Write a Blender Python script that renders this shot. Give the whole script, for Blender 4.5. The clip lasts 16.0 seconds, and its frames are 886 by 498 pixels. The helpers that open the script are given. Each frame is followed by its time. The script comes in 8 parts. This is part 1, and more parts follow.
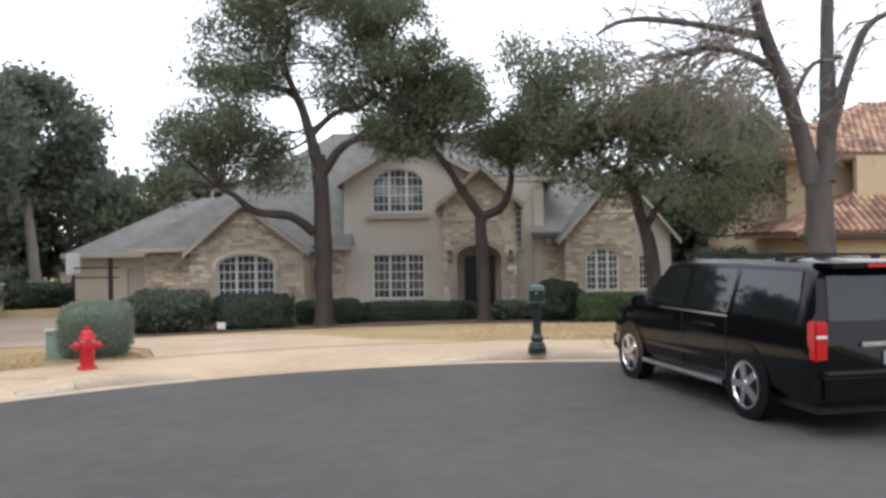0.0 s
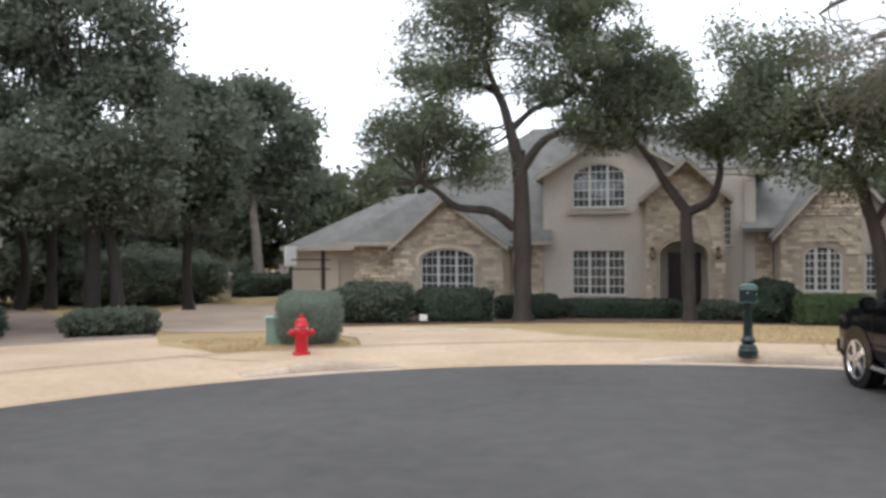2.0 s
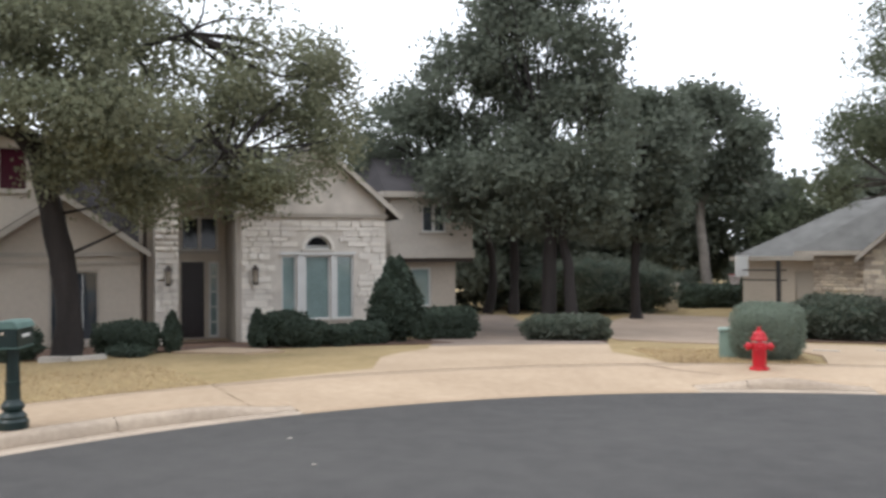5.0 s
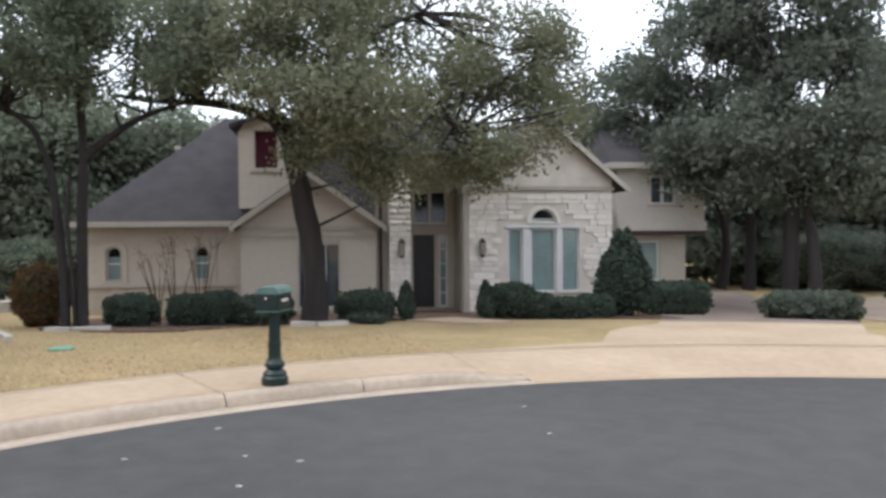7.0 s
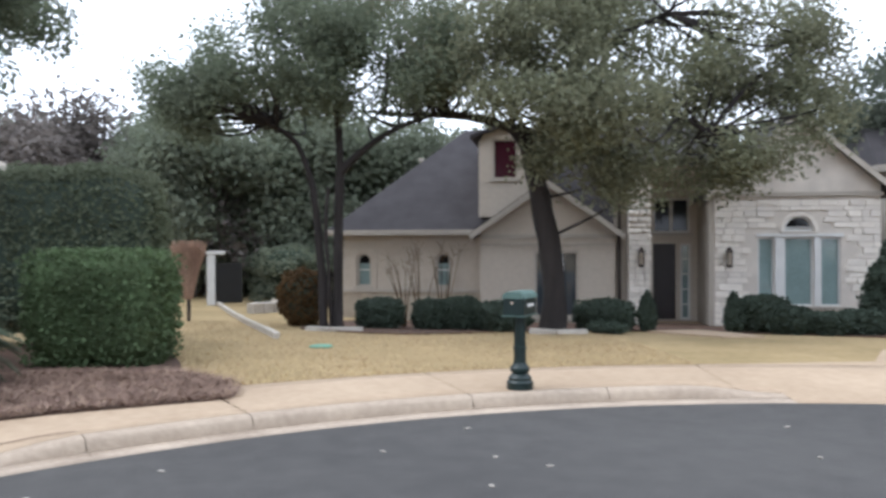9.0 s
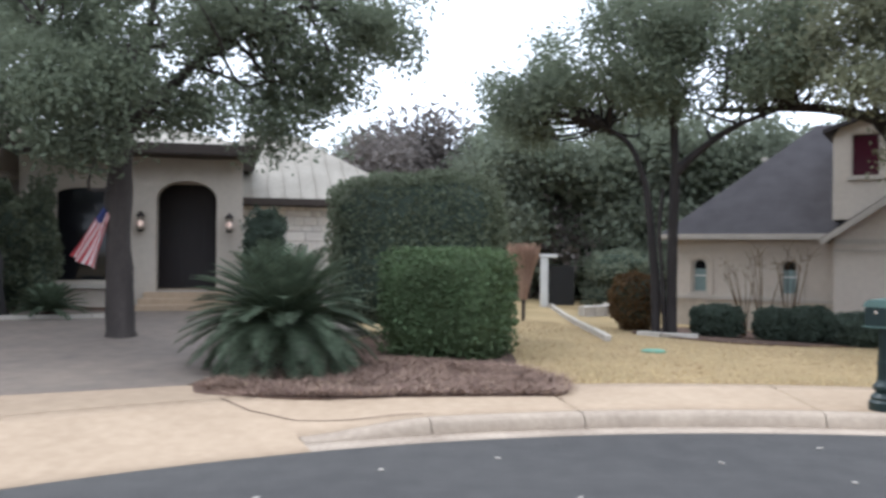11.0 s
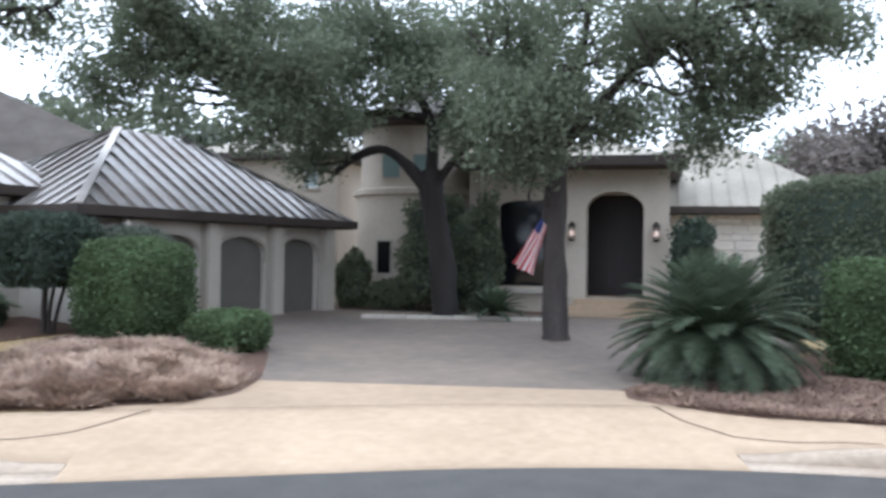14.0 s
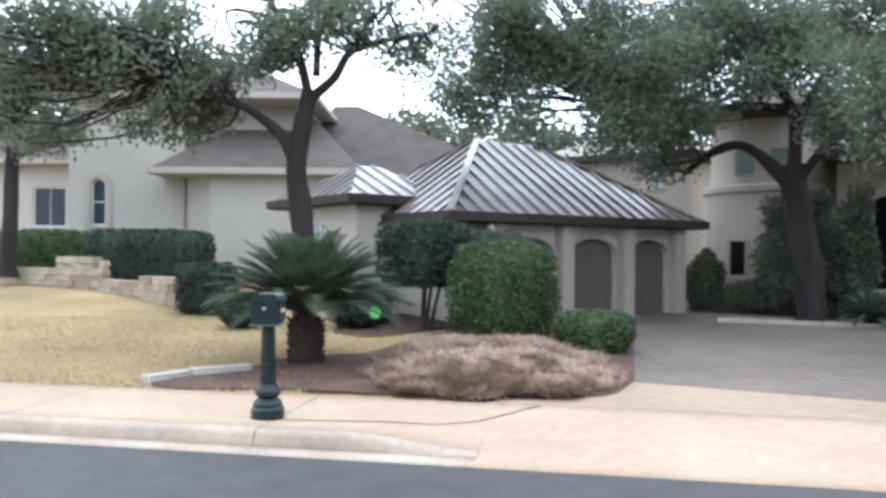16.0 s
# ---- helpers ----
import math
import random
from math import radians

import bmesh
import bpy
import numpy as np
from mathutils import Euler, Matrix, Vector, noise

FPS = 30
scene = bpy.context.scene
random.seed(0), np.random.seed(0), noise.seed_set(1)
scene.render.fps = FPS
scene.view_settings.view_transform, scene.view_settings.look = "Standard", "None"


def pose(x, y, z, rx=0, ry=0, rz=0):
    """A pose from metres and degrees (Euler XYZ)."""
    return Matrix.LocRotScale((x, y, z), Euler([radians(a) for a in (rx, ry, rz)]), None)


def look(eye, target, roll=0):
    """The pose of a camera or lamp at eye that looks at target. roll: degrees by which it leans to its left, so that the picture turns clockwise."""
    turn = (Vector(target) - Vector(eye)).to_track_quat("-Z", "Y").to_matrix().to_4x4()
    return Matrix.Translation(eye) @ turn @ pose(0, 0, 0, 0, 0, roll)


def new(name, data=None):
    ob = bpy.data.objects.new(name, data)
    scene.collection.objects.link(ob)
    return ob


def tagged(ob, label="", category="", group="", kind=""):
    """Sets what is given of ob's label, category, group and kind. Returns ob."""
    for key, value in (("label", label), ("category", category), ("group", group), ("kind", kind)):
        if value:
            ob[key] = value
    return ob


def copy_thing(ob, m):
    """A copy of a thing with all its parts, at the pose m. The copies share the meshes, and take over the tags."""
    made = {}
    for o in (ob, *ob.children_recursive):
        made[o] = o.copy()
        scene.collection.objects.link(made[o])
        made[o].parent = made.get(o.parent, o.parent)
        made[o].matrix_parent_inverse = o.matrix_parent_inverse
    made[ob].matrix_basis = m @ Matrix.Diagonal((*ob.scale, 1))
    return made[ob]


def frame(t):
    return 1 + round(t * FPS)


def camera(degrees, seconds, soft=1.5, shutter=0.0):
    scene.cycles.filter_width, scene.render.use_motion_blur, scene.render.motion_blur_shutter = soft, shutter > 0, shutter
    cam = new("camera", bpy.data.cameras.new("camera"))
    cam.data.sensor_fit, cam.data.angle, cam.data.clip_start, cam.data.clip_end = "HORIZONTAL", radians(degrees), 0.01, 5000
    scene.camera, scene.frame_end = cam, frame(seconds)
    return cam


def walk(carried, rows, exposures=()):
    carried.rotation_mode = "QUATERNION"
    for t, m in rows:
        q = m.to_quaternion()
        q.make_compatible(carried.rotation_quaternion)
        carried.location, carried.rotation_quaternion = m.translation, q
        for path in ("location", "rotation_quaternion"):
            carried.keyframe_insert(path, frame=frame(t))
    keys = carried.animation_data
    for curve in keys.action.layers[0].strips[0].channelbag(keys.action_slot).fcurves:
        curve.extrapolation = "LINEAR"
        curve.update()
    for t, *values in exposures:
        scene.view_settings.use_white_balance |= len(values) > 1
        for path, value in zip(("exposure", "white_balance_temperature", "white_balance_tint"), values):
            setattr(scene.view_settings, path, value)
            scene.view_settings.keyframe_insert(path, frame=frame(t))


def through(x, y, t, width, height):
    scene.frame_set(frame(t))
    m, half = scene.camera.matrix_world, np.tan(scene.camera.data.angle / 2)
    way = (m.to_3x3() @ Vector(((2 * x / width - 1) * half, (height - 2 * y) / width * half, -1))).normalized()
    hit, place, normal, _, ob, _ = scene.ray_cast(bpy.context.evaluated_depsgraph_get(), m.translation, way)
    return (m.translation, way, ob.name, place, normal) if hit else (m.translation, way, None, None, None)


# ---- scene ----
cam = camera(56.2, 16.0, soft=3.0, shutter=0.35)

PATH = [
    (0, (0.825, 0.965, 2.123), (1.19, 2.931, 2.12), -0.8),
    (0.5, (0.836, 0.984, 2.112), (1.103, 2.966, 2.116), -1.3),
    (1, (0.85, 1.016, 2.119), (0.992, 3.011, 2.117), -1.2),
    (1.5, (0.827, 1.03, 2.122), (0.829, 3.03, 2.122), -0.7),
    (2, (0.825, 1.071, 2.109), (0.715, 3.068, 2.1), -0.3),
    (2.5, (0.821, 1.096, 2.105), (0.564, 3.079, 2.092), -0.3),
    (3, (0.771, 1.099, 2.089), (0.339, 3.052, 2.09), -0.5),
    (3.5, (0.736, 1.114, 2.09), (0.105, 3.011, 2.108), -0.3),
    (4, (0.713, 1.123, 2.085), (-0.096, 2.952, 2.104), -0.5),
    (4.5, (0.695, 1.149, 2.082), (-0.253, 2.91, 2.107), -0.4),
    (5, (0.667, 1.137, 2.076), (-0.426, 2.812, 2.099), -0.4),
    (5.2, (0.665, 1.135, 2.075), (-0.477, 2.777, 2.089), -0.3),
    (7.5, (0.492, 1.031, 2.035), (-1.083, 2.263, 2.005), -0.2),
    (8, (0.455, 0.982, 2.028), (-1.197, 2.108, 2.006), 0.1),
    (8.2, (0.435, 0.956, 2.023), (-1.246, 2.039, 1.999), -0.1),
    (10.3, (0.345, 0.946, 1.923), (-1.615, 1.344, 1.929), 0.7),
    (10.5, (0.34, 0.94, 1.921), (-1.635, 1.255, 1.92), 0.6),
    (11, (0.296, 0.941, 1.902), (-1.701, 1.055, 1.906), 0.5),
    (11.5, (0.292, 0.926, 1.905), (-1.706, 0.837, 1.904), 0.5),
    (12, (0.288, 0.92, 1.901), (-1.699, 0.69, 1.914), 0.6),
    (12.5, (0.277, 0.905, 1.896), (-1.687, 0.525, 1.908), 0.6),
    (13, (0.283, 0.89, 1.89), (-1.641, 0.342, 1.911), 1.0),
    (13.5, (0.316, 0.865, 1.897), (-1.552, 0.151, 1.921), 1.1),
    (14, (0.358, 0.811, 1.894), (-1.451, -0.042, 1.908), 0.9),
    (14.5, (0.448, 0.695, 1.887), (-1.254, -0.356, 1.866), 0.7),
    (15, (0.585, 0.574, 1.886), (-1.003, -0.643, 1.869), 1.1),
    (15.5, (0.702, 0.394, 1.89), (-0.773, -0.956, 1.877), 0.5),
    (16, (0.796, 0.349, 1.912), (-0.557, -1.125, 1.918), 0.5),
]
walk(cam, [(t, look(eye, target, roll)) for t, eye, target, roll in PATH], exposures=[(0, 0.15, 6250, 10), (5, 0.1, 6260, 10), (8, 0.24, 5930, 10), (11, 0.33, 5770, 10), (13.5, 0.53, 5630, 9), (16, 0.7, 5570, 8)])

# ---- world, sun ----
world = bpy.data.worlds.new("overcast")
scene.world = world
world.use_nodes = True
wn, wl = world.node_tree.nodes, world.node_tree.links
sky = wn.new("ShaderNodeTexSky")
sky.sky_type = "NISHITA"
sky.sun_disc = False
sky.sun_elevation, sky.sun_rotation = radians(48), radians(200)
sky.air_density, sky.dust_density, sky.ozone_density = 1.0, 4.0, 1.0
cloud = wn.new("ShaderNodeMix")
cloud.data_type = "RGBA"
cloud.inputs["Factor"].default_value = 0.9
wl.new(sky.outputs["Color"], cloud.inputs["A"])
cloud.inputs["B"].default_value = (13.2, 13.6, 14.4, 1)
wl.new(cloud.outputs["Result"], wn["Background"].inputs["Color"])
wn["Background"].inputs["Strength"].default_value = 0.13
sun_data = bpy.data.lights.new("sun", "SUN")
sun_data.energy, sun_data.angle, sun_data.color = 0.9, radians(25), (1.0, 0.96, 0.9)
sun = new("sun", sun_data)
sun.matrix_world = look((0, 0, 60), (18, 26, 0))

# ---- materials ----
def mat(name, color, rough=0.8, metal=0.0, noise_scale=None, vary=0.25, bump=0.0, bump_scale=40.0, island=0.0, obj=0.0, color2=None, spec=0.4, stretch=(1, 1, 1), coat=0.0):
    """A surface with patches and grain: color wanders to color2 (or to a darker tone) at a large and a small scale."""
    m = bpy.data.materials.new(name)
    m.use_nodes = True
    n, l = m.node_tree.nodes, m.node_tree.links
    b = n["Principled BSDF"]
    b.inputs["Roughness"].default_value, b.inputs["Metallic"].default_value = rough, metal
    b.inputs["Specular IOR Level"].default_value = spec
    b.inputs["Coat Weight"].default_value = coat
    c2 = color2 or tuple(c * (1 - vary) for c in color)
    co = n.new("ShaderNodeTexCoord")
    mp = n.new("ShaderNodeMapping")
    mp.inputs["Scale"].default_value = stretch
    l.new(co.outputs["Object"], mp.inputs["Vector"])
    out = None
    if noise_scale:
        t1, t2 = n.new("ShaderNodeTexNoise"), n.new("ShaderNodeTexNoise")
        t1.inputs["Scale"].default_value, t1.inputs["Detail"].default_value = noise_scale, 5
        t2.inputs["Scale"].default_value, t2.inputs["Detail"].default_value = noise_scale * 14, 3
        for t in (t1, t2):
            l.new(mp.outputs["Vector"], t.inputs["Vector"])
        add = n.new("ShaderNodeMath")
        add.operation = "MULTIPLY_ADD"
        l.new(t2.outputs["Fac"], add.inputs[0])
        add.inputs[1].default_value = 0.6
        l.new(t1.outputs["Fac"], add.inputs[2])
        ramp = n.new("ShaderNodeMapRange")
        ramp.inputs["From Min"].default_value, ramp.inputs["From Max"].default_value = 0.55, 1.05
        l.new(add.outputs[0], ramp.inputs["Value"])
        mix = n.new("ShaderNodeMix")
        mix.data_type = "RGBA"
        mix.inputs["A"].default_value, mix.inputs["B"].default_value = (*color, 1), (*c2, 1)
        l.new(ramp.outputs["Result"], mix.inputs["Factor"])
        out = mix.outputs["Result"]
    if island or obj:
        hsv = n.new("ShaderNodeHueSaturation")
        if out:
            l.new(out, hsv.inputs["Color"])
        else:
            hsv.inputs["Color"].default_value = (*color, 1)
        src = n.new("ShaderNodeNewGeometry").outputs["Random Per Island"] if island else n.new("ShaderNodeObjectInfo").outputs["Random"]
        amt = island or obj
        for key, lo, hi in (("Value", 1 - amt, 1 + amt), ("Hue", 0.5 - 0.03 * amt, 0.5 + 0.03 * amt)):
            r = n.new("ShaderNodeMapRange")
            r.inputs["To Min"].default_value, r.inputs["To Max"].default_value = lo, hi
            l.new(src, r.inputs["Value"])
            l.new(r.outputs["Result"], hsv.inputs[key])
        out = hsv.outputs["Color"]
    if out:
        l.new(out, b.inputs["Base Color"])
    else:
        b.inputs["Base Color"].default_value = (*color, 1)
    if bump:
        t = n.new("ShaderNodeTexNoise")
        t.inputs["Scale"].default_value, t.inputs["Detail"].default_value = bump_scale, 4
        l.new(mp.outputs["Vector"], t.inputs["Vector"])
        bp = n.new("ShaderNodeBump")
        bp.inputs["Strength"].default_value, bp.inputs["Distance"].default_value = bump, 0.03
        l.new(t.outputs["Fac"], bp.inputs["Height"])
        l.new(bp.outputs["Normal"], b.inputs["Normal"])
    return m


def leaf_mat(name, color, amt=0.24, through=0.3, grain=0.7):
    """Leaves that differ one by one and, more slowly, from bough to bough."""
    m = mat(name, tuple(c * 1.16 for c in color), rough=0.7, island=amt, spec=0.12, noise_scale=grain, color2=tuple(c * k for c, k in zip(color, (0.78, 0.74, 0.76))))
    n, l = m.node_tree.nodes, m.node_tree.links
    b, o = n["Principled BSDF"], n["Material Output"]
    tr, mx = n.new("ShaderNodeBsdfTranslucent"), n.new("ShaderNodeMixShader")
    mx.inputs[0].default_value = through
    for k in n:
        if k.bl_idname == "ShaderNodeHueSaturation":
            l.new(k.outputs["Color"], tr.inputs["Color"])
    l.new(b.outputs[0], mx.inputs[1])
    l.new(tr.outputs[0], mx.inputs[2])
    l.new(mx.outputs[0], o.inputs["Surface"])
    return m


def shingle_mat(name, color, course=0.15):
    """Rows of shingles that follow the height, each broken into tabs by noise."""
    m = mat(name, color, rough=0.9, noise_scale=1.6, vary=0.35)
    n, l = m.node_tree.nodes, m.node_tree.links
    co, w, bp = n.new("ShaderNodeTexCoord"), n.new("ShaderNodeTexWave"), n.new("ShaderNodeBump")
    w.bands_direction, w.wave_profile = "Z", "SAW"
    w.inputs["Scale"].default_value, w.inputs["Distortion"].default_value, w.inputs["Detail Scale"].default_value = 0.314 / course * 1.7, 0.8, 6
    l.new(co.outputs["Object"], w.inputs["Vector"])
    l.new(w.outputs["Fac"], bp.inputs["Height"])
    bp.inputs["Strength"].default_value, bp.inputs["Distance"].default_value = 0.7, 0.03
    l.new(bp.outputs["Normal"], n["Principled BSDF"].inputs["Normal"])
    return m


ASPHALT = mat("asphalt", (0.083, 0.078, 0.073), 0.85, noise_scale=0.2, color2=(0.05, 0.047, 0.045), bump=0.5, bump_scale=60)
APRON = mat("apron_concrete", (0.395, 0.295, 0.2), 0.85, noise_scale=0.35, color2=(0.28, 0.205, 0.137), bump=0.2, bump_scale=50)
RAKE = mat("tan_rake_board", (0.45, 0.405, 0.345), 0.7, noise_scale=1.0, vary=0.2)
CONCRETE = mat("concrete", (0.465, 0.352, 0.243), 0.85, noise_scale=0.5, color2=(0.355, 0.26, 0.173), bump=0.2, bump_scale=50)
GUTTER = mat("gutter_concrete", (0.49, 0.40, 0.31), 0.85, noise_scale=1.3, color2=(0.31, 0.245, 0.185), bump=0.3)
KERB = mat("kerb_concrete", (0.46, 0.37, 0.28), 0.85, noise_scale=0.9, color2=(0.31, 0.245, 0.185), bump=0.3)
PAVER = mat("brown_paving", (0.25, 0.192, 0.152), 0.85, noise_scale=0.6, color2=(0.17, 0.132, 0.107), bump=0.4, bump_scale=18)
PAVERT = mat("tan_paving", (0.40, 0.305, 0.23), 0.85, noise_scale=0.6, color2=(0.29, 0.22, 0.165), bump=0.4, bump_scale=18)
# Dark patches carry tree shade as well as wear in the colour.
COURT = mat("court_paving", (0.20, 0.158, 0.122), 0.8, noise_scale=0.25, color2=(0.10, 0.082, 0.069), bump=0.3, bump_scale=20)
LAWN = mat("dry_lawn", (0.39, 0.285, 0.145), 0.95, noise_scale=0.45, color2=(0.235, 0.175, 0.08), bump=0.8, bump_scale=30)
MULCH = mat("mulch", (0.13, 0.075, 0.05), 0.95, noise_scale=1.5, color2=(0.07, 0.042, 0.03), bump=1.0, bump_scale=25)
STONE = mat("tan_limestone", (0.68, 0.60, 0.49), 0.85, noise_scale=1.2, color2=(0.45, 0.375, 0.285), bump=0.6, bump_scale=12, obj=0.3)
STONE_J = mat("tan_limestone_rest", (0.68, 0.60, 0.49), 0.85, noise_scale=1.2, color2=(0.45, 0.375, 0.285), bump=0.6, bump_scale=12, island=0.3)
MORTAR = mat("mortar", (0.50, 0.43, 0.345), 0.95, noise_scale=2.0, vary=0.3, bump=0.4)
WSTONE = mat("white_limestone", (0.82, 0.77, 0.70), 0.85, noise_scale=1.2, color2=(0.70, 0.64, 0.56), bump=0.6, bump_scale=10, obj=0.08)
WSTONE_J = mat("white_limestone_rest", (0.82, 0.77, 0.70), 0.85, noise_scale=1.2, color2=(0.70, 0.64, 0.56), bump=0.6, bump_scale=10, island=0.08)
WMORTAR = mat("white_mortar", (0.68, 0.62, 0.545), 0.95, noise_scale=2.0, vary=0.25, bump=0.4)
STUCCO = mat("grey_stucco", (0.55, 0.505, 0.445), 0.92, noise_scale=0.5, vary=0.16, bump=0.35, bump_scale=45)
CREAM = mat("cream_stucco", (0.53, 0.465, 0.385), 0.92, noise_scale=0.5, vary=0.16, bump=0.35, bump_scale=45)
YELLOW = mat("yellow_stucco", (0.50, 0.40, 0.265), 0.92, noise_scale=0.5, vary=0.15, bump=0.3, bump_scale=45)
SIDING = mat("grey_siding", (0.47, 0.45, 0.385), 0.85, noise_scale=0.5, vary=0.15, bump=0.2)
TRIM = mat("pale_trim", (0.44, 0.395, 0.335), 0.7, noise_scale=1.0, vary=0.15)
WHITE = mat("white_paint", (0.66, 0.655, 0.63), 0.5, noise_scale=2.0, vary=0.12)
ROOF = shingle_mat("grey_shingles", (0.195, 0.192, 0.182))
ROOFD = shingle_mat("dark_shingles", (0.064, 0.058, 0.061))
ROOFB = shingle_mat("brown_shingles", (0.135, 0.115, 0.10))
METAL = mat("weathered_metal_roof", (0.36, 0.345, 0.33), 0.3, 0.8, noise_scale=0.8, color2=(0.2, 0.17, 0.15), bump=0.1, spec=0.5)
METALW = mat("pale_metal_roof", (0.37, 0.335, 0.28), 0.8, 0.0, noise_scale=0.8, vary=0.3, spec=0.2)
FASCIA = mat("dark_fascia", (0.055, 0.04, 0.032), 0.6, noise_scale=2.0, vary=0.3)
TILE = mat("terracotta", (0.36, 0.215, 0.15), 0.85, noise_scale=2.5, color2=(0.25, 0.15, 0.11), obj=0.45)
TILE_J = mat("terracotta_rest", (0.36, 0.215, 0.15), 0.85, noise_scale=2.5, color2=(0.25, 0.15, 0.11), island=0.45)
GLASS = mat("window_glass", (0.045, 0.055, 0.065), 0.04, spec=0.9)
GLASSK = mat("dark_window_glass", (0.012, 0.012, 0.014), 0.05, spec=0.35)
GLASST = mat("curtained_glass", (0.25, 0.33, 0.32), 0.06, spec=0.8, noise_scale=1.0, vary=0.3)
GLASSR = mat("red_curtain_glass", (0.045, 0.005, 0.013), 0.3, spec=0.2)
DOORW = mat("dark_wood_door", (0.02, 0.012, 0.012), 0.4, noise_scale=3.0, vary=0.4, stretch=(6, 6, 0.6))
GDOOR = mat("grey_garage_door", (0.125, 0.115, 0.10), 0.6, noise_scale=1.5, vary=0.15)
DARK = mat("dark_void", (0.012, 0.012, 0.012), 0.9)
BARK = mat("oak_bark", (0.07, 0.058, 0.052), 0.95, noise_scale=3.0, color2=(0.034, 0.028, 0.025), bump=1.0, bump_scale=14, stretch=(1, 1, 0.25))
BARKD = mat("dark_bark", (0.041, 0.034, 0.032), 0.95, noise_scale=3.0, color2=(0.02, 0.017, 0.016), bump=1.0, bump_scale=14, stretch=(1, 1, 0.25))
BARKP = mat("pale_bark", (0.27, 0.24, 0.21), 0.95, noise_scale=3.0, color2=(0.18, 0.155, 0.135), bump=0.8, bump_scale=14)
BARKG = mat("grey_bark", (0.105, 0.094, 0.088), 0.95, noise_scale=3.0, color2=(0.055, 0.049, 0.046), bump=1.0, bump_scale=14, stretch=(1, 1, 0.25))
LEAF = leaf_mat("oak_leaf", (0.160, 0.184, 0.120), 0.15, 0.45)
# The oak leaf again, with brighter light on the crowns put into its colour.
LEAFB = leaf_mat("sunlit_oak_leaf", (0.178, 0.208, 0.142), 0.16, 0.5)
LEAFD = leaf_mat("dark_leaf", (0.140, 0.160, 0.122), 0.14, 0.42)
LEAFY = leaf_mat("yellowing_leaf", (0.212, 0.224, 0.145), 0.17, 0.45)
LEAFG = leaf_mat("clipped_hedge_leaf", (0.110, 0.155, 0.075), 0.3, 0.3, grain=1.5)
LEAFW = leaf_mat("woodland_leaf", (0.21, 0.24, 0.172), 0.1, 0.5)
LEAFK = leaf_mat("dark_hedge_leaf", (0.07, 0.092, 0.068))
SAGE = leaf_mat("sage_leaf", (0.2, 0.24, 0.185), 0.1)
PALM = leaf_mat("sago_frond", (0.092, 0.12, 0.076), 0.3, 0.22, grain=1.5)
RUST = leaf_mat("rusty_leaf", (0.12, 0.075, 0.035))
STRAW = leaf_mat("dead_grass", (0.45, 0.335, 0.26), 0.5, 0.3, grain=0.9)
BLADE = leaf_mat("lawn_blade", (0.50, 0.385, 0.225), 0.3, 0.25, grain=0.35)
PINK = leaf_mat("bare_red_twigs", (0.185, 0.165, 0.148), 0.25, 0.2)
RED = mat("red_paint", (0.50, 0.012, 0.022), 0.35, noise_scale=6.0, vary=0.2)
GREENP = mat("dark_green_paint", (0.012, 0.026, 0.024), 0.35, noise_scale=5.0, vary=0.3)
PATINA = mat("patina_green", (0.115, 0.185, 0.16), 0.5, noise_scale=5.0, vary=0.35)
BLACK = mat("black_car_paint", (0.004, 0.004, 0.005), 0.08, spec=0.28)
CARGLASS = mat("tinted_car_glass", (0.01, 0.011, 0.012), 0.03, spec=0.5)
RUBBER = mat("rubber", (0.009, 0.009, 0.009), 0.85, noise_scale=8.0, vary=0.3)
CHROME = mat("chrome", (0.86, 0.86, 0.88), 0.14, 1.0)
PLASTIC = mat("black_plastic", (0.018, 0.018, 0.018), 0.55, noise_scale=8.0, vary=0.2)
TAIL = mat("red_lens", (0.45, 0.01, 0.012), 0.12, coat=0.6)
PLATE = mat("plate", (0.55, 0.58, 0.62), 0.4)
INK = mat("ink", (0.05, 0.06, 0.1), 0.6)
LIME = mat("lime_plastic", (0.12, 0.75, 0.16), 0.5)
BLUE = mat("navy_cloth", (0.03, 0.04, 0.13), 0.9)
REDC = mat("red_cloth", (0.40, 0.065, 0.075), 0.9)
WHITEC = mat("white_cloth", (0.62, 0.55, 0.53), 0.9)
BRONZE = mat("lamp_bronze", (0.03, 0.022, 0.018), 0.5, 0.5)
LAMPGLOW = bpy.data.materials.new("lamp_glow")
LAMPGLOW.use_nodes = True
LAMPGLOW.node_tree.nodes["Principled BSDF"].inputs["Emission Color"].default_value = (1.0, 0.42, 0.14, 1)
LAMPGLOW.node_tree.nodes["Principled BSDF"].inputs["Emission Strength"].default_value = 0.25
LAMPGLASS = mat("lamp_glass", (0.35, 0.3, 0.24), 0.15)
EDGE = mat("white_edging_stone", (0.56, 0.51, 0.44), 0.85, noise_scale=2.0, vary=0.25, bump=0.5)
WALLST = mat("garden_wall_stone", (0.47, 0.385, 0.28), 0.9, noise_scale=2.0, vary=0.3, bump=0.7, bump_scale=12, obj=0.25)


# ---- building helpers ----
def thing(name, label, category, m=None, group="", kind=""):
    ob = new(name)
    ob.matrix_world = m or Matrix()
    return tagged(ob, label, category, group, kind)


def finish(name, me, material, parent=None, label="", smooth=False):
    me.materials.append(material)
    if smooth:
        me.polygons.foreach_set("use_smooth", [True] * len(me.polygons))
    ob = new(name, me)
    ob.parent = parent
    if label:
        ob["label"] = label
    return ob


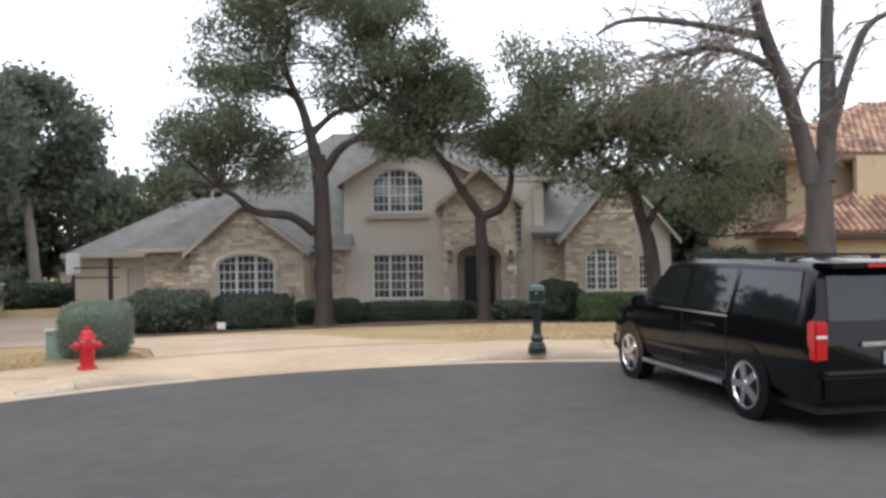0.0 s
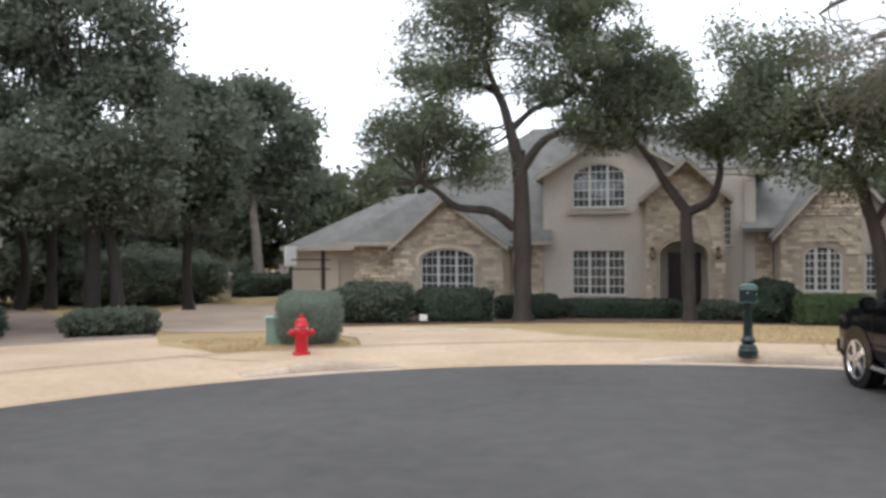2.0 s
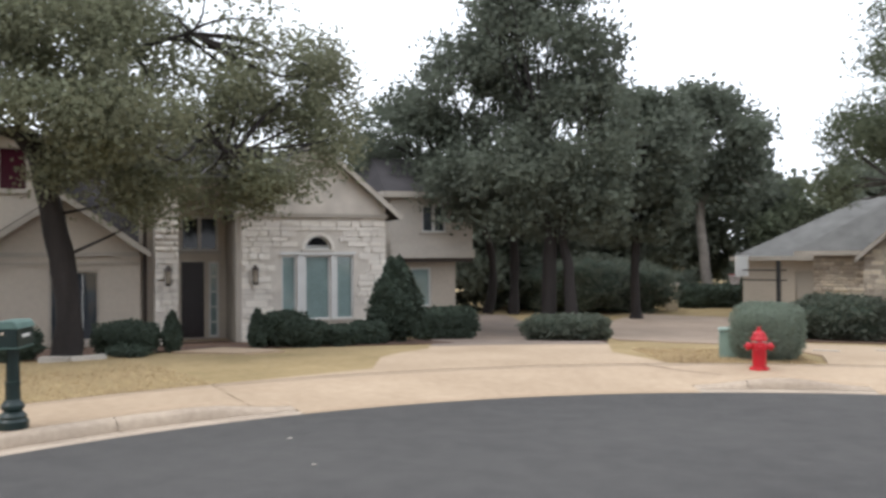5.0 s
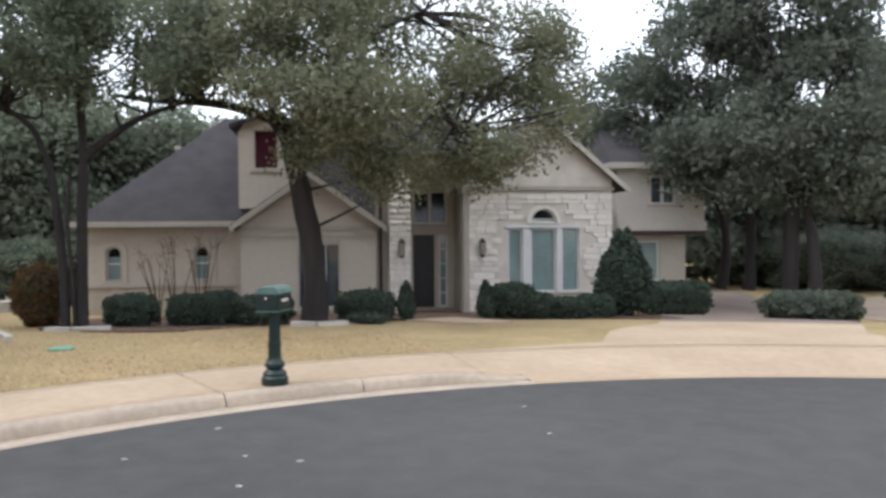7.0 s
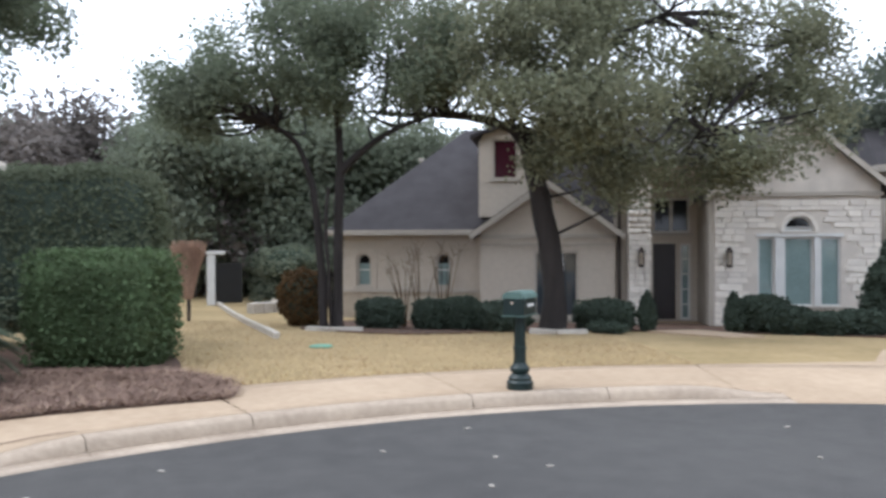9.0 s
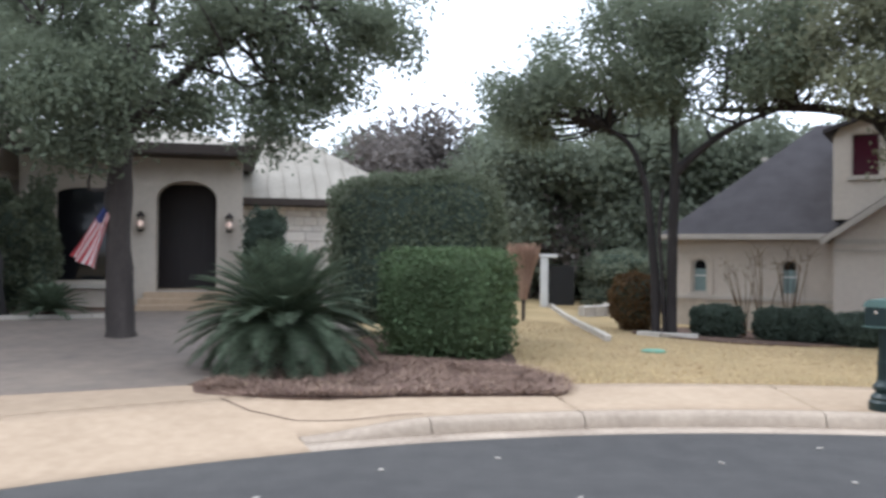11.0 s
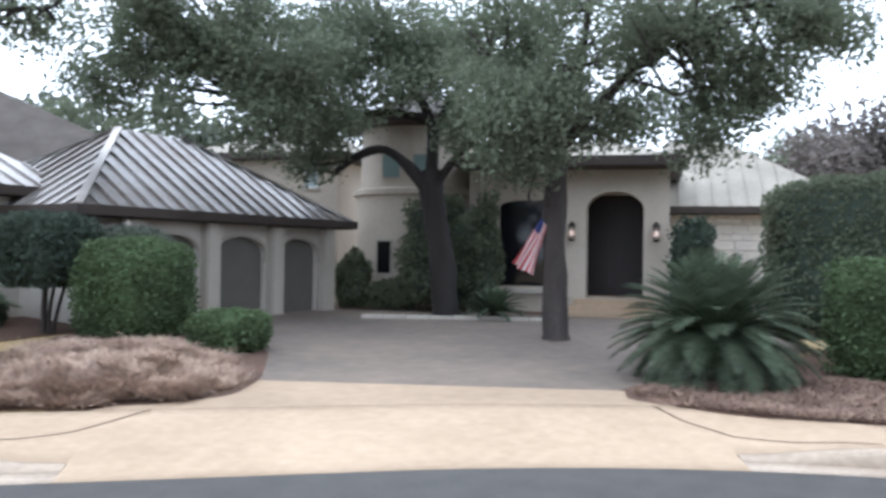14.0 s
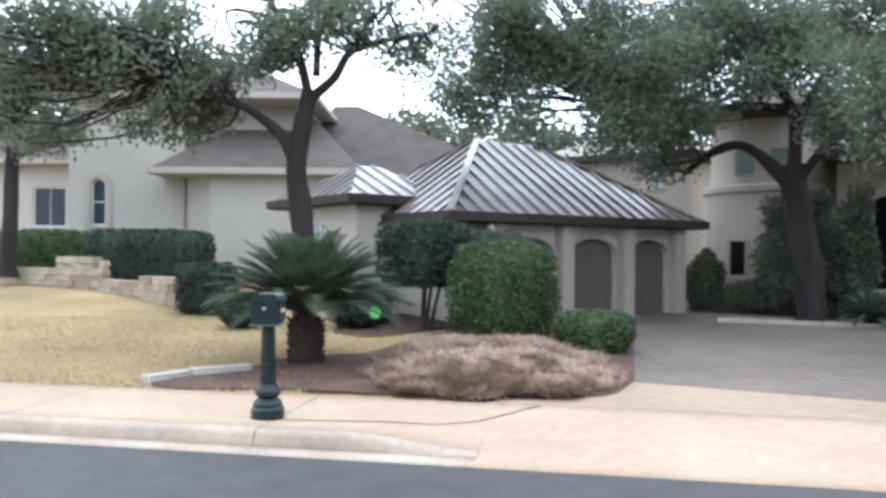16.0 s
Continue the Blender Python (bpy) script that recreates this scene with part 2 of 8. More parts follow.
def part(name, bm, material, parent=None, label="", smooth=False):
    me = bpy.data.meshes.new(name)
    bmesh.ops.recalc_face_normals(bm, faces=bm.faces)
    bm.to_mesh(me)
    bm.free()
    return finish(name, me, material, parent, label, smooth)


def raw(name, verts, faces, material, parent=None, label="", smooth=False, kind=""):
    """A mesh from arrays whose faces all have as many corners."""
    verts, faces = np.asarray(verts, "f"), np.asarray(faces, "i")
    me = bpy.data.meshes.new(name)
    k = faces.shape[1]
    me.vertices.add(len(verts))
    me.vertices.foreach_set("co", verts.ravel())
    me.loops.add(faces.size)
    me.loops.foreach_set("vertex_index", faces.ravel())
    me.polygons.add(len(faces))
    me.polygons.foreach_set("loop_start", np.arange(len(faces), dtype="i") * k)
    me.update(calc_edges=True)
    ob = finish(name, me, material, parent, label, smooth)
    return tagged(ob, kind=kind)


def box(bm, x0, x1, y0, y1, z0, z1, bevel=0.0):
    made = bmesh.ops.create_cube(bm, size=1, matrix=Matrix.LocRotScale(((x0 + x1) / 2, (y0 + y1) / 2, (z0 + z1) / 2), None, (abs(x1 - x0), abs(y1 - y0), abs(z1 - z0))))
    if bevel:
        edges = {e for v in made["verts"] for e in v.link_edges}
        bmesh.ops.bevel(bm, geom=list(edges), offset=bevel, segments=2, affect="EDGES")
    return bm


def boxed(*a, bevel=0.0):
    return box(bmesh.new(), *a, bevel=bevel)


def lathe(bm, profile, n=20, at=(0, 0, 0), m=None):
    """A turned body: profile of (radius, height)."""
    m = m or Matrix.Translation(at)
    rings = [[bm.verts.new(m @ Vector((r * math.cos(2 * math.pi * i / n), r * math.sin(2 * math.pi * i / n), z))) for i in range(n)] for r, z in profile]
    for a, b in zip(rings, rings[1:]):
        for i in range(n):
            bm.faces.new((a[i], a[(i + 1) % n], b[(i + 1) % n], b[i]))
    bm.faces.new(rings[0][::-1])
    bm.faces.new(rings[-1])
    return bm


def slab(bm, points, thick):
    """A plane polygon given thickness downwards (roof planes)."""
    top = [bm.verts.new(p) for p in points]
    low = [bm.verts.new((p[0], p[1], p[2] - thick)) for p in points]
    bm.faces.new(top)
    bm.faces.new(low[::-1])
    k = len(points)
    for i in range(k):
        bm.faces.new((top[i], low[i], low[(i + 1) % k], top[(i + 1) % k]))
    return bm


def arch(u0, u1, z0, zs, zt, n=10):
    """The outline of an opening with a curved head: springing at zs, top at zt."""
    c, w = (u0 + u1) / 2, (u1 - u0) / 2
    return [(u0, z0), (u1, z0)] + [(c + w * math.cos(math.pi * i / n), zs + (zt - zs) * math.sin(math.pi * i / n)) for i in range(n + 1)]


def rect(u0, u1, z0, z1):
    return [(u0, z0), (u1, z0), (u1, z1), (u0, z1)]


def pane_wall(outline, holes, v, thick=0.25):
    """An upright wall facing -y at depth v, with openings right through it."""
    bm = bmesh.new()
    edges = []
    for loop in (outline, *holes):
        vs = [bm.verts.new((u, v, z)) for u, z in loop]
        edges += [bm.edges.new((vs[i], vs[(i + 1) % len(vs)])) for i in range(len(vs))]
    bmesh.ops.triangle_fill(bm, edges=edges, use_beauty=True)
    got = bmesh.ops.extrude_face_region(bm, geom=bm.faces[:])
    bmesh.ops.translate(bm, verts=[g for g in got["geom"] if isinstance(g, bmesh.types.BMVert)], vec=(0, thick, 0))
    return bm


def arch_ring(u0, u1, z0, zs, zt, w, n=12):
    """The outline of a band that follows the head of an opening."""
    c, h = (u0 + u1) / 2, (u1 - u0) / 2
    outer = [(c - (h + w) * math.cos(math.pi * i / n), zs + (zt - zs + w) * math.sin(math.pi * i / n)) for i in range(n + 1)]
    inner = [(c + h * math.cos(math.pi * i / n), zs + (zt - zs) * math.sin(math.pi * i / n)) for i in range(n + 1)]
    return [(u0 - w, z0)] + outer + [(u1 + w, z0), (u1, z0)] + inner + [(u0, z0)]


def inside(p, poly):
    hit = False
    for (x0, y0), (x1, y1) in zip(poly, poly[1:] + poly[:1]):
        if (y0 > p[1]) != (y1 > p[1]) and p[0] < x0 + (p[1] - y0) * (x1 - x0) / (y1 - y0):
            hit = not hit
    return hit


def window(parent, u0, u1, z0, z1, v, cols, rows, spring=None, glass=None, big=(), frame_w=0.07, name="window", paint=None, label="white-framed window with thin glazing bars"):
    """A framed window, proud of nothing: frame and bars sit inside the opening; big: bars that are posts."""
    w = part(name, pane_wall(arch(u0, u1, z0, spring, z1) if spring else rect(u0, u1, z0, z1),
             [arch(u0 + frame_w, u1 - frame_w, z0 + frame_w, spring, z1 - frame_w) if spring else rect(u0 + frame_w, u1 - frame_w, z0 + frame_w, z1 - frame_w)], v + 0.05, 0.1), paint or WHITE, parent, label)
    c, hw = (u0 + u1) / 2, (u1 - u0) / 2

    def top(u):
        return z1 if not spring else spring + (z1 - spring) * math.sqrt(max(0, 1 - ((u - c) / hw) ** 2))
    for i in range(1, cols):
        u = u0 + (u1 - u0) * i / cols
        b = 0.055 if i in big else 0.013
        part("glazing_bar", boxed(u - b, u + b, v + (0.06 if i in big else 0.085), v + 0.13, z0 + frame_w / 2, top(u) - frame_w / 2), WHITE, w)
    for j in range(1, rows):
        z = z0 + (z1 - z0) * j / rows
        e = hw - frame_w / 2 if not spring or z <= spring else hw * math.sqrt(max(0, 1 - ((z - spring) / (z1 - spring)) ** 2)) - frame_w / 2
        part("glazing_bar", boxed(c - e, c + e, v + 0.09, v + 0.125, z - 0.022, z + 0.022), WHITE, w)
    part("pane", pane_wall(arch(u0 + 0.01, u1 - 0.01, z0 + 0.01, spring, z1 - 0.01) if spring else rect(u0 + 0.01, u1 - 0.01, z0 + 0.01, z1 - 0.01), [], v + 0.115, 0.012), glass or GLASS, w)
    part("sill", boxed(u0 - 0.1, u1 + 0.1, v - 0.07, v + 0.1, z0 - 0.09, z0 - 0.005, bevel=0.015), TRIM, w)
    return w


BLOCK = {}


def block_mesh(material):
    """Five rough stone blocks of unit size to be scaled."""
    if material.name not in BLOCK:
        got = []
        for k in range(5):
            rng = random.Random(40 + k)
            bm = bmesh.new()
            box(bm, -0.5, 0.5, -0.5, 0.5, -0.5, 0.5)
            for vtx in bm.verts:
                if vtx.co.y < 0:
                    vtx.co.x *= 0.97 + rng.uniform(-0.02, 0.01)
                    vtx.co.z *= 0.93 + rng.uniform(-0.04, 0.02)
                    vtx.co.y += rng.uniform(0, 0.25)
            me = bpy.data.meshes.new("stone_block")
            bmesh.ops.recalc_face_normals(bm, faces=bm.faces)
            bm.to_mesh(me)
            bm.free()
            me.materials.append(material)
            got.append(me)
        BLOCK[material.name] = got
    return BLOCK[material.name]


STONE_JOBS = []


def stones(parent, outline, holes, v, row, length, material, rest, limit, seed=1):
    """Coursed stone facing laid later, when all larger things stand."""
    STONE_JOBS.append((parent, outline, holes, v, row, length, material, rest, limit, seed))


def lay_stones(parent, outline, holes, v, row, length, material, rest, limit, seed):
    rng = random.Random(seed)
    us, zs = [p[0] for p in outline], [p[1] for p in outline]
    z, made, rv, rf = min(zs), 0, [], []
    meshes = block_mesh(material)
    while z < max(zs):
        h = row * rng.uniform(0.7, 1.35)
        u = min(us) - rng.uniform(0, length)
        while u < max(us):
            w = length * rng.uniform(0.5, 1.6)
            a, b, lo, hi = u + 0.01, u + w - 0.01, z + 0.01, z + h - 0.01
            u += w
            a, b = max(a, min(us)), min(b, max(us))
            if b - a < 0.08:
                continue
            pts = [(a, lo), (b, lo), (a, hi), (b, hi), ((a + b) / 2, (lo + hi) / 2)]
            if not all(inside(p, outline) for p in [((p[0] * 0.98 + 0.02 * (a + b) / 2), (p[1] * 0.98 + 0.02 * (lo + hi) / 2)) for p in pts]):
                continue
            if any(inside(p, hl) for hl in holes for p in pts):
                continue
            proud = rng.uniform(0.03, 0.07)
            if made < limit:
                ob = new("stone", meshes[rng.randrange(5)])
                ob.parent = parent
                ob.matrix_local = Matrix.LocRotScale(((a + b) / 2, v - proud / 2 + 0.01, (lo + hi) / 2), None, (b - a, proud + 0.03, hi - lo))
                made += 1
            else:
                k = len(rv)
                y0, y1 = v - proud, v + 0.02
                rv += [(a, y1, lo), (b, y1, lo), (b, y1, hi), (a, y1, hi), (a + 0.012, y0, lo + 0.012), (b - 0.012, y0, lo + 0.012), (b - 0.012, y0 + 0.01, hi - 0.012), (a + 0.012, y0, hi - 0.012)]
                rf += [(k + 4, k + 5, k + 6, k + 7), (k, k + 1, k + 5, k + 4), (k + 1, k + 2, k + 6, k + 5), (k + 2, k + 3, k + 7, k + 6), (k + 3, k, k + 4, k + 7)]
        z += h
    if rf:
        raw("stone_facing", rv, rf, rest, parent, kind="stuff")


def frame_m(x, y, yaw, depth):
    """A house's own frame: origin depth metres ahead of (x, y) at that heading; x to the right, y away, z up from the street."""
    a = radians(yaw)
    return Matrix.Translation((x - math.sin(a) * depth, y + math.cos(a) * depth, 0)) @ Matrix.Rotation(a, 4, "Z")


# ---- lie of the land ----
CX, CY, RAD = 3.3, 4.2, 11.6
SX, SY = 0.597, -0.802
NX, NY = -0.802, -0.597


def road_d(x, y):
    """Distance from the edge of the road: the turning circle and the street that leaves it."""
    dx, dy = x - CX, y - CY
    disc = math.hypot(dx, dy) - RAD
    q, al = dx * NX + dy * NY, dx * SX + dy * SY
    strip = max(q - RAD, 2.4 - q) if al > 0 else 1e9
    return min(disc, strip)


FALL = [(0, 0.1), (40, -0.2), (70, -0.75), (112, -0.85), (140, -0.6), (165, -0.5), (182, -0.05), (198, 0.3), (218, 0.3), (232, 0.55), (246, 1.0), (262, 1.1), (290, 0.8), (320, 0.2), (360, 0.1)]


def land(x, y):
    """Height of the ground."""
    d = road_d(x, y)
    if d < 0.4:
        return -0.06
    a = math.degrees(math.atan2(y - CY, x - CX)) % 360
    for (a0, h0), (a1, h1) in zip(FALL, FALL[1:]):
        if a0 <= a <= a1:
            far = h0 + (h1 - h0) * (a - a0) / (a1 - a0)
    k = min(1, max(0, (d - 2.4) / 17))
    k = k * k * (3 - 2 * k)
    return 0.145 + (far - 0.145) * k


def edge(s):
    """A point on the edge of the road and the way out from it; s runs clockwise round the circle, and below 0 down the street."""
    if s >= 0:
        a = radians(216.7) - s / RAD
        return CX + RAD * math.cos(a), CY + RAD * math.sin(a), math.cos(a), math.sin(a)
    return CX + NX * RAD - SX * s, CY + NY * RAD - SY * s, NX, NY


def spot(x, y):
    return (x, y, land(x, y))


# ---- ground, road, kerb, drives ----
def sheet(name, poly, lift, material, step=1.0, label="", category="", kind="structure", edge_drop=0.08, rounded=0):
    """A paved or planted area that follows the land, with a real edge."""
    for _ in range(rounded):
        poly = [q for a, b in zip(poly, poly[1:] + poly[:1]) for q in ((a[0] * 0.86 + b[0] * 0.14, a[1] * 0.86 + b[1] * 0.14), (a[0] * 0.14 + b[0] * 0.86, a[1] * 0.14 + b[1] * 0.86))]
    bm = bmesh.new()
    bm.faces.new([bm.verts.new((x, y, 0)) for x, y in poly])
    for axis in (0, 1):
        lo, hi = min(p[axis] for p in poly), max(p[axis] for p in poly)
        c = lo + step
        while c < hi:
            no = Vector((1, 0, 0)) if axis == 0 else Vector((0, 1, 0))
            bmesh.ops.bisect_plane(bm, geom=bm.verts[:] + bm.edges[:] + bm.faces[:], plane_co=no * c, plane_no=no)
            c += step
    for v in bm.verts:
        v.co.z = land(v.co.x, v.co.y) + lift
    rim = [e for e in bm.edges if len(e.link_faces) == 1]
    got = bmesh.ops.extrude_edge_only(bm, edges=rim)
    for g in got["geom"]:
        if isinstance(g, bmesh.types.BMVert):
            g.co.z -= edge_drop
    ob = part(name, bm, material)
    return tagged(ob, label, category, kind=kind)


def ground_sheet():
    """One sheet to the horizon, fine near the street and coarse far off."""
    xs = sorted(set([-400, -250, -150, -100, -75] + [i * 0.8 for i in range(-75, 60)] + [60, 75, 100, 150, 250, 400]))
    ys = sorted(set([-400, -250, -150, -100, -75] + [i * 0.8 for i in range(-65, 90)] + [75, 100, 150, 250, 400]))
    verts = [(x, y, land(x, y) - 0.012 - 0.17 * min(1, max(0, (2.5 - road_d(x, y)) / 2)) + (0.02 * noise.noise(Vector((x * 0.5, y * 0.5, 0))) if road_d(x, y) > 3 else 0)) for y in ys for x in xs]
    k = len(xs)
    faces = [(j * k + i, j * k + i + 1, (j + 1) * k + i + 1, (j + 1) * k + i) for j in range(len(ys) - 1) for i in range(k - 1)]
    return tagged(raw("ground", verts, faces, LAWN, smooth=True), "dry straw-coloured winter lawn, gently sloping", "ground", kind="structure")


ground_sheet()
# the road: turning circle and street, slightly crowned
bm = bmesh.new()
rim = [(CX + RAD * math.cos(radians(216.7 - i * 4)), CY + RAD * math.sin(radians(216.7 - i * 4))) for i in range(78)]
tail = [(CX + NX * 2.4 + SX * t, CY + NY * 2.4 + SY * t) for t in (14, 90)] + [(CX + NX * RAD + SX * 90, CY + NY * RAD + SY * 90)]
bm.faces.new([bm.verts.new((x, y, 0.0)) for x, y in rim + tail])
bmesh.ops.triangulate(bm, faces=bm.faces[:])
tagged(part("road", bm, ASPHALT), "dark grey asphalt turning circle, worn and patched", "road", kind="structure")

DRIVES = [(-2.7, 3.3), (12.9, 19.0), (21.6, 25.8)]


def kerb_h(s):
    """Height of the kerb: it sinks away at each driveway."""
    k = 1.0
    for a, b in DRIVES:
        k = min(k, max(0.0, min(1.0, max(a - s, s - b) / 1.3)) if (s < a or s > b) else 0.0)
    return 0.02 + 0.12 * (k * k * (3 - 2 * k))


def run(name, s0, s1, prof, material, label="", category="", step=0.3, parent=None):
    """A strip along the road's edge: prof(s) gives (distance out, height) points."""
    n = max(2, int(abs(s1 - s0) / step))
    verts, faces = [], []
    for i in range(n + 1):
        s = s0 + (s1 - s0) * i / n
        x, y, ox, oy = edge(s)
        pr = prof(s)
        verts += [(x + ox * d, y + oy * d, z) for d, z in pr]
    k = len(pr)
    for i in range(n):
        for j in range(k - 1):
            faces.append((i * k + j, i * k + j + 1, (i + 1) * k + j + 1, (i + 1) * k + j))
    ob = raw(name, verts, faces, material, parent)
    return tagged(ob, label, category, kind="structure") if label else ob


kerb = thing("kerb", "pale concrete kerb and gutter, stained, sinking at the driveways", "kerb", kind="structure")
cuts = [-46, -40, -34, -28, -22, -16, -11, -7.8, -4.9, -2.7, 3.3, 4.6, 6.25, 8.85, 10.6, 12.9, 19.0, 19.8, 21.6, 25.8, 30, 34, 38, 42, 46, 50]
for a, b in zip(cuts, cuts[1:]):
    if (a, b) in DRIVES:
        continue
    run("gutter_pan", a + 0.003, b - 0.003, lambda s: [(-0.02, -0.1), (-0.02, 0.006), (0.27, 0.012), (0.27, -0.05)], GUTTER, parent=kerb)
    run("kerb_stone", a + 0.005, b - 0.005, lambda s: [(0.272, -0.05), (0.28, 0.016), (0.305, max(0.03, kerb_h(s) - 0.035)), (0.34, kerb_h(s) + 0.004), (0.4, kerb_h(s) + 0.018), (0.47, kerb_h(s) + 0.018), (0.48, 0.0)], KERB, parent=kerb)

pavement = thing("pavement", "sand-coloured concrete pavement slabs with dark joints", "pavement", kind="structure")


def walk_h(s, d):
    """Height of pavement and driveway aprons between the kerb and the lots."""
    k = min(1, max(0, (d - 0.48) / 1.7))
    x, y, ox, oy = edge(s)
    far = land(x + ox * 2.25, y + oy * 2.25) + 0.018
    return kerb_h(s) + 0.016 + (far - kerb_h(s) - 0.016) * k


cuts = [-46, -40, -34, -28, -22, -16, -11, -7.8, -4.9, -2.7, 3.3, 6.25, 8.85, 12.35, 12.9, 19.0, 21.6, 25.8, 29, 32, 36, 40, 44, 48]
for a, b in zip(cuts, cuts[1:]):
    ga_, gb_ = (0.0 if c in (-2.7, 3.3, 12.9, 19.0, 21.6, 25.8) else 0.007 for c in (a, b))
    run("slab", a + ga_, b - gb_, lambda s: ([(-0.02, -0.1), (-0.02, 0.008), (0.3, 0.022)] if (a, b) in DRIVES else [(0.485, -0.05)]) + [(d, walk_h(s, d)) for d in (0.485, 0.9, 1.4, 1.9, 2.25)] + [(2.25, -0.05)], CONCRETE, parent=pavement)

# driveways beyond the pavement
def arc(s0, s1, d, n=8):
    return [(edge(s0 + (s1 - s0) * i / n)[0] + edge(s0 + (s1 - s0) * i / n)[2] * d, edge(s0 + (s1 - s0) * i / n)[1] + edge(s0 + (s1 - s0) * i / n)[3] * d) for i in range(n + 1)]


sheet("driveway", arc(12.35, 19.1, 2.26) + [(-5.75, 17.3), (-7.0, 20.2), (-10.4, 17.5), (-9.85, 16.6), (-9.7, 15.4), (-9.35, 14.2), (-8.3, 12.6)], 0.02, CONCRETE, label="sand-coloured concrete driveway apron", category="driveway")
sheet("driveway", [(-7.0, 20.22), (-7.9, 22.2), (-10.6, 25.4), (-13.5, 30), (-19, 37), (-27, 36), (-17.5, 26), (-13.2, 21.8), (-10.42, 17.55)], 0.018, PAVER, label="brown paved driveway in the shade of trees", category="driveway")
sheet("driveway", arc(21.4, 26.5, 2.26) + [(2.5, 19.05), (1.1, 21.4), (-0.9, 23.6), (-3.2, 25.0), (-4.2, 21.9), (-2.0, 18.7)], 0.02, CONCRETE, label="sand-coloured concrete driveway with pale joints", category="driveway")
sheet("driveway", [(-4.22, 21.95), (-3.22, 25.02), (-4.6, 29.4), (-6.5, 36), (-8, 42), (-14, 42), (-13.2, 33.5), (-8.9, 25.9)], 0.018, PAVERT, label="tan paved garage court", category="driveway")
sheet("driveway", arc(-2.9, 4.2, 2.26) + [(-10.4, -1.7), (-8.65, -6.3)], 0.02, APRON, label="sand-coloured concrete driveway apron", category="driveway")
sheet("driveway", [(-8.67, -6.32), (-10.42, -1.72), (-13.5, -0.6), (-17, 0.4), (-23.5, -0.5), (-25.5, -6), (-23.2, -14), (-15.5, -12.6), (-11.2, -8.0)], 0.018, COURT, step=1.2, label="grey-brown concrete entrance court, worn smooth, tree-shade patches in its colour", category="driveway")
for x0, y0, x1, y1 in ((-1.27, 20.73, 0.41, 20.86), (0.70, 20.78, 1.35, 20.86), (-2.35, 19.92, -1.85, 19.90)):
    dx, dy = x1 - x0, y1 - y0
    ln = math.hypot(dx, dy)
    nx, ny = -dy / ln * 0.07, dx / ln * 0.07
    sheet("joint_strip", [(x0 + nx, y0 + ny), (x1 + nx, y1 + ny), (x1 - nx, y1 - ny), (x0 - nx, y0 - ny)], 0.04, EDGE, label="pale stone joint strip across the driveway", category="joint strip")

sheet("garden_path", [(-15.76, 14.3), (-15.95, 16.1), (-13.73, 15.52), (-12.7, 15.0), (-13.04, 14.1)], 0.03, CONCRETE, step=0.5, label="short concrete path to the front door", category="path")
# planting beds
BEDS = [
    ("bed", [(-10.7, -1.7), (-9.75, -1.45), (-9.45, -0.1), (-9.6, 1.5), (-9.6, 3.0), (-10.5, 3.2), (-11.9, 2.75), (-13.0, 2.9), (-14.8, 3.0), (-15.3, 2.3), (-18.5, 2.2), (-17.0, 0.6), (-13.4, -0.5)], "brown mulch bed round a sago palm and hedge"),
    ("bed", [(-4.6, -9.0), (-5.8, -7.4), (-6.6, -6.1), (-7.6, -5.7), (-8.8, -6.2), (-11.3, -7.95), (-14.0, -11.2), (-13.2, -12.6), (-11.4, -12.4), (-9.4, -11.6), (-7.6, -10.6), (-6.9, -10.95), (-6.0, -11.0), (-5.2, -10.45), (-4.4, -10.5), (-3.75, -10.4), (-3.7, -9.7)], "brown mulch bed with a heap of dead grasses"),
    ("bed", [(-8.9, -12.2), (-11.4, -12.5), (-13.3, -12.7), (-14.5, -15), (-11, -15.2), (-8.6, -13.2)], "dark planting bed below the garage wall"),
    ("bed", [(-4.6, 29.2), (-1, 29.9), (4.4, 29.4), (8.4, 28.9), (11, 28), (14, 27), (16, 31), (12, 34), (-6, 37)], "dark mulch bed along the house front"),
    ("bed", [(-10.6, 19.4), (-13, 17.5), (-16, 15.6), (-17.5, 11.5), (-17.2, 8.2), (-20, 6.5), (-25, 10), (-18, 22), (-14.5, 22.3)], "dark mulch bed in front of the house"),
    ("bed", [(-8.2, 22.6), (-7.3, 20.9), (-8.6, 24.0), (-10.5, 26.5), (-14, 30.5), (-12.0, 28.2)], "mulch island between two driveways"),
    ("bed", [(-23.3, -0.6), (-21.2, -6.3), (-21.6, -8), (-19.6, -12), (-20.5, -13), (-27, -11), (-27, -2)], "planting bed before the house front"),
]
for nm, poly, lab in BEDS:
    sheet(nm, poly, 0.022, MULCH, label=lab, category="bed", rounded=2)


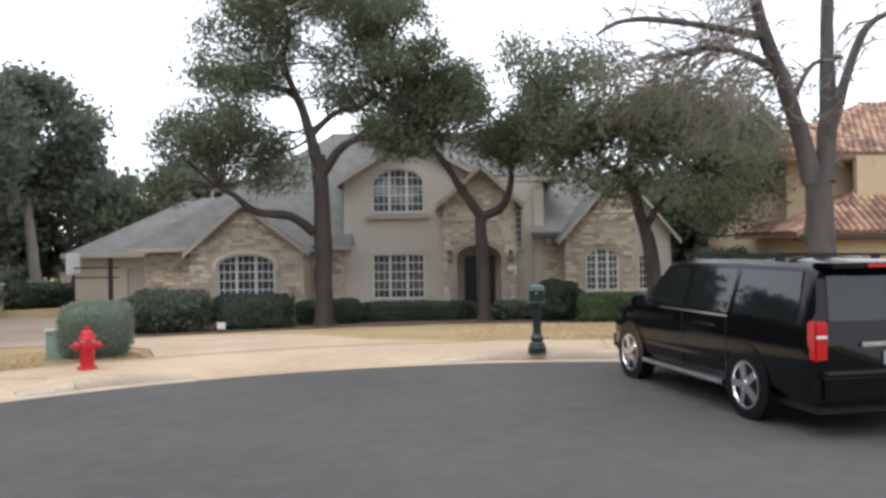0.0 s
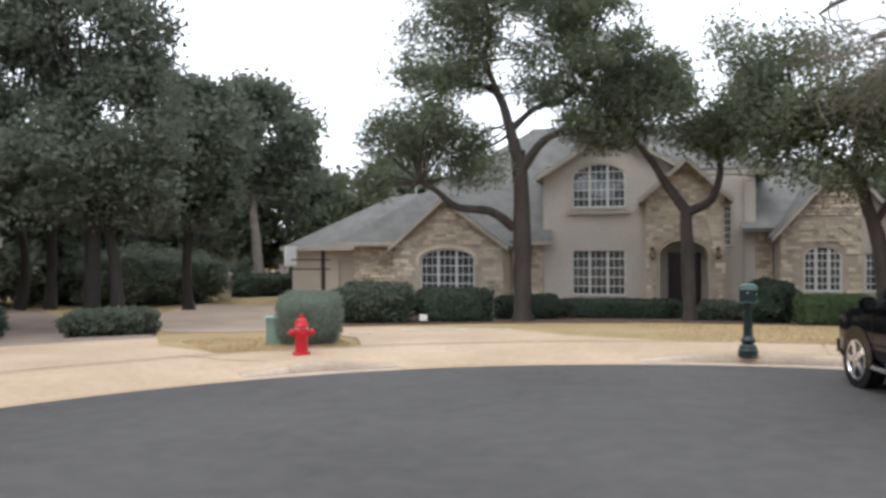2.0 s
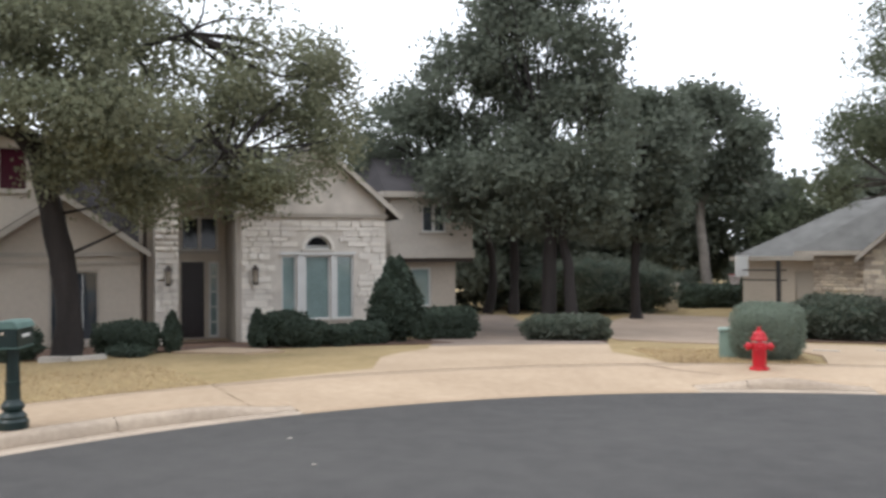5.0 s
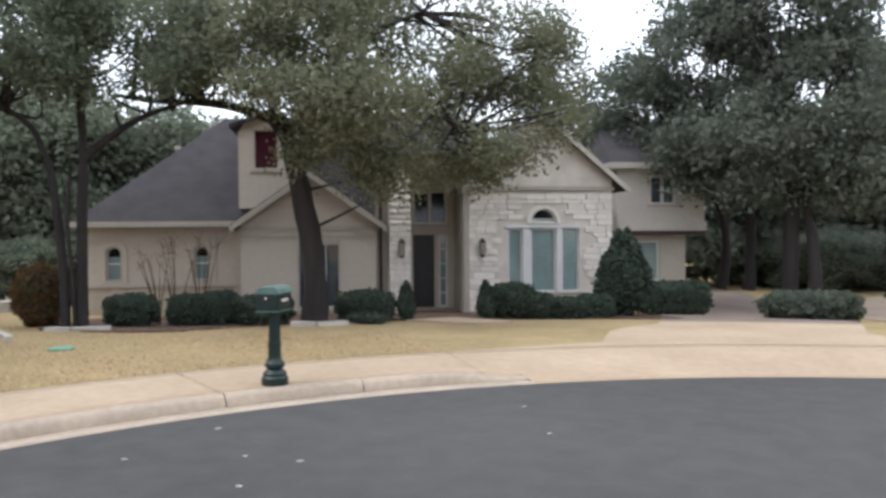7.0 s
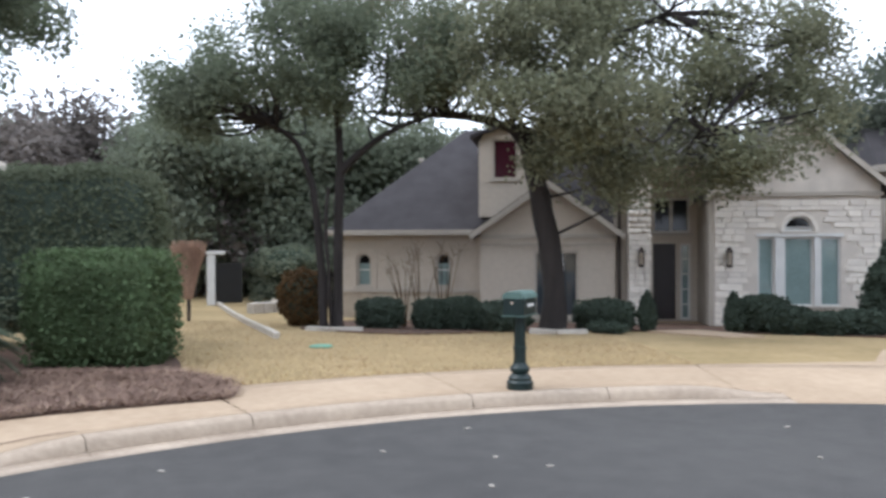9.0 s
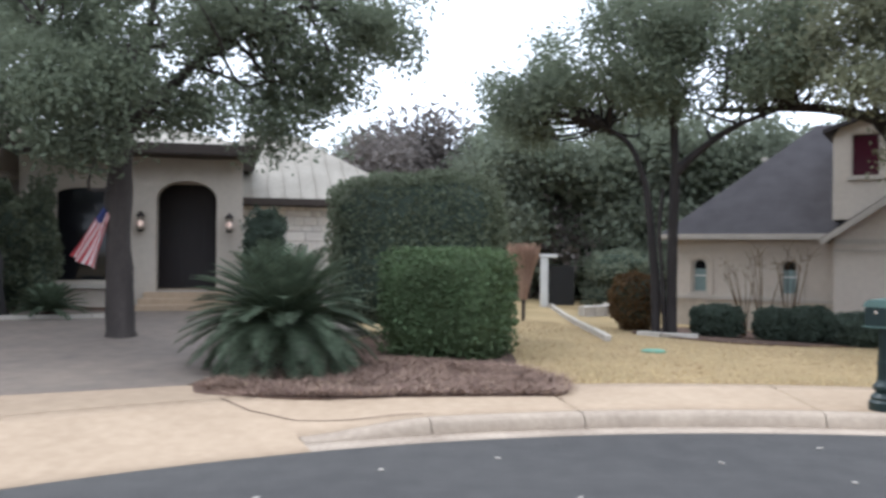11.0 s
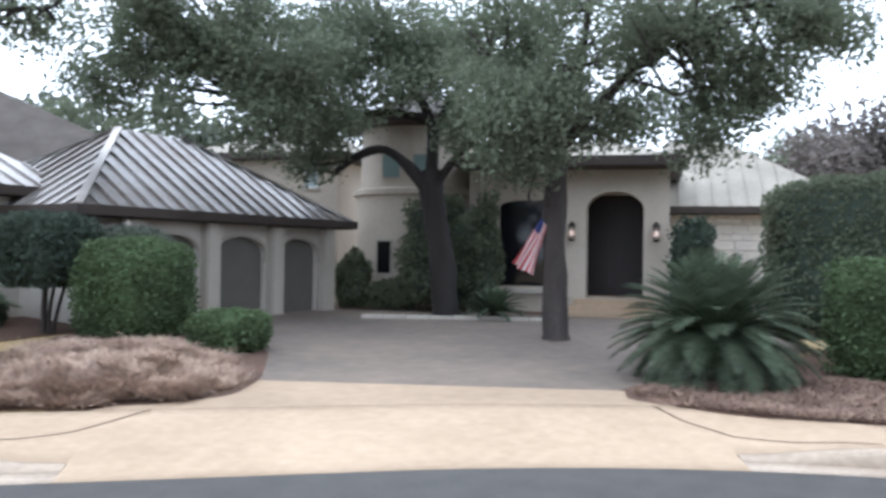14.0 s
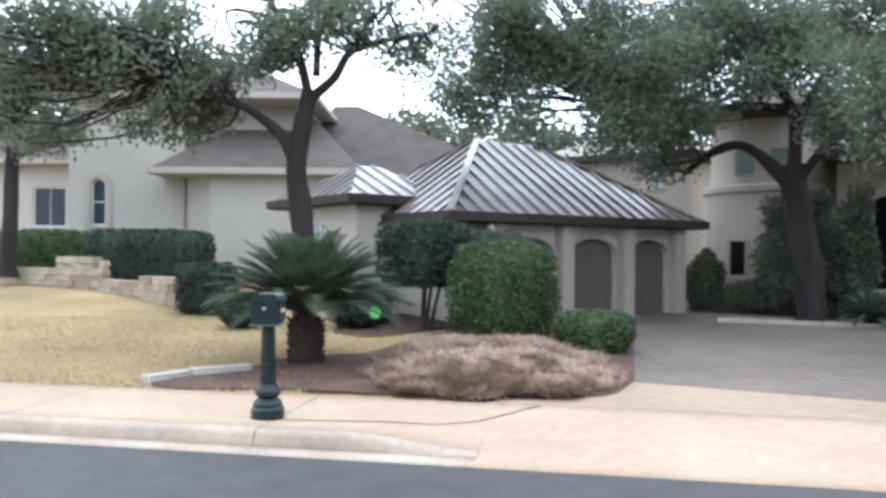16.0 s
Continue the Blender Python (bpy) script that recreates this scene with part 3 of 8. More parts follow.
def joint(pts):
    """A thin dark joint across the pavement, through (along, out) points."""
    line = []
    for (s0, d0), (s1, d1) in zip(pts, pts[1:]):
        for i in range(8):
            k = i / 8
            line.append((s0 + (s1 - s0) * k, d0 + (d1 - d0) * k))
    line.append(pts[-1])
    v, f = [], []
    flat = [(edge(s)[0] + edge(s)[2] * d, edge(s)[1] + edge(s)[3] * d) for s, d in line]
    for i, (s, d) in enumerate(line):
        p, q = flat[max(0, i - 1)], flat[min(len(flat) - 1, i + 1)]
        ln = math.hypot(q[0] - p[0], q[1] - p[1])
        nx, ny = (p[1] - q[1]) / ln, (q[0] - p[0]) / ln
        for e in (-0.012, 0.012):
            v.append((flat[i][0] + nx * e, flat[i][1] + ny * e, walk_h(s, d) + 0.006))
    f = [(2 * i, 2 * i + 1, 2 * i + 3, 2 * i + 2) for i in range(len(line) - 1)]
    raw("joint", v, f, MULCH, pavement)


joint([(2.88, 2.24), (3.05, 1.6), (3.4, 1.05), (3.9, 0.78), (4.6, 0.62)])
joint([(-2.25, 2.24), (-2.5, 1.9), (-2.85, 1.45), (-3.3, 1.13), (-4.0, 0.93), (-4.9, 0.8)])
joint([(18.6, 2.24), (19.0, 1.7), (19.6, 1.1)])


# ---- houses ----
def gable_roof(parent, u0, u1, ze, apex, v0, v1, material, over=0.35, thick=0.16):
    """Two slopes whose ridge runs away from the street."""
    au, az = apex
    sl0, sl1 = (az - ze) / (au - u0), (az - ze) / (u1 - au)
    for a, s in ((u0 - over, -sl0), (u1 + over, -sl1)):
        z = ze - over * abs(s)
        part("roof_slope", slab(bmesh.new(), [(a, v0 - over, z + 0.1), (au, v0 - over, az + 0.1), (au, v1, az + 0.1), (a, v1, z + 0.1)], thick), material, parent)
        part("rake_board", slab(bmesh.new(), [(a, v0 - over - 0.05, z + 0.07), (au, v0 - over - 0.05, az + 0.07), (au, v0 - over - 0.002, az + 0.07), (a, v0 - over - 0.002, z + 0.07)], 0.2), RAKE, parent)


def hip_roof(parent, u0, u1, v0, v1, ze, ridge, material, over=0.4, thick=0.16, gutter=TRIM):
    """Four slopes; ridge: (u0, u1, v, z)."""
    a, b, c, d = u0 - over, u1 + over, v0 - over, v1 + over
    r0, r1, rv, rz = ridge
    A, B, C, D = (a, c, ze), (b, c, ze), (b, d, ze), (a, d, ze)
    R, S = (r0, rv, rz), (r1, rv, rz)
    for pts in ([A, B, S, R], [C, D, R, S]) if r1 - r0 > 0.05 else ([A, B, S], [C, D, R]):
        part("roof_slope", slab(bmesh.new(), pts, thick), material, parent)
    for pts in ([B, C, S], [D, A, R]):
        part("roof_slope", slab(bmesh.new(), pts, thick), material, parent)
    for x0, x1, y0, y1 in ((a, b, c - 0.1, c - 0.003), (a, b, d + 0.003, d + 0.1), (a - 0.1, a - 0.003, c - 0.1, d + 0.1), (b + 0.003, b + 0.1, c - 0.1, d + 0.1)):
        part("gutter", boxed(x0, x1, y0, y1, ze - 0.2, ze + 0.02, bevel=0.02), gutter, parent)
    part("soffit", boxed(a + 0.01, b - 0.01, c + 0.01, d - 0.01, ze - 0.22, ze - 0.17), gutter, parent)


def block(parent, u0, u1, v0, v1, z0, z1, material, name="wall"):
    """The body of a wing behind its front wall."""
    for a in ((u0, u0 + 0.25, v0, v1), (u1 - 0.25, u1, v0, v1), (u0 + 0.252, u1 - 0.252, v1 - 0.25, v1)):
        part(name, boxed(*a, z0, z1), material, parent)
    part("inner_floor", boxed(u0 + 0.26, u1 - 0.26, v0, v1 - 0.26, z0 + 0.1, z0 + 0.3), DARK, parent)


def lantern(parent, u, v, z, lit=False, h=0.5):
    w = part("wall_lantern", boxed(u - 0.05, u + 0.05, v - 0.03, v, z - 0.15, z + 0.15, bevel=0.01), BRONZE, parent, "dark bronze wall lantern")
    bm = lathe(bmesh.new(), [(0.05, -h * 0.5), (0.09, -h * 0.42), (0.1, -h * 0.38)], 8, (u, v - 0.16, z))
    lathe(bm, [(0.13, h * 0.25), (0.1, h * 0.32), (0.03, h * 0.5)], 8, (u, v - 0.16, z))
    box(bm, u - 0.02, u + 0.02, v - 0.16, v - 0.03, z + h * 0.32, z + h * 0.36)
    for i in range(4):
        a = math.pi / 4 + i * math.pi / 2
        box(bm, u + 0.095 * math.cos(a) - 0.01, u + 0.095 * math.cos(a) + 0.01, v - 0.16 + 0.095 * math.sin(a) - 0.01, v - 0.16 + 0.095 * math.sin(a) + 0.01, z - h * 0.4, z + h * 0.27)
    part("cage", bm, BRONZE, w)
    part("lamp_glass", lathe(bmesh.new(), [(0.08, -h * 0.37), (0.085, h * 0.24)], 8, (u, v - 0.16, z)), LAMPGLASS, w)
    if lit:
        part("bulb", lathe(bmesh.new(), [(0.02, -h * 0.3), (0.09, -h * 0.2), (0.09, 0.02), (0.02, 0.06)], 8, (u, v - 0.17, z)), LAMPGLOW, w)


# --- stone and stucco house ahead of the turning circle ---
H1 = frame_m(0.825, 0.965, -10.52, 37)
stone_house = thing("house", "two-storey tan stone and grey stucco house with shingle roofs", "house", H1)
Z1 = -0.85
o = [(-4.4, Z1), (1.5, Z1), (1.5, 5.2), (-1.4, 7.0), (-4.4, 5.2)]
holes = [arch(-3.13, -0.82, 3.72, 5.05, 5.68), rect(-3.15, -0.82, -0.12, 1.88)]
part("wall", pane_wall(o, holes, 0), STUCCO, stone_house, "grey stucco wall")
window(stone_house, -3.13, -0.82, 3.72, 5.68, 0, 9, 5, 5.05, big=(3, 6))
window(stone_house, -3.15, -0.82, -0.12, 1.88, 0, 9, 5, big=(3, 6))
part("band", boxed(-3.4, -0.6, -0.12, -0.005, 3.42, 3.6, bevel=0.03), TRIM, stone_house)
block(stone_house, -4.4, 4.5, 0.26, 10, Z1, 5.1, STUCCO)
gable_roof(stone_house, -4.4, 1.8, 5.2, (-1.4, 7.05), 0, 6, ROOF, 0.35)
# great hipped roof that sweeps down over the garage side
for pts in ([(-13.9, -0.5, 2.3), (-4.0, -0.5, 2.3), (-4.35, 5.2, 7.9), (-5.6, 5.2, 7.9)], [(-13.9, -0.5, 2.3), (-5.6, 5.2, 7.9), (-13.9, 10.8, 2.3)], [(-4.9, 3.2, 5.9), (5.2, -0.5, 5.2), (2.8, 5.2, 8.0), (-5.6, 5.2, 8.0)], [(5.2, -0.5, 5.2), (5.2, 11, 5.2), (2.8, 5.2, 8.0)], [(5.2, 11, 5.2), (-13.9, 10.8, 2.3), (-5.6, 5.2, 7.95), (2.8, 5.2, 8.0)]):
    part("roof_slope", slab(bmesh.new(), pts, 0.16), ROOF, stone_house)
part("gutter", boxed(1.6, 5.25, -0.62, -0.5, 4.98, 5.18, bevel=0.02), TRIM, stone_house)
part("wall", pane_wall([(1.502, 2.0), (4.5, 2.0), (4.5, 5.0), (1.502, 5.0)], [rect(3.2, 3.56, 2.02, 3.75)], 0.0), STUCCO, stone_house)
part("wall", pane_wall([(1.502, Z1), (4.5, Z1), (4.5, 2.0), (1.502, 2.0)], [], 0.0), STUCCO, stone_house)
window(stone_house, 3.2, 3.56, 2.02, 3.75, 0, 2, 6)
# Downpipe below the gutter.
part("downpipe", boxed(3.98, 4.06, -0.08, -0.01, Z1, 4.9), TRIM, stone_house)
# left stone gable
o = [(-10.62, Z1), (-5.85, Z1), (-5.85, 2.1), (-8.4, 4.05), (-10.62, 2.15)]
holes = [arch(-9.49, -7.07, 0.1, 1.5, 1.97)]
part("wall", pane_wall(o, holes, -2.2), MORTAR, stone_house, "coursed tan limestone gable wall")
stones(stone_house, o, [arch(-9.66, -6.9, -0.05, 1.52, 2.18)], -2.2, 0.16, 0.34, STONE, STONE_J, 190, 3)
part("window_arch", pane_wall(arch_ring(-9.5, -7.06, 1.25, 1.5, 1.98, 0.15), [], -2.27, 0.1), STONE_J, stone_house)
window(stone_house, -9.49, -7.07, 0.1, 1.97, -2.2, 9, 5, 1.5, big=(3, 6))
block(stone_house, -10.62, -5.85, -1.95, 3, Z1, 2.1, MORTAR)
gable_roof(stone_house, -10.62, -5.85, 2.15, (-8.4, 4.1), -2.2, 3.5, ROOF, 0.25)
for u0, u1 in ((-13.3, -10.64), (-5.83, -4.42)):
    o = [(u0, Z1), (u1, Z1), (u1, 2.15), (u0, 2.15)]
    part("wall", pane_wall(o, [], 0.0), MORTAR, stone_house)
    stones(stone_house, o, [], 0.0, 0.16, 0.34, STONE, STONE_J, 60, 5)
block(stone_house, -13.4, -4.9, 0.26, 10, Z1, 2.1, MORTAR)
part("gutter", boxed(-13.9, -10.95, -0.62, -0.5, 2.08, 2.28, bevel=0.02), TRIM, stone_house)
part("gutter", boxed(-5.5, -4.0, -0.62, -0.5, 2.08, 2.28, bevel=0.02), TRIM, stone_house)
# garage wing further back
o = [(-18.2, Z1), (-13.42, Z1), (-13.42, 2.0), (-18.2, 2.0)]
holes = [rect(-15.6, -14.0, Z1 + 0.05, 1.35)]
part("wall", pane_wall(o, holes, 4.0), CREAM, stone_house, "cream garage wall")
part("garage_door", pane_wall(rect(-15.58, -14.02, Z1 + 0.06, 1.34), [], 4.1, 0.06), TRIM, stone_house)
for i in range(1, 4):
    part("door_rail", boxed(-15.58, -14.02, 4.08, 4.1, Z1 + i * 0.55, Z1 + i * 0.55 + 0.03), TRIM, stone_house)
block(stone_house, -18.2, -13.42, 4.26, 12, Z1, 1.95, CREAM)
hip_roof(stone_house, -18.2, -10.0, 4.0, 12, 2.05, (-13.6, -10.5, 8, 5.0), ROOF)
# entrance gable
o = [(0.03, Z1), (3.12, Z1), (3.12, 4.1), (1.62, 5.5), (0.03, 4.1)]
holes = [arch(0.58, 2.46, Z1 + 0.01, 1.65, 2.25)]
part("wall", pane_wall(o, holes, -1.8, 0.5), MORTAR, stone_house, "tan limestone entrance gable")
stones(stone_house, o, [arch(0.42, 2.62, Z1, 1.7, 2.42)], -1.8, 0.16, 0.34, STONE, STONE_J, 190, 7)
part("door_surround", pane_wall(arch_ring(0.575, 2.465, -0.8, 1.65, 2.255, 0.15), [], -1.88, 0.12), STONE_J, stone_house)
gable_roof(stone_house, 0.03, 3.12, 4.12, (1.62, 5.55), -1.8, 3, ROOF, 0.32)
for a in ((0.03, 0.28, -1.3, 0), (2.87, 3.12, -1.3, 0)):
    part("wall", boxed(*a, Z1, 4.0), MORTAR, stone_house)
part("porch_ceiling", boxed(0.28, 2.87, -1.3, -0.002, 2.4, 2.5), TRIM, stone_house)
part("porch_floor", boxed(0.1, 3.05, -2.2, -0.005, Z1 - 0.1, Z1 + 0.28, bevel=0.02), KERB, stone_house)
d = part("door", boxed(0.95, 2.3, -0.09, -0.005, Z1 + 0.29, 1.75, bevel=0.01), DOORW, stone_house, "dark wooden double front door")
for u in (1.05, 1.68):
    for z in (Z1 + 0.45, 0.55):
        part("door_panel", boxed(u, u + 0.5, -0.115, -0.09, z, z + 0.95, bevel=0.01), DOORW, d)
for u in (0.28, 2.85):
    lantern(stone_house, u, -1.85, 1.75)
# right wing
o = [(5.23, Z1), (8.23, Z1), (8.23, 4.55), (7.55, 5.3), (5.23, 2.65)]
holes = [arch(6.1, 7.52, 0.2, 1.6, 2.02)]
part("wall", pane_wall(o, holes, -1.5), MORTAR, stone_house, "tan limestone gable wall")
stones(stone_house, o, [arch(5.95, 7.67, 0.08, 1.65, 2.18)], -1.5, 0.16, 0.34, STONE, STONE_J, 150, 9)
window(stone_house, 6.1, 7.52, 0.2, 2.02, -1.5, 6, 6, 1.6, big=(2, 4))
part("wall", pane_wall([(8.232, Z1), (9.75, Z1), (9.75, 2.75), (8.232, 4.52)], [rect(8.35, 8.97, 0.2, 1.73)], -1.48), STUCCO, stone_house)
window(stone_house, 8.35, 8.97, 0.2, 1.73, -1.48, 3, 5)
block(stone_house, 5.23, 9.75, -1.24, 8, Z1, 2.6, STUCCO)
gable_roof(stone_house, 5.23, 9.75, 2.68, (7.55, 5.35), -1.5, 5, ROOF, 0.35)
o = [(4.52, Z1), (5.21, Z1), (5.21, 2.7), (4.52, 2.7)]
part("wall", pane_wall(o, [], 0.1), MORTAR, stone_house)
stones(stone_house, o, [], 0.1, 0.16, 0.34, STONE, STONE_J, 40, 11)
part("roof_slope", slab(bmesh.new(), [(3.9, -0.5, 2.75), (6.0, -0.5, 2.75), (8.0, 5, 6.0), (4.45, 5, 6.0)], 0.16), ROOF, stone_house)
lathe_b = lathe(bmesh.new(), [(0.06, 0), (0.06, 0.5), (0.1, 0.5), (0.1, 0.6)], 10, (-12.2, 7.0, 4.9))
part("vent_pipe", lathe_b, TRIM, stone_house)

# --- pale limestone house beside it ---
H2 = frame_m(0.455, 0.982, 55.72, 26)
white_house = thing("house", "pale limestone house with dark shingle roof and tall entrance", "house", H2)
Z2 = -0.75
o = [(-7.6, Z2), (-2.76, Z2), (-2.76, 2.45), (-7.6, 2.45)]
holes = [arch(-7.03, -6.53, 0.62, 1.5, 1.74), arch(-4.34, -3.84, 0.62, 1.5, 1.74)]
part("wall", pane_wall(o, holes, 1.2), CREAM, white_house, "cream stucco wing wall")
for u in (-7.03, -4.34):
    window(white_house, u, u + 0.5, 0.62, 1.74, 1.2, 1, 2, 1.5, glass=GLASST, paint=TRIM, label="small arched window with a pale curtain")
    part("blind_gap", pane_wall(arch(u + 0.08, u + 0.42, 1.4, 1.48, 1.67), [], 1.3, 0.01), GLASSK, white_house)
    part("surround", pane_wall(arch(u - 0.16, u + 0.66, 0.46, 1.5, 1.92), [arch(u - 0.005, u + 0.505, 0.615, 1.5, 1.745)], 1.14, 0.07), CREAM, white_house)
part("water_table", boxed(-7.68, -2.76, 1.08, 1.195, 0.42, 0.52, bevel=0.02), TRIM, white_house)
part("plinth", boxed(-7.64, -2.76, 1.13, 1.195, Z2, 0.42), MORTAR, white_house)
block(white_house, -7.6, -2.76, 1.46, 9, Z2, 2.4, CREAM)
for pts in ([(-7.95, 0.8, 2.5), (1.8, 0.8, 2.5), (1.8, 5.0, 6.3), (-3.8, 5.0, 6.3)], [(-7.95, 0.8, 2.5), (-3.8, 5.0, 6.3), (-7.95, 9.4, 2.5)], [(-7.95, 9.4, 2.5), (-3.8, 5.0, 6.3), (6.0, 5.0, 6.3), (6.0, 9.4, 2.5)]):
    part("roof_slope", slab(bmesh.new(), pts, 0.16), ROOFD, white_house)
part("gutter", boxed(-8.0, -2.9, 0.68, 0.79, 2.32, 2.5, bevel=0.02), TRIM, white_house)
part("vent_pipe", lathe(bmesh.new(), [(0.06, 0), (0.06, 0.75), (0.11, 0.75), (0.11, 0.86)], 10, (-5.7, 6.2, 4.55)), TRIM, white_house)
# dormer
o = [(-2.85, 2.9), (-1.0, 2.9), (-1.0, 5.75), (-2.55, 5.75), (-2.85, 5.3)]
part("dormer_wall", pane_wall(o, [rect(-2.39, -1.62, 4.12, 5.38)], 0.6, 0.2), CREAM, white_house, "cream dormer")
window(white_house, -2.39, -1.62, 4.12, 5.38, 0.6, 1, 1, glass=GLASSR, paint=TRIM, frame_w=0.05, label="dormer window with dark red curtain")
part("dormer_side", boxed(-2.85, -2.7, 0.802, 4.5, 2.9, 5.3), CREAM, white_house)
part("dormer_roof", slab(bmesh.new(), [(-3.1, 0.3, 5.5), (-1.9, 0.3, 5.95), (-1.9, 5.2, 5.95), (-3.1, 5.2, 5.5)], 0.12), ROOFD, white_house)
part("dormer_roof", slab(bmesh.new(), [(-0.7, 0.3, 5.5), (-1.9, 0.3, 5.95), (-1.9, 5.2, 5.95), (-0.7, 5.2, 5.5)], 0.12), ROOFD, white_house)
# study gable
o = [(-2.75, Z2), (1.4, Z2), (1.4, 2.5), (-0.65, 3.9), (-2.75, 2.45)]
part("wall", pane_wall(o, [rect(-1.05, 0.29, -0.25, 1.8)], 0.0), CREAM, white_house, "cream stucco gable")
window(white_house, -1.05, 0.29, -0.25, 1.8, 0.0, 3, 1, glass=GLASS, paint=TRIM, label="dark study window with pale frame")
part("band", boxed(-2.75, 1.4, -0.06, -0.003, 2.2, 2.32, bevel=0.02), TRIM, white_house)
part("kick_band", boxed(-2.75, 1.4, -0.05, -0.003, 1.98, 2.03, bevel=0.01), TRIM, white_house)
block(white_house, -2.75, 1.4, 0.26, 5, Z2, 2.4, CREAM)
gable_roof(white_house, -2.75, 1.4, 2.48, (-0.65, 3.95), 0, 4, ROOFD, 0.3)
part("wall", pane_wall(rect(1.402, 1.79, Z2, 4.1), [], 0.3), CREAM, white_house)
# Dark brown upright strip between study gable and entrance.
part("downpipe", boxed(1.5, 1.6, 0.18, 0.29, Z2, 3.9, bevel=0.01), FASCIA, white_house)
# tall entrance recess: a stone pier, the door wall far in, a plain return
part("pier", boxed(1.8, 2.46, -0.3, 1.598, Z2, 4.1), WMORTAR, white_house)
stones(white_house, rect(1.8, 2.46, Z2, 4.1), [], -0.3, 0.17, 0.42, WSTONE, WSTONE_J, 40, 13)
part("wall", pane_wall(rect(2.3, 4.25, Z2, 4.1), [rect(2.71, 3.42, -0.42, 2.03), rect(3.56, 3.88, -0.42, 2.03), rect(2.7, 3.86, 2.38, 3.5)], 1.6), CREAM, white_house)
# Shade inside the recess is put into this wall's darker tan.
part("return_wall", boxed(4.1, 4.248, -0.6, 1.598, Z2, 4.1), TRIM, white_house, "stucco return beside the door, recess shade in its tan colour")
d = part("door", boxed(2.715, 3.415, 1.66, 1.72, -0.41, 2.02, bevel=0.01), DOORW, white_house, "dark front door")
for z in (-0.25, 0.55, 1.35):
    part("door_panel", boxed(2.81, 3.32, 1.64, 1.66, z, z + 0.55, bevel=0.01), DOORW, d)
part("door_handle", boxed(3.33, 3.37, 1.6, 1.66, 0.5, 0.72, bevel=0.008), BRONZE, d)
window(white_house, 3.56, 3.88, -0.42, 2.03, 1.6, 1, 5, glass=GLASST)
window(white_house, 2.7, 3.86, 2.38, 3.5, 1.6, 2, 1, big=(1,), glass=GLASSK)
part("porch_floor", boxed(1.6, 4.6, -1.4, 1.59, Z2 - 0.1, -0.46, bevel=0.02), CONCRETE, white_house)
part("lintel", boxed(1.8, 4.35, -0.32, 1.9, 4.1, 4.5), CREAM, white_house)
part("roof_slope", slab(bmesh.new(), [(0.9, -0.6, 4.5), (4.6, -0.6, 4.5), (4.6, 5, 6.6), (0.9, 5, 6.6)], 0.14), ROOFD, white_house)
# great room in white stone
o = [(4.25, Z2), (8.84, Z2), (8.84, 3.7), (6.5, 5.7), (4.25, 3.8)]
LIGHTS = ((5.47, 5.93), (6.2, 7.01), (7.2, 7.76))
holes = [rect(a, b, 0.2, 2.2) for a, b in LIGHTS] + [arch(6.2, 7.02, 2.37, 2.4, 2.82)]
part("wall", pane_wall(o, holes, -0.6), WMORTAR, white_house, "white coursed limestone wall")
stones(white_house, [(4.25, Z2), (8.84, Z2), (8.84, 3.36), (4.25, 3.36)], [rect(5.36, 7.87, 0.08, 2.33), arch(6.08, 7.14, 2.3, 2.4, 2.95)], -0.6, 0.17, 0.46, WSTONE, WSTONE_J, 260, 15)
part("band", boxed(4.25, 8.9, -0.72, -0.603, 3.38, 3.5, bevel=0.02), TRIM, white_house)
part("gable_face", pane_wall([(4.26, 3.52), (8.83, 3.52), (8.83, 3.72), (6.5, 5.68), (4.26, 3.8)], [], -0.64, 0.035), WMORTAR, white_house)
for u0, u1 in LIGHTS:
    window(white_house, u0, u1, 0.2, 2.2, -0.6, 1, 1, glass=GLASST, frame_w=0.05, label="tall white-framed window with pale curtains")
window(white_house, 6.2, 7.02, 2.37, 2.82, -0.6, 1, 1, 2.4, glass=GLASSK, frame_w=0.05, label="dark half-round fanlight")
part("fan_arch", pane_wall(arch_ring(6.195, 7.025, 2.36, 2.4, 2.825, 0.11), [], -0.67, 0.1), WSTONE_J, white_house)
for a, b in ((5.94, 6.19), (7.02, 7.19)):
    part("mullion_panel", boxed(a, b, -0.66, -0.602, 0.2, 2.2, bevel=0.01), WHITE, white_house)
part("head_trim", boxed(5.4, 7.83, -0.68, -0.602, 2.21, 2.31, bevel=0.015), WHITE, white_house)
block(white_house, 4.25, 8.84, -0.34, 9, Z2, 3.6, WMORTAR)
gable_roof(white_house, 4.37, 8.85, 3.75, (6.5, 5.75), -0.6, 6, ROOFD, 0.4)
for u in (2.15, 4.63):
    lantern(white_house, u, -0.66 if u > 3 else -0.36, 1.62, h=0.6)
# projecting upper bay over the garage passage
def bay(u, z, k=28 / 26):
    return u * k, 2.03 + (z - 2.03) * k
(b0, bt), (b1, bb) = bay(9.2, 4.28), bay(12.2, 2.09)
(w0, wt), (w1, wb) = bay(10.32, 3.88), bay(11.21, 2.96)
part("wall", pane_wall(rect(b0, b1, bb, bt), [rect(w0, w1, wb, wt)], 2.0), STUCCO, white_house, "grey stucco upper bay")
window(white_house, w0, w1, wb, wt, 2.0, 2, 1, big=(1,))
part("band", boxed(b0, b1 + 0.05, 1.9, 1.995, bb, bb + 0.32, bevel=0.02), STUCCO, white_house)
block(white_house, b0, b1, 2.26, 8, bb, bt, STUCCO)
part("bay_floor", boxed(b0, b1, 2.0, 8, bb - 0.15, bb - 0.002), FASCIA, white_house)
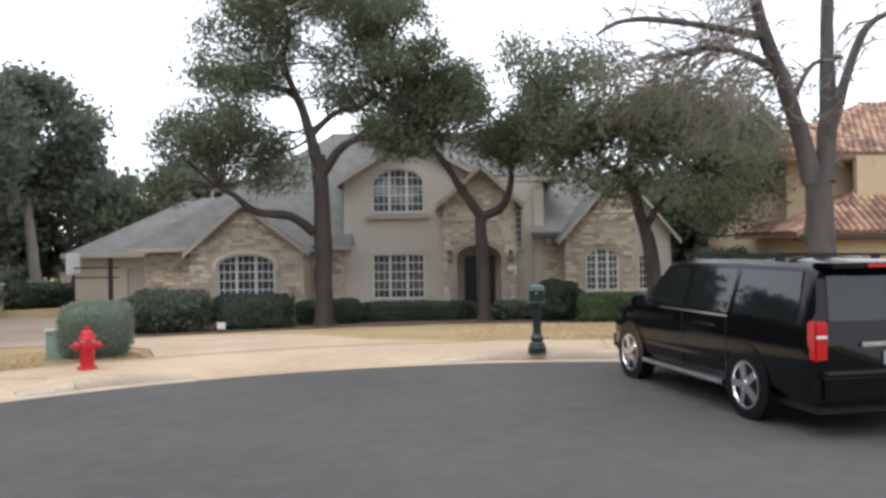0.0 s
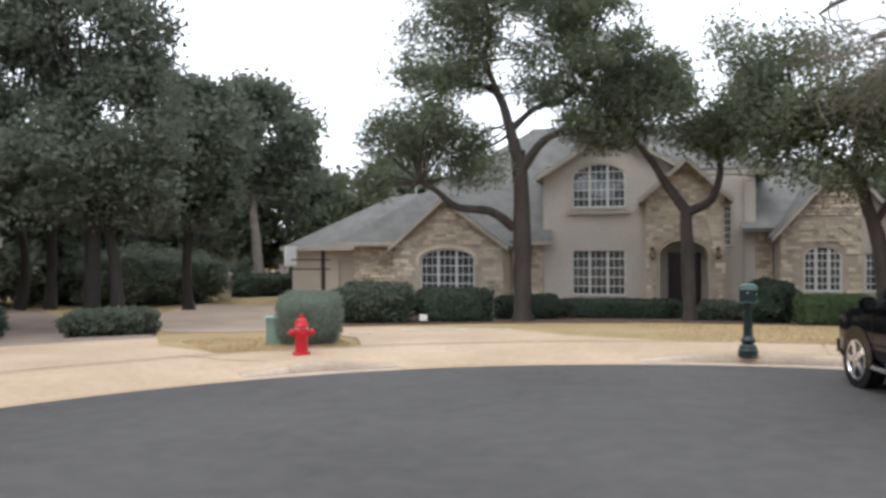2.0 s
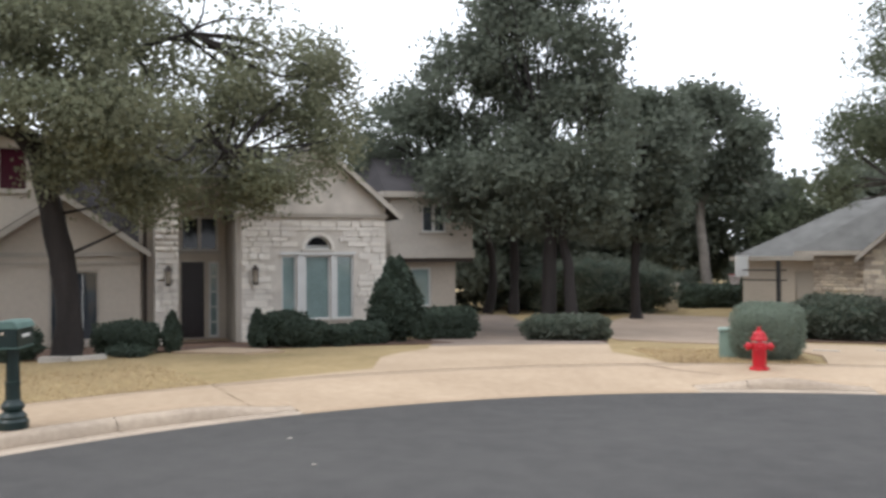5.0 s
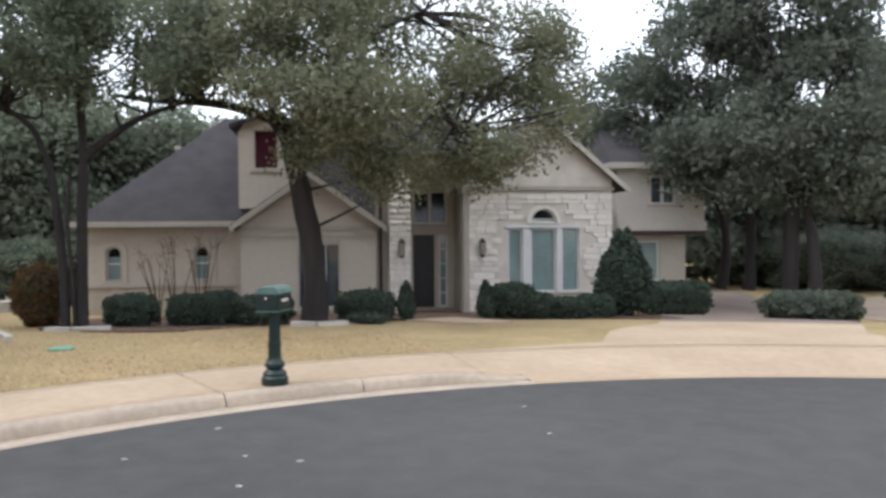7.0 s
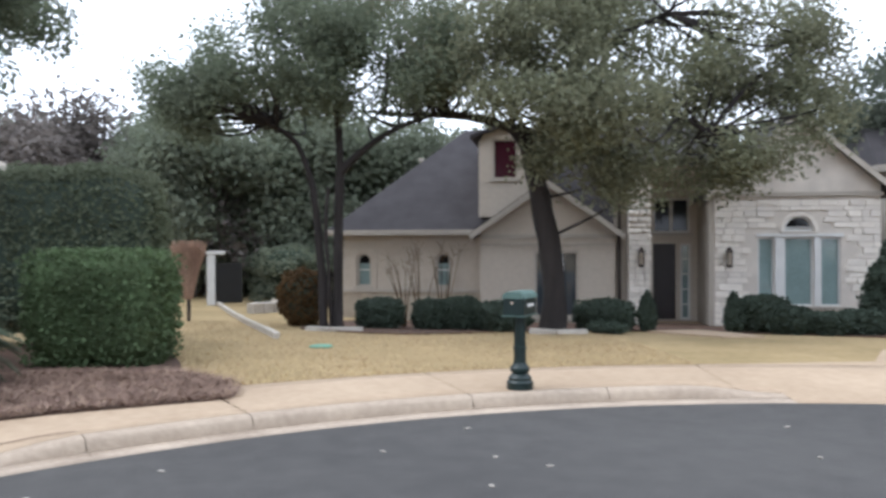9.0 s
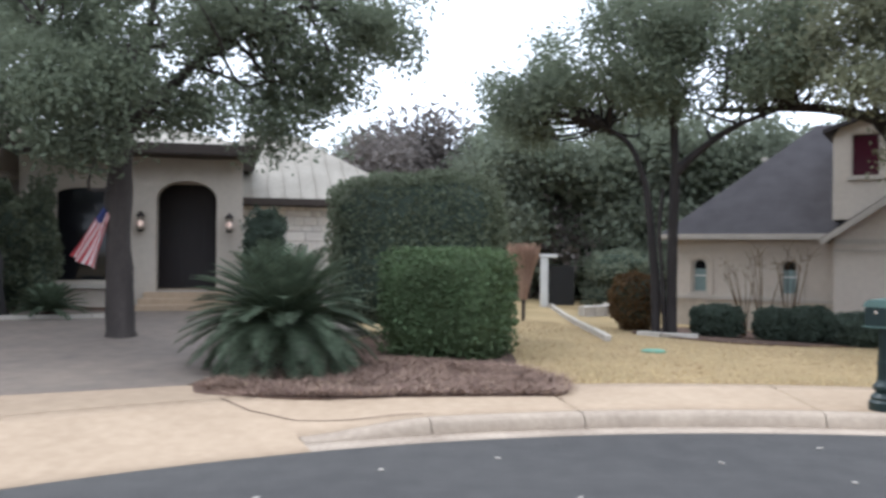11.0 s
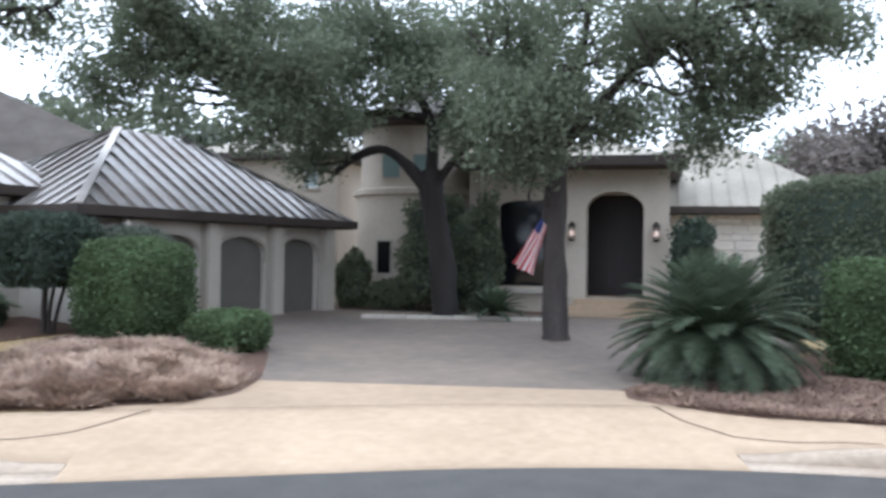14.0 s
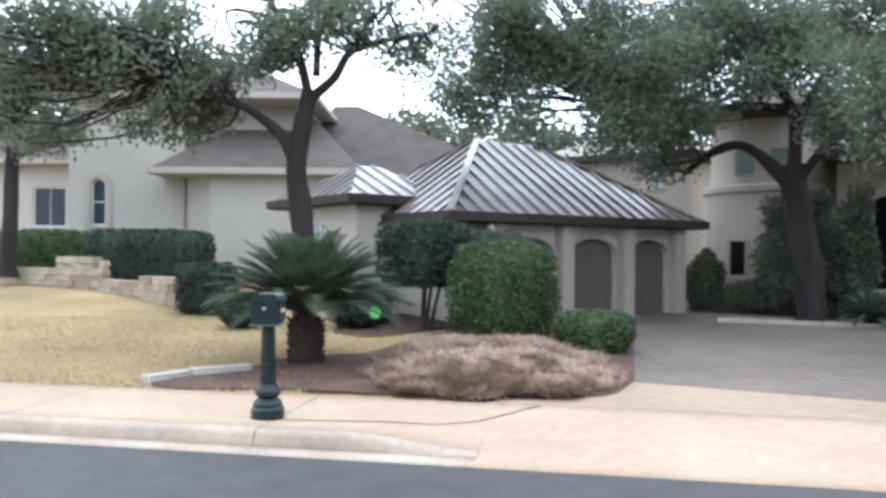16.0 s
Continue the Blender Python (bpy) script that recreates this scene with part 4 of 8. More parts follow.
part("wall", pane_wall(rect(b0, b1 - 0.45, Z2, bb - 0.15), [rect(10.9, 11.7, 0.3, 1.75)], 2.6), CREAM, white_house)
window(white_house, 10.9, 11.7, 0.3, 1.75, 2.6, 1, 1, glass=GLASST)
block(white_house, b0, b1 - 0.45, 2.86, 8, Z2, bb - 0.16, CREAM)
hip_roof(white_house, b0, b1, 2.0, 8, bt, (b0 + 0.3, b1 - 1.6, 5, bt + 1.6), ROOFD, 0.3)

# --- stucco house with the tower, behind the court ---
H3 = frame_m(0.277, 0.905, 100.94, 23.5)
court_house = thing("house", "cream stucco house with round tower and pale metal roof", "house", H3)
K3 = 23.5 / 20


def s3(u, z):
    return u * K3, 1.9 + (z - 1.9) * K3


Z3 = 0.1
f0, ft = s3(-2.25, 3.98)
f1, _ = s3(0.24, 0)
a0, ab, a1, at_ = -1.97, 0.75, -0.41, 3.74
part("wall", pane_wall([(f0, Z3), (f1, Z3), (f1, ft), (f0, ft)], [arch(a0, a1, ab, at_ - 0.5, at_)], 0, 0.7), CREAM, court_house, "cream stucco entrance block")
part("wall", boxed(f0, f1, 0.702, 3.5, Z3, ab), CREAM, court_house)
for a in ((f0, f0 + 0.3, 0.702, 4), (f1 - 0.3, f1, 0.702, 4)):
    part("wall", boxed(*a, ab, ft), CREAM, court_house)
part("porch_ceiling", boxed(f0 + 0.3, f1 - 0.3, 0.7, 3.5, at_ + 0.05, at_ + 0.15), CREAM, court_house)
d = part("door", boxed(a0 - 0.1, a1 + 0.1, 1.6, 1.7, ab, at_), DOORW, court_house, "dark arched front door")
for i in range(2):
    for z in (ab + 0.2, ab + 1.2):
        part("door_panel", boxed(a0 + 0.1 + i * 0.62, a0 + 0.58 + i * 0.62, 1.57, 1.6, z, z + 0.85, bevel=0.01), DOORW, d)
part("porch_floor", boxed(f0 + 0.3, f1 - 0.3, 0.7, 1.6, ab - 0.05, ab + 0.01), CONCRETE, court_house)
for i in range(3):
    part("step", boxed(a0 - 0.3 - 0.1 * i, a1 + 0.3 + 0.1 * i, -0.35 * (i + 1), -0.35 * i - 0.003, Z3, ab - 0.15 * i - 0.02, bevel=0.02), CONCRETE, court_house)
for u in (-2.01, -0.06):
    lantern(court_house, u * K3, 0, s3(0, 2.5)[1], lit=True, h=0.55)
# flat eaves
part("eave", boxed(s3(-4.75, 0)[0], s3(0.55, 0)[0], -0.7, 4.5, ft + 0.02, ft + 0.3, bevel=0.04), FASCIA, court_house, "dark timber eaves")
hip_roof(court_house, s3(-4.6, 0)[0], f1, -0.2, 6, ft + 0.32, (-3.5, -1.5, 3, ft + 1.2), METALW, 0.3, gutter=FASCIA)
# window bay
w0, wz, w1, wt = -4.57, 0.96, -2.98, 3.58
u0 = s3(-4.6, 0)[0]
part("wall", pane_wall([(u0, Z3), (f0 - 0.002, Z3), (f0 - 0.002, ft), (u0, ft)], [arch(w0, w1, wz, wt - 0.25, wt)], 0.25), CREAM, court_house, "cream stucco bay with large window")
window(court_house, w0, w1, wz, wt, 0.25, 1, 1, wt - 0.25, glass=GLASSK, paint=CREAM, label="large dark window with curved head")
block(court_house, u0, f0, 0.51, 5, Z3, ft, CREAM)
part("ledge", boxed(w0 - 0.3, w1 + 0.3, 0.05, 0.245, wz - 0.16, wz - 0.02, bevel=0.03), TRIM, court_house)
# tower
tu, tz = s3(-6.27, 3.5)
part("tower_wall", lathe(bmesh.new(), [(1.98, Z3), (1.98, tz - 0.15), (2.1, tz - 0.1), (2.1, tz + 0.05), (1.98, tz + 0.1), (1.98, tz + 0.14)], 40, (tu, 1.8, 0)), CREAM, court_house, "round tower of pale limestone", smooth=False)
ut = s3(0, 5.15)[1]
part("tower_upper_wall", lathe(bmesh.new(), [(1.85, tz + 0.14), (1.85, ut)], 40, (tu, 1.8, 0)), CREAM, court_house)
part("tower_eave", lathe(bmesh.new(), [(1.9, ut), (2.35, ut + 0.05), (2.35, ut + 0.3), (1.9, ut + 0.35), (0.1, ut + 1.5)], 40, (tu, 1.8, 0)), FASCIA, court_house)
for du in (-0.6, 0.35):
    w = part("tower_window", boxed(tu + du - 0.05, tu + du + 0.55, -0.09, 0.1, tz + 0.35, tz + 1.1), TRIM, court_house)
    part("pane", boxed(tu + du, tu + du + 0.5, -0.105, -0.093, tz + 0.4, tz + 1.05), GLASST, w)
q = H3.inverted() @ Vector((-21.2, -11.26, 1.81))
w = part("tower_window", boxed(-0.3, 0.3, -0.06, 0.3, -0.58, 0.52, bevel=0.02), TRIM, court_house)
part("pane", boxed(-0.22, 0.22, -0.075, -0.063, -0.48, 0.46), GLASSK, w)
part("window_sill", boxed(-0.36, 0.36, -0.14, 0.1, -0.64, -0.56, bevel=0.01), TRIM, w)
w.matrix_local = pose(q.x, q.y, q.z, 0, 0, math.degrees(math.atan2(q.x - tu, 1.8 - q.y)))
# upper rooms behind the tower
u0, z0 = s3(-13.5, 3.0)
u1, z1 = s3(-8.85, 4.75)
part("wall", pane_wall(rect(u0, u1, Z3, z1), [rect(s3(-9.95, 0)[0], s3(-9.48, 0)[0], s3(0, 3.75)[1], s3(0, 4.45)[1])], 2.5), CREAM, court_house)
window(court_house, s3(-9.95, 0)[0], s3(-9.48, 0)[0], s3(0, 3.75)[1], s3(0, 4.45)[1], 2.5, 1, 1, glass=GLASST)
block(court_house, u0, u1, 2.76, 9, Z3, z1, CREAM)
hip_roof(court_house, u0, u1, 2.5, 9, z1, (u0 + 2.5, u1 - 2, 5.8, z1 + 1.4), METALW, 0.4, gutter=FASCIA)
# right wing with pale standing-seam roof
part("wall", pane_wall(rect(0.3, 5.5, Z3, 3.3), [], 3.0), WMORTAR, court_house, "pale stone side wing")
stones(court_house, rect(0.3, 5.5, Z3, 3.3), [], 3.0, 0.24, 0.5, WSTONE, WSTONE_J, 120, 17)
block(court_house, 0.3, 5.5, 3.26, 10, Z3, 3.3, WMORTAR)
hip_roof(court_house, 0.0, 5.5, 3.0, 11, 3.45, (0.3, 2.0, 7, 6.1), METALW, 0.5, gutter=FASCIA)
for i in range(1, 13):
    u = -0.4 + i * 0.5
    top = min(1.0, max(0.05, (6.0 - u) / 3.9)) if u > 2.0 else 1.0
    part("roof_seam", slab(bmesh.new(), [(u - 0.02, 2.5, 3.5), (u + 0.02, 2.5, 3.5), (u + 0.02, 2.5 + 4.5 * top, 3.5 + 2.65 * top), (u - 0.02, 2.5 + 4.5 * top, 3.5 + 2.65 * top)], 0.04), METALW, court_house)

# --- garage with the standing-seam roof; x runs along its doors, y into it ---
gx, gy, gyaw = 0.796, 0.349, 137.45
ga = radians(gyaw)
gf, gr = Vector((-math.sin(ga), math.cos(ga), 0)), Vector((math.cos(ga), math.sin(ga), 0))
gorg = Vector((gx, gy, 0)) + gr * 0.18 + gf * 18.0
GM = Matrix.Translation(gorg) @ Matrix.Rotation(ga + math.atan2(0.578, 0.816), 4, "Z")
garage = thing("garage", "stone and stucco garage with arched doors and metal roof", "garage", GM)
GZ, GE = 0.15, 2.78
doors = [(1.7, 3.25), (3.8, 5.42), (5.95, 7.42)]
part("wall", pane_wall(rect(0.3, 8.1, GZ, GE), [arch(a, b, GZ + 0.02, 1.88, 2.26) for a, b in doors], 0.3, 0.35), STUCCO, garage, "stucco garage front with three arched doors")
for a, b in doors:
    d = part("garage_door", pane_wall(arch(a + 0.01, b - 0.01, GZ + 0.03, 1.87, 2.25), [], 0.4, 0.05), GDOOR, garage, "grey-brown arched garage door")
    for i in range(1, 4):
        part("door_rail", boxed(a + 0.03, b - 0.03, 0.38, 0.4, GZ + i * 0.48, GZ + i * 0.48 + 0.035), GDOOR, d)
    part("door_arch", pane_wall(arch_ring(a - 0.003, b + 0.003, 1.6, 1.88, 2.263, 0.08), [], 0.24, 0.056), TRIM, garage)
for u in (1.4, 3.53, 5.69, 7.72):
    p = part("pier", boxed(u - 0.21, u + 0.21, 0.02, 0.298, GZ - 0.1, GE - 0.2, bevel=0.03), TRIM, garage, "pale stone pier")
    part("pier_cap", boxed(u - 0.25, u + 0.25, -0.04, 0.298, GE - 0.2, GE - 0.08, bevel=0.02), TRIM, p)
    part("pier_base", boxed(u - 0.24, u + 0.24, -0.03, 0.298, GZ - 0.1, GZ + 0.16, bevel=0.02), TRIM, p)
for a in ((0.3, 0.6, 0.652, 6.2), (7.8, 8.1, 0.652, 6.2), (0.6, 7.8, 5.9, 6.2)):
    part("wall", boxed(*a, GZ, GE), STUCCO, garage)
hip_roof(garage, 0.3, 8.1, 0.3, 6.2, GE, (3.2, 5.2, 3.25, 4.95), METAL, 0.42, gutter=FASCIA)


def seams(parent, a, b, top0, top1, n, mtl):
    """Raised seams down one roof slope: from the eave a-b up to top0-top1."""
    a, b, top0, top1 = map(Vector, (a, b, top0, top1))
    run_ = (b - a).normalized()
    up = ((top0 + top1) / 2 - (a + b) / 2)
    up = (up - run_ * up.dot(run_))
    rise = up.length
    up.normalize()
    t0, t1 = (top0 - a).dot(run_), (top1 - a).dot(run_)
    ln = (b - a).length
    nrm = run_.cross(up)
    nrm = nrm if nrm.z > 0 else -nrm
    for i in range(1, n):
        x = ln * i / n
        k = min(1.0, x / t0 if x < t0 else ((ln - x) / (ln - t1) if x > t1 else 1.0))
        p, q = a + run_ * x, a + run_ * x + up * rise * k
        bm = bmesh.new()
        w, h = run_ * 0.022, nrm * 0.05
        vs = [bm.verts.new(c) for c in (p - w, p + w, p + w + h, p - w + h, q - w, q + w, q + w + h, q - w + h)]
        for f in ((0, 1, 2, 3), (4, 5, 6, 7), (0, 1, 5, 4), (1, 2, 6, 5), (2, 3, 7, 6), (3, 0, 4, 7)):
            bm.faces.new([vs[j] for j in f])
        part("roof_seam", bm, mtl, parent)


seams(garage, (-0.12, -0.12, GE), (8.52, -0.12, GE), (3.2, 3.25, 4.95), (5.2, 3.25, 4.95), 19, METAL)
seams(garage, (-0.12, 6.62, GE), (-0.12, -0.12, GE), (3.2, 3.25, 4.95), (3.2, 3.25, 4.95), 15, METAL)
for p, q in (((-0.12, -0.12, GE), (3.2, 3.25, 4.95)), ((8.52, -0.12, GE), (5.2, 3.25, 4.95)), ((-0.12, 6.62, GE), (3.2, 3.25, 4.95))):
    p, q = Vector(p), Vector(q)
    bm = bmesh.new()
    sd = (q - p).cross(Vector((0, 0, 1))).normalized() * 0.09
    slab(bm, [p - sd + Vector((0, 0, 0.05)), p + sd + Vector((0, 0, 0.05)), q + sd + Vector((0, 0, 0.07)), q - sd + Vector((0, 0, 0.07))], 0.06)
    part("hip_cap", bm, METAL, garage)
# bay on the street side with its own small hipped roof
part("wall", boxed(-0.9, 0.298, 2.6, 6.4, GZ, 3.2), STUCCO, garage, "stucco bay")
hip_roof(garage, -0.9, 1.2, 2.6, 6.4, 3.22, (0.2, 0.9, 4.5, 4.15), METAL, 0.35, gutter=FASCIA)
seams(garage, (-1.25, 6.75, 3.22), (-1.25, 2.25, 3.22), (0.2, 4.5, 4.15), (0.2, 4.5, 4.15), 10, METAL)
seams(garage, (-1.25, 2.25, 3.22), (1.55, 2.25, 3.22), (0.2, 4.5, 4.15), (0.9, 4.5, 4.15), 6, METAL)
bm = pane_wall(arch(-5.1, -3.9, 1.0, 2.2, 2.6), [], 0, 0.05)
bmesh.ops.rotate(bm, verts=bm.verts, matrix=Matrix.Rotation(radians(-90), 3, "Z"))
bmesh.ops.translate(bm, verts=bm.verts, vec=(-0.96, 0, 0))
w = part("bay_window", bm, GLASST, garage, "arched window of the bay")
for y in (4.2, 4.5, 4.8):
    part("glazing_bar", boxed(-1.0, -0.95, y - 0.02, y + 0.02, 1.0, 2.55), WHITE, w)
for z in (1.4, 1.8, 2.2):
    part("glazing_bar", boxed(-1.0, -0.95, 3.9, 5.1, z - 0.02, z + 0.02), WHITE, w)
part("flood_lamp", lathe(bmesh.new(), [(0.03, 0), (0.08, -0.05), (0.1, -0.18)], 10, (1.05, -0.05, GE - 0.22)), TRIM, garage)

# --- grey stucco house up the slope ---
H4 = frame_m(0.796, 0.349, 137.45, 28)
grey_house = thing("house", "grey-beige stucco house with brown shingle hip roofs", "house", H4)
Z4 = 0.9
part("wall", pane_wall(rect(-7.9, -3.2, Z4, 4.55), [], 0.0), SIDING, grey_house, "grey-beige stucco wing")
part("wall", boxed(-3.45, -3.2, 0.252, 8, Z4, 4.55), SIDING, grey_house)
part("wall", pane_wall(rect(-3.19, 3.0, Z4, 4.55), [], 3.5), SIDING, grey_house)
bm = boxed(-2.1, 0, 0.0, 0.25, Z4, 4.55)
bmesh.ops.rotate(bm, verts=bm.verts, matrix=Matrix.Rotation(radians(-48), 3, "Z"))
bmesh.ops.translate(bm, verts=bm.verts, vec=(-7.9, 0.0, 0))
part("wall", bm, SIDING, grey_house)
part("wall", boxed(-9.4, -9.122, 1.452, 6, Z4, 7.3), SIDING, grey_house)
hip_roof(grey_house, -9.3, -3.2, 0.0, 8.5, 4.62, (-6.9, -5.4, 4.25, 7.4), ROOFB, 0.45)
hip_roof(grey_house, -6.2, 3.0, 3.5, 10.5, 4.6, (-4.6, -3.6, 7, 8.0), ROOFB, 0.45)
o = rect(-13.2, -9.12, Z4, 7.4)
part("wall", pane_wall(o, [arch(-12.42, -11.86, 2.71, 4.1, 4.4)], 1.2), SIDING, grey_house, "two-storey grey-beige stucco wall")
window(grey_house, -12.42, -11.86, 2.71, 4.4, 1.2, 1, 2, 4.1)
part("surround", pane_wall(arch(-12.6, -11.68, 2.58, 4.1, 4.6), [arch(-12.425, -11.855, 2.705, 4.1, 4.405)], 1.14, 0.07), TRIM, grey_house)
block(grey_house, -13.2, -5.0, 1.46, 10, Z4, 7.3, SIDING)
part("wall", pane_wall(rect(-9.34, -5.0, 4.6, 7.3), [], 2.4), SIDING, grey_house)
hip_roof(grey_house, -13.2, -5.0, 1.2, 10, 7.35, (-9.5, -8.6, 5.6, 9.6), ROOFB, 0.5)
o = rect(-19.5, -13.22, Z4, 5.2)
part("wall", pane_wall(o, [rect(-15.6, -14.3, 2.7, 4.25)], 3.5), STUCCO, grey_house)
window(grey_house, -15.6, -14.3, 2.7, 4.25, 3.5, 2, 1, glass=GLASSK)
block(grey_house, -19.5, -13.22, 3.76, 10, Z4, 5.1, STUCCO)
hip_roof(grey_house, -19.5, -13.22, 3.5, 10, 5.25, (-17, -15, 6.7, 7.0), ROOFB, 0.5)

# --- yellow stucco house with clay tiles ---
H5 = frame_m(0.825, 0.965, -10.52, 27)
tile_house = thing("house", "yellow stucco house with terracotta barrel tile roofs", "house", H5)
part("wall", pane_wall(rect(11.7, 22, 2.5, 4.95), [], 1.2), YELLOW, tile_house, "yellow stucco upper wall")
block(tile_house, 11.7, 22, 1.46, 9, 2.5, 4.95, YELLOW)
part("wall", pane_wall(rect(13.6, 22, 2.5, 4.95), [], 0.2), YELLOW, tile_house)
part("wall", pane_wall(rect(11.5, 22, -0.6, 2.4), [rect(12.2, 13.2, 0.2, 1.7)], -1.0), YELLOW, tile_house)
window(tile_house, 12.2, 13.2, 0.2, 1.7, -1.0, 2, 2)
block(tile_house, 11.5, 22, -0.74, 9, -0.6, 2.4, YELLOW)
part("eave", boxed(10.95, 22, -1.55, -1.0, 2.2, 2.38, bevel=0.03), FASCIA, tile_house)
part("eave", boxed(10.9, 22, 0.3, 1.25, 4.85, 4.98, bevel=0.03), TRIM, tile_house)
ROOF_TILES = []


def tiled(parent, eave0, eave1, top0, top1):
    """A slope of barrel tiles: a bed and, laid later, rows of tiles."""
    part("roof_slope", slab(bmesh.new(), [eave0, eave1, top1, top0], 0.14), TILE_J, parent)
    ROOF_TILES.append((parent, Vector(eave0), Vector(eave1), Vector(top0), Vector(top1)))


tiled(tile_house, (10.9, -1.5, 2.42), (22, -1.5, 2.42), (15.0, 1.2, 4.25), (22, 1.2, 4.25))
tiled(tile_house, (10.9, 3.9, 2.42), (10.9, -1.5, 2.42), (15.0, 1.2, 4.25), (15.0, 1.2, 4.25))
tiled(tile_house, (10.9, 0.3, 5.02), (22, 0.3, 5.02), (16.5, 5.4, 7.5), (22, 5.4, 7.5))
tiled(tile_house, (10.9, 10.5, 5.02), (10.9, 0.3, 5.02), (16.5, 5.4, 7.5), (16.5, 5.4, 7.5))


# ---- trees and shrubs ----
def tube_into(verts, faces, pts, r0, r1, n=8, wob=0.0, rng=None):
    """A tapering limb along a smoothed line."""
    pts = [Vector(p) for p in pts]
    fine = []
    for i in range(len(pts) - 1):
        p0, p1, p2, p3 = pts[max(0, i - 1)], pts[i], pts[i + 1], pts[min(len(pts) - 1, i + 2)]
        for k in range(4):
            t = k / 4
            fine.append(0.5 * ((2 * p1) + (p2 - p0) * t + (2 * p0 - 5 * p1 + 4 * p2 - p3) * t * t + (3 * p1 - p0 - 3 * p2 + p3) * t ** 3))
    fine.append(pts[-1])
    base = len(verts)
    m = len(fine)
    for i, p in enumerate(fine):
        d = (fine[min(m - 1, i + 1)] - fine[max(0, i - 1)]).normalized()
        a = d.cross(Vector((0.3, 0.9, 0.1))).normalized()
        b = d.cross(a)
        r = r0 + (r1 - r0) * (i / (m - 1)) ** 0.85
        for j in range(n):
            w = 2 * math.pi * j / n
            rr = r * (1 + wob * noise.noise(Vector((p.x * 1.7 + j * 3.1, p.y * 1.7, p.z * 1.3))))
            verts.append(p + (a * math.cos(w) + b * math.sin(w)) * rr)
    for i in range(m - 1):
        for j in range(n):
            faces.append((base + i * n + j, base + i * n + (j + 1) % n, base + (i + 1) * n + (j + 1) % n, base + (i + 1) * n + j))
    return fine


def leaf_quads(centres, per, spread, size, rng, flat=0.7, long=1.9):
    """Small folded leaves round the given centres, as arrays."""
    c = np.repeat(np.asarray(centres, "f"), per, axis=0)
    n = len(c)
    p = c + np.clip(rng.normal(0, 1, (n, 3)), -1.7, 1.7) * np.array((spread, spread, spread * flat))
    a = rng.normal(0, 1, (n, 3))
    a[:, 2] -= 0.25
    a /= np.linalg.norm(a, axis=1)[:, None]
    b = np.cross(a, rng.normal(0, 1, (n, 3)) + np.array((0, 0, 0.8)))
    b /= np.linalg.norm(b, axis=1)[:, None] + 1e-6
    s = size * rng.uniform(0.6, 1.4, n)[:, None]
    v = np.stack([p - a * s * long / 2, p + b * s / 2, p + a * s * long / 2, p - b * s / 2], 1).reshape(-1, 3)
    return v, np.arange(n * 4).reshape(-1, 4)


def tree(label, limbs, blobs, bark=None, leaf=None, count=30000, size=0.11, seed=1, clump=0.34, branches=110, per=55, gap=0.0, category="tree"):
    """limbs: (points, radius at the foot, radius at the end), the trunk first. blobs: (centre, radius across, radius up, weight)."""
    rng = np.random.default_rng(seed)
    bark = bark or BARK
    foot = Vector(limbs[0][0][0])
    z = land(foot.x, foot.y) if foot.z < 1.2 else foot.z
    t = thing("tree", label, category, Matrix.Translation((foot.x, foot.y, z)))
    inv = Vector((foot.x, foot.y, z))
    joints = []
    for i, (pts, r0, r1) in enumerate(limbs):
        pts = [Vector(p) - inv for p in pts]
        vs, fs = [], []
        if i == 0:
            pts[0].z = -0.15
            joints += tube_into(vs, fs, pts, r0, r1, 12, 0.35)
            for j in range(12):
                vs[j] = pts[0] + (vs[j] - pts[0]) * 1.45
        else:
            joints += tube_into(vs, fs, pts, r0, r1, 8, 0.35)
        raw("trunk" if i == 0 else "limb", [tuple(v) for v in vs], fs, bark, t, smooth=True)
    if not blobs:
        return t, joints, inv
    total = sum(b[3] for b in blobs)
    centres = []
    clumps = count // per
    for c, rx, rz, w in blobs:
        k = max(3, int(clumps * w / total))
        d = rng.normal(0, 1, (k * 2, 3))
        d /= np.linalg.norm(d, axis=1)[:, None]
        rr = rng.uniform(0.35, 1.0, (k * 2, 1)) ** 0.6
        q = np.array(Vector(c) - inv) + d * rr * np.array((rx, rx, rz))
        keep = [x for x in q if noise.noise(Vector(x) * 0.75 + Vector((seed, 0, 0))) > gap - 0.06][:k]
        centres += keep
    centres = np.array(centres)
    v, f = leaf_quads(centres, per, clump, size, rng)
    raw("crown", v, f, leaf or LEAF, t, kind="stuff")
    js = np.array([tuple(j) for j in joints])
    vs, fs = [], []
    for c in centres[rng.permutation(len(centres))[:branches]]:
        near = js[np.argmin(((js - c) ** 2).sum(1) + rng.uniform(0, 1.5, len(js)))]
        mid = (near + c) / 2 + rng.normal(0, 0.25, 3)
        tube_into(vs, fs, [near, mid, c], 0.05, 0.012, 5)
    if fs:
        raw("branch_work", [tuple(v) for v in vs], fs, bark, t, smooth=True, kind="stuff")
    return t, joints, inv


def B(c, rx, rz, w=1.0):
    return (c, rx, rz, w)


